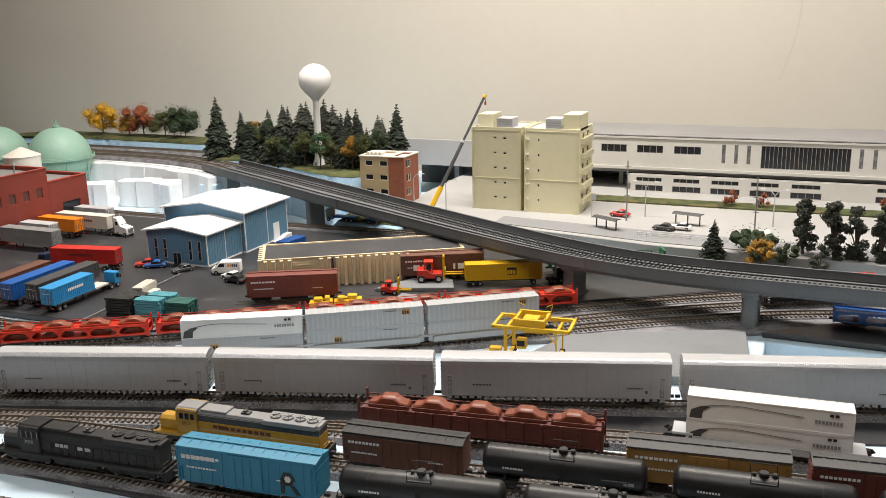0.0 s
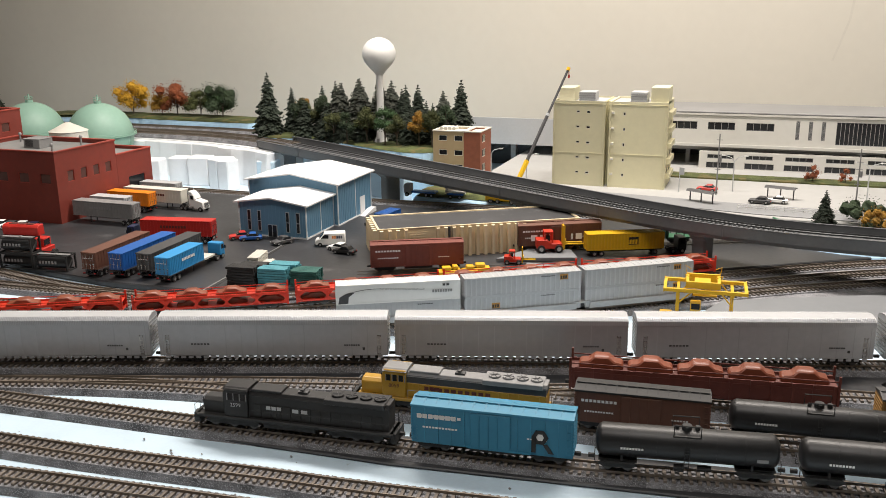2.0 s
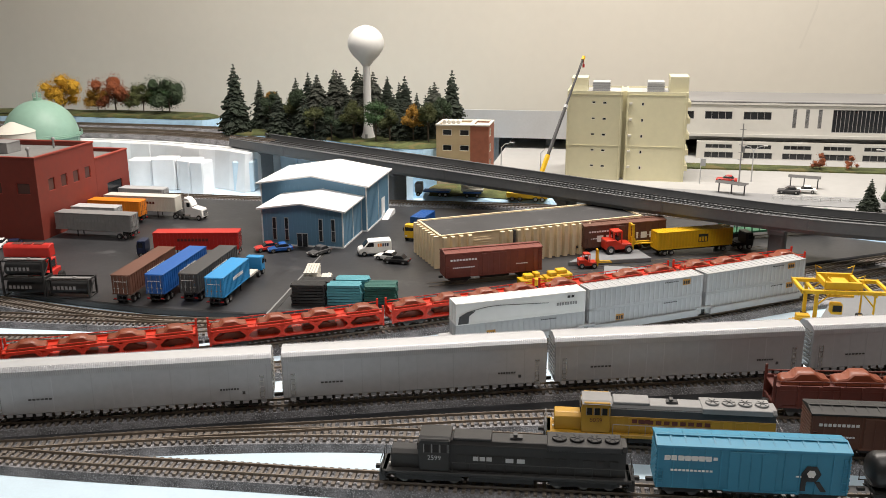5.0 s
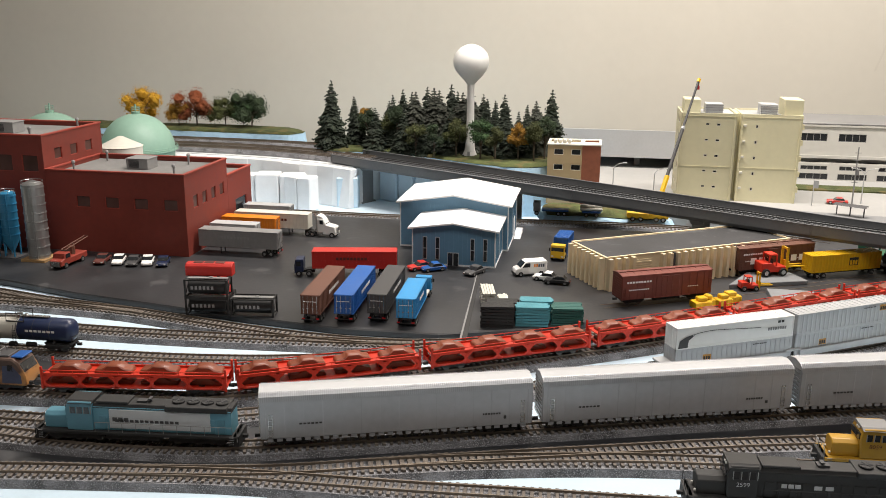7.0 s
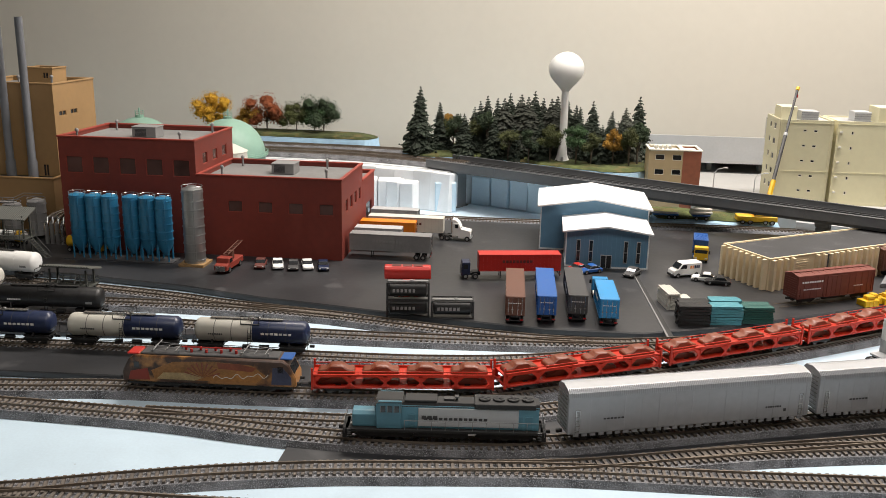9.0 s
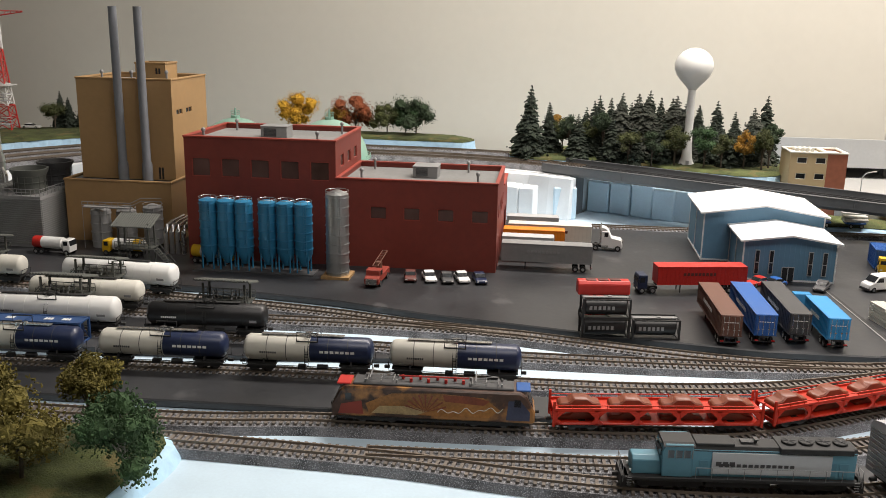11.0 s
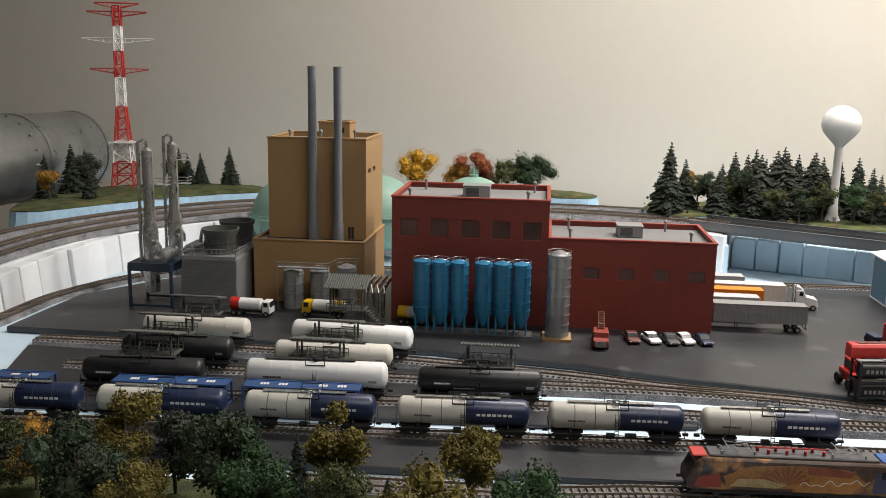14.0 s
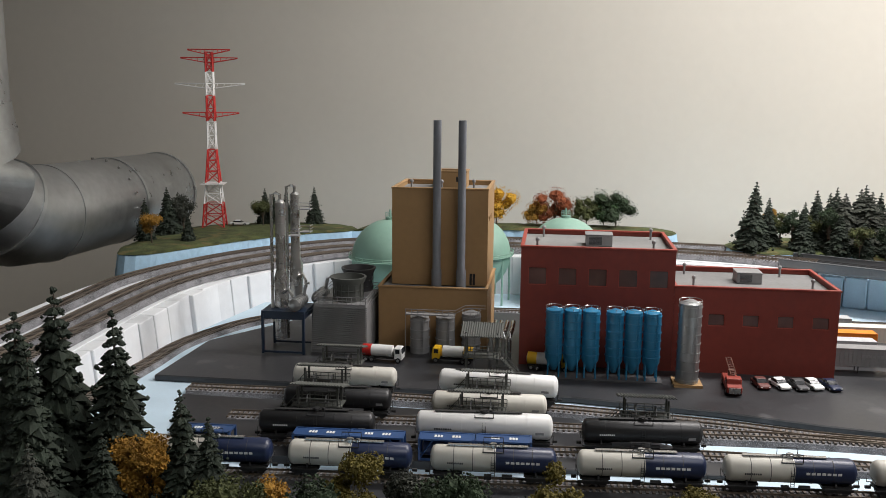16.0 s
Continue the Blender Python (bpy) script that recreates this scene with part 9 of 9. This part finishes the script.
for j, (x, y, h, w, mat) in enumerate(((-1.128, 0.565, 0.05, 0.018, MUSTARD), (-1.100, 0.562, 0.044, 0.014, GREYLEAF), (-1.072, 0.552, 0.046, 0.02, DARKLEAF), (-1.015, 0.575, 0.049, 0.017, MUSTARD), (-0.958, 0.515, 0.044, 0.027, MUSTARD), (-0.942, 0.558, 0.048, 0.016, MUSTARD), (-0.908, 0.522, 0.043, 0.023, MIDLEAF), (-1.137, 0.532, 0.046, 0.026, DARKLEAF), (-1.046, 0.535, 0.042, 0.02, MIDLEAF), (-1.175, 0.555, 0.038, 0.016, AMBER), (-1.255, 0.575, 0.05, 0.02, AMBER), (-1.10, 0.52, 0.036, 0.018, MUSTARD), (-1.19, 0.53, 0.045, 0.022, OLIVE), (-1.005, 0.53, 0.036, 0.016, OLIVE))):
    put(leafy(h * 1.2, w * 0.95, mat, 120 + j, label="model broadleaf tree on the front green", bark=BARK if j % 3 else PALEBARK, clumps=3200, lobes=12, low=0.16), x, y, FRONT - 0.001, 0)

# trees by the city
for x, y, h, k in ((0.069, 1.152, 0.044, 0),):
    pine(k, x, y, 0.005, h, 1.3)
for j, (x, y, h, w, mat, z) in enumerate(((0.118, 1.145, 0.034, 0.017, AMBER, 0.0), (0.112, 1.165, 0.036, 0.025, DARKLEAF, 0.0), (0.158, 1.17, 0.082, 0.0115, GREYLEAF, 0.0), (0.187, 1.16, 0.082, 0.0115, GREYLEAF, 0.0), (0.208, 1.165, 0.076, 0.0115, GREYLEAF, 0.0), (0.232, 1.17, 0.08, 0.0115, GREYLEAF, 0.0), (0.142, 1.15, 0.03, 0.016, DARKLEAF, 0.0), (0.066, 1.385, 0.024, 0.011, RUST, ST), (0.105, 1.39, 0.022, 0.009, RUST, ST), (0.26, 1.16, 0.07, 0.0115, GREYLEAF, 0.0), (0.175, 1.14, 0.035, 0.014, GREYLEAF, 0.0), (0.25, 1.385, 0.024, 0.011, RUST, ST))):
    put(leafy(h, w, mat, 160 + j, label="small model tree by the city streets", clumps=1500 if h > 0.05 else 600, low=0.02 if h > 0.05 else 0.1, lobes=16 if h > 0.05 else 8), x, y, z, 0)

# foam crumbs on the near board
rnd = random.Random(7)
cr_ = Mesh()
for k in range(70):
    x = rnd.uniform(-0.85, 0.1)
    y = 0.522 + 0.07 * x + rnd.uniform(-0.012, 0.012) + 0.03 * (k % 3 == 0)
    s = rnd.uniform(0.0003, 0.0011)
    cr_.add([(x + s, y, BASE + s), (x, y + s, BASE + s * 0.8), (x - s, y, BASE + s), (x, y - s, BASE + s), (x, y, BASE + 1.8 * s), (x, y, BASE - 0.0001)], [(0, 1, 4), (1, 2, 4), (2, 3, 4), (3, 0, 4), (1, 0, 5), (2, 1, 5), (3, 2, 5), (0, 3, 5)])
o = part("crumbs", cr_, GREY)
tagged(o, "tiny grey crumbs scattered on the foam board", "crumbs", "", "stuff")
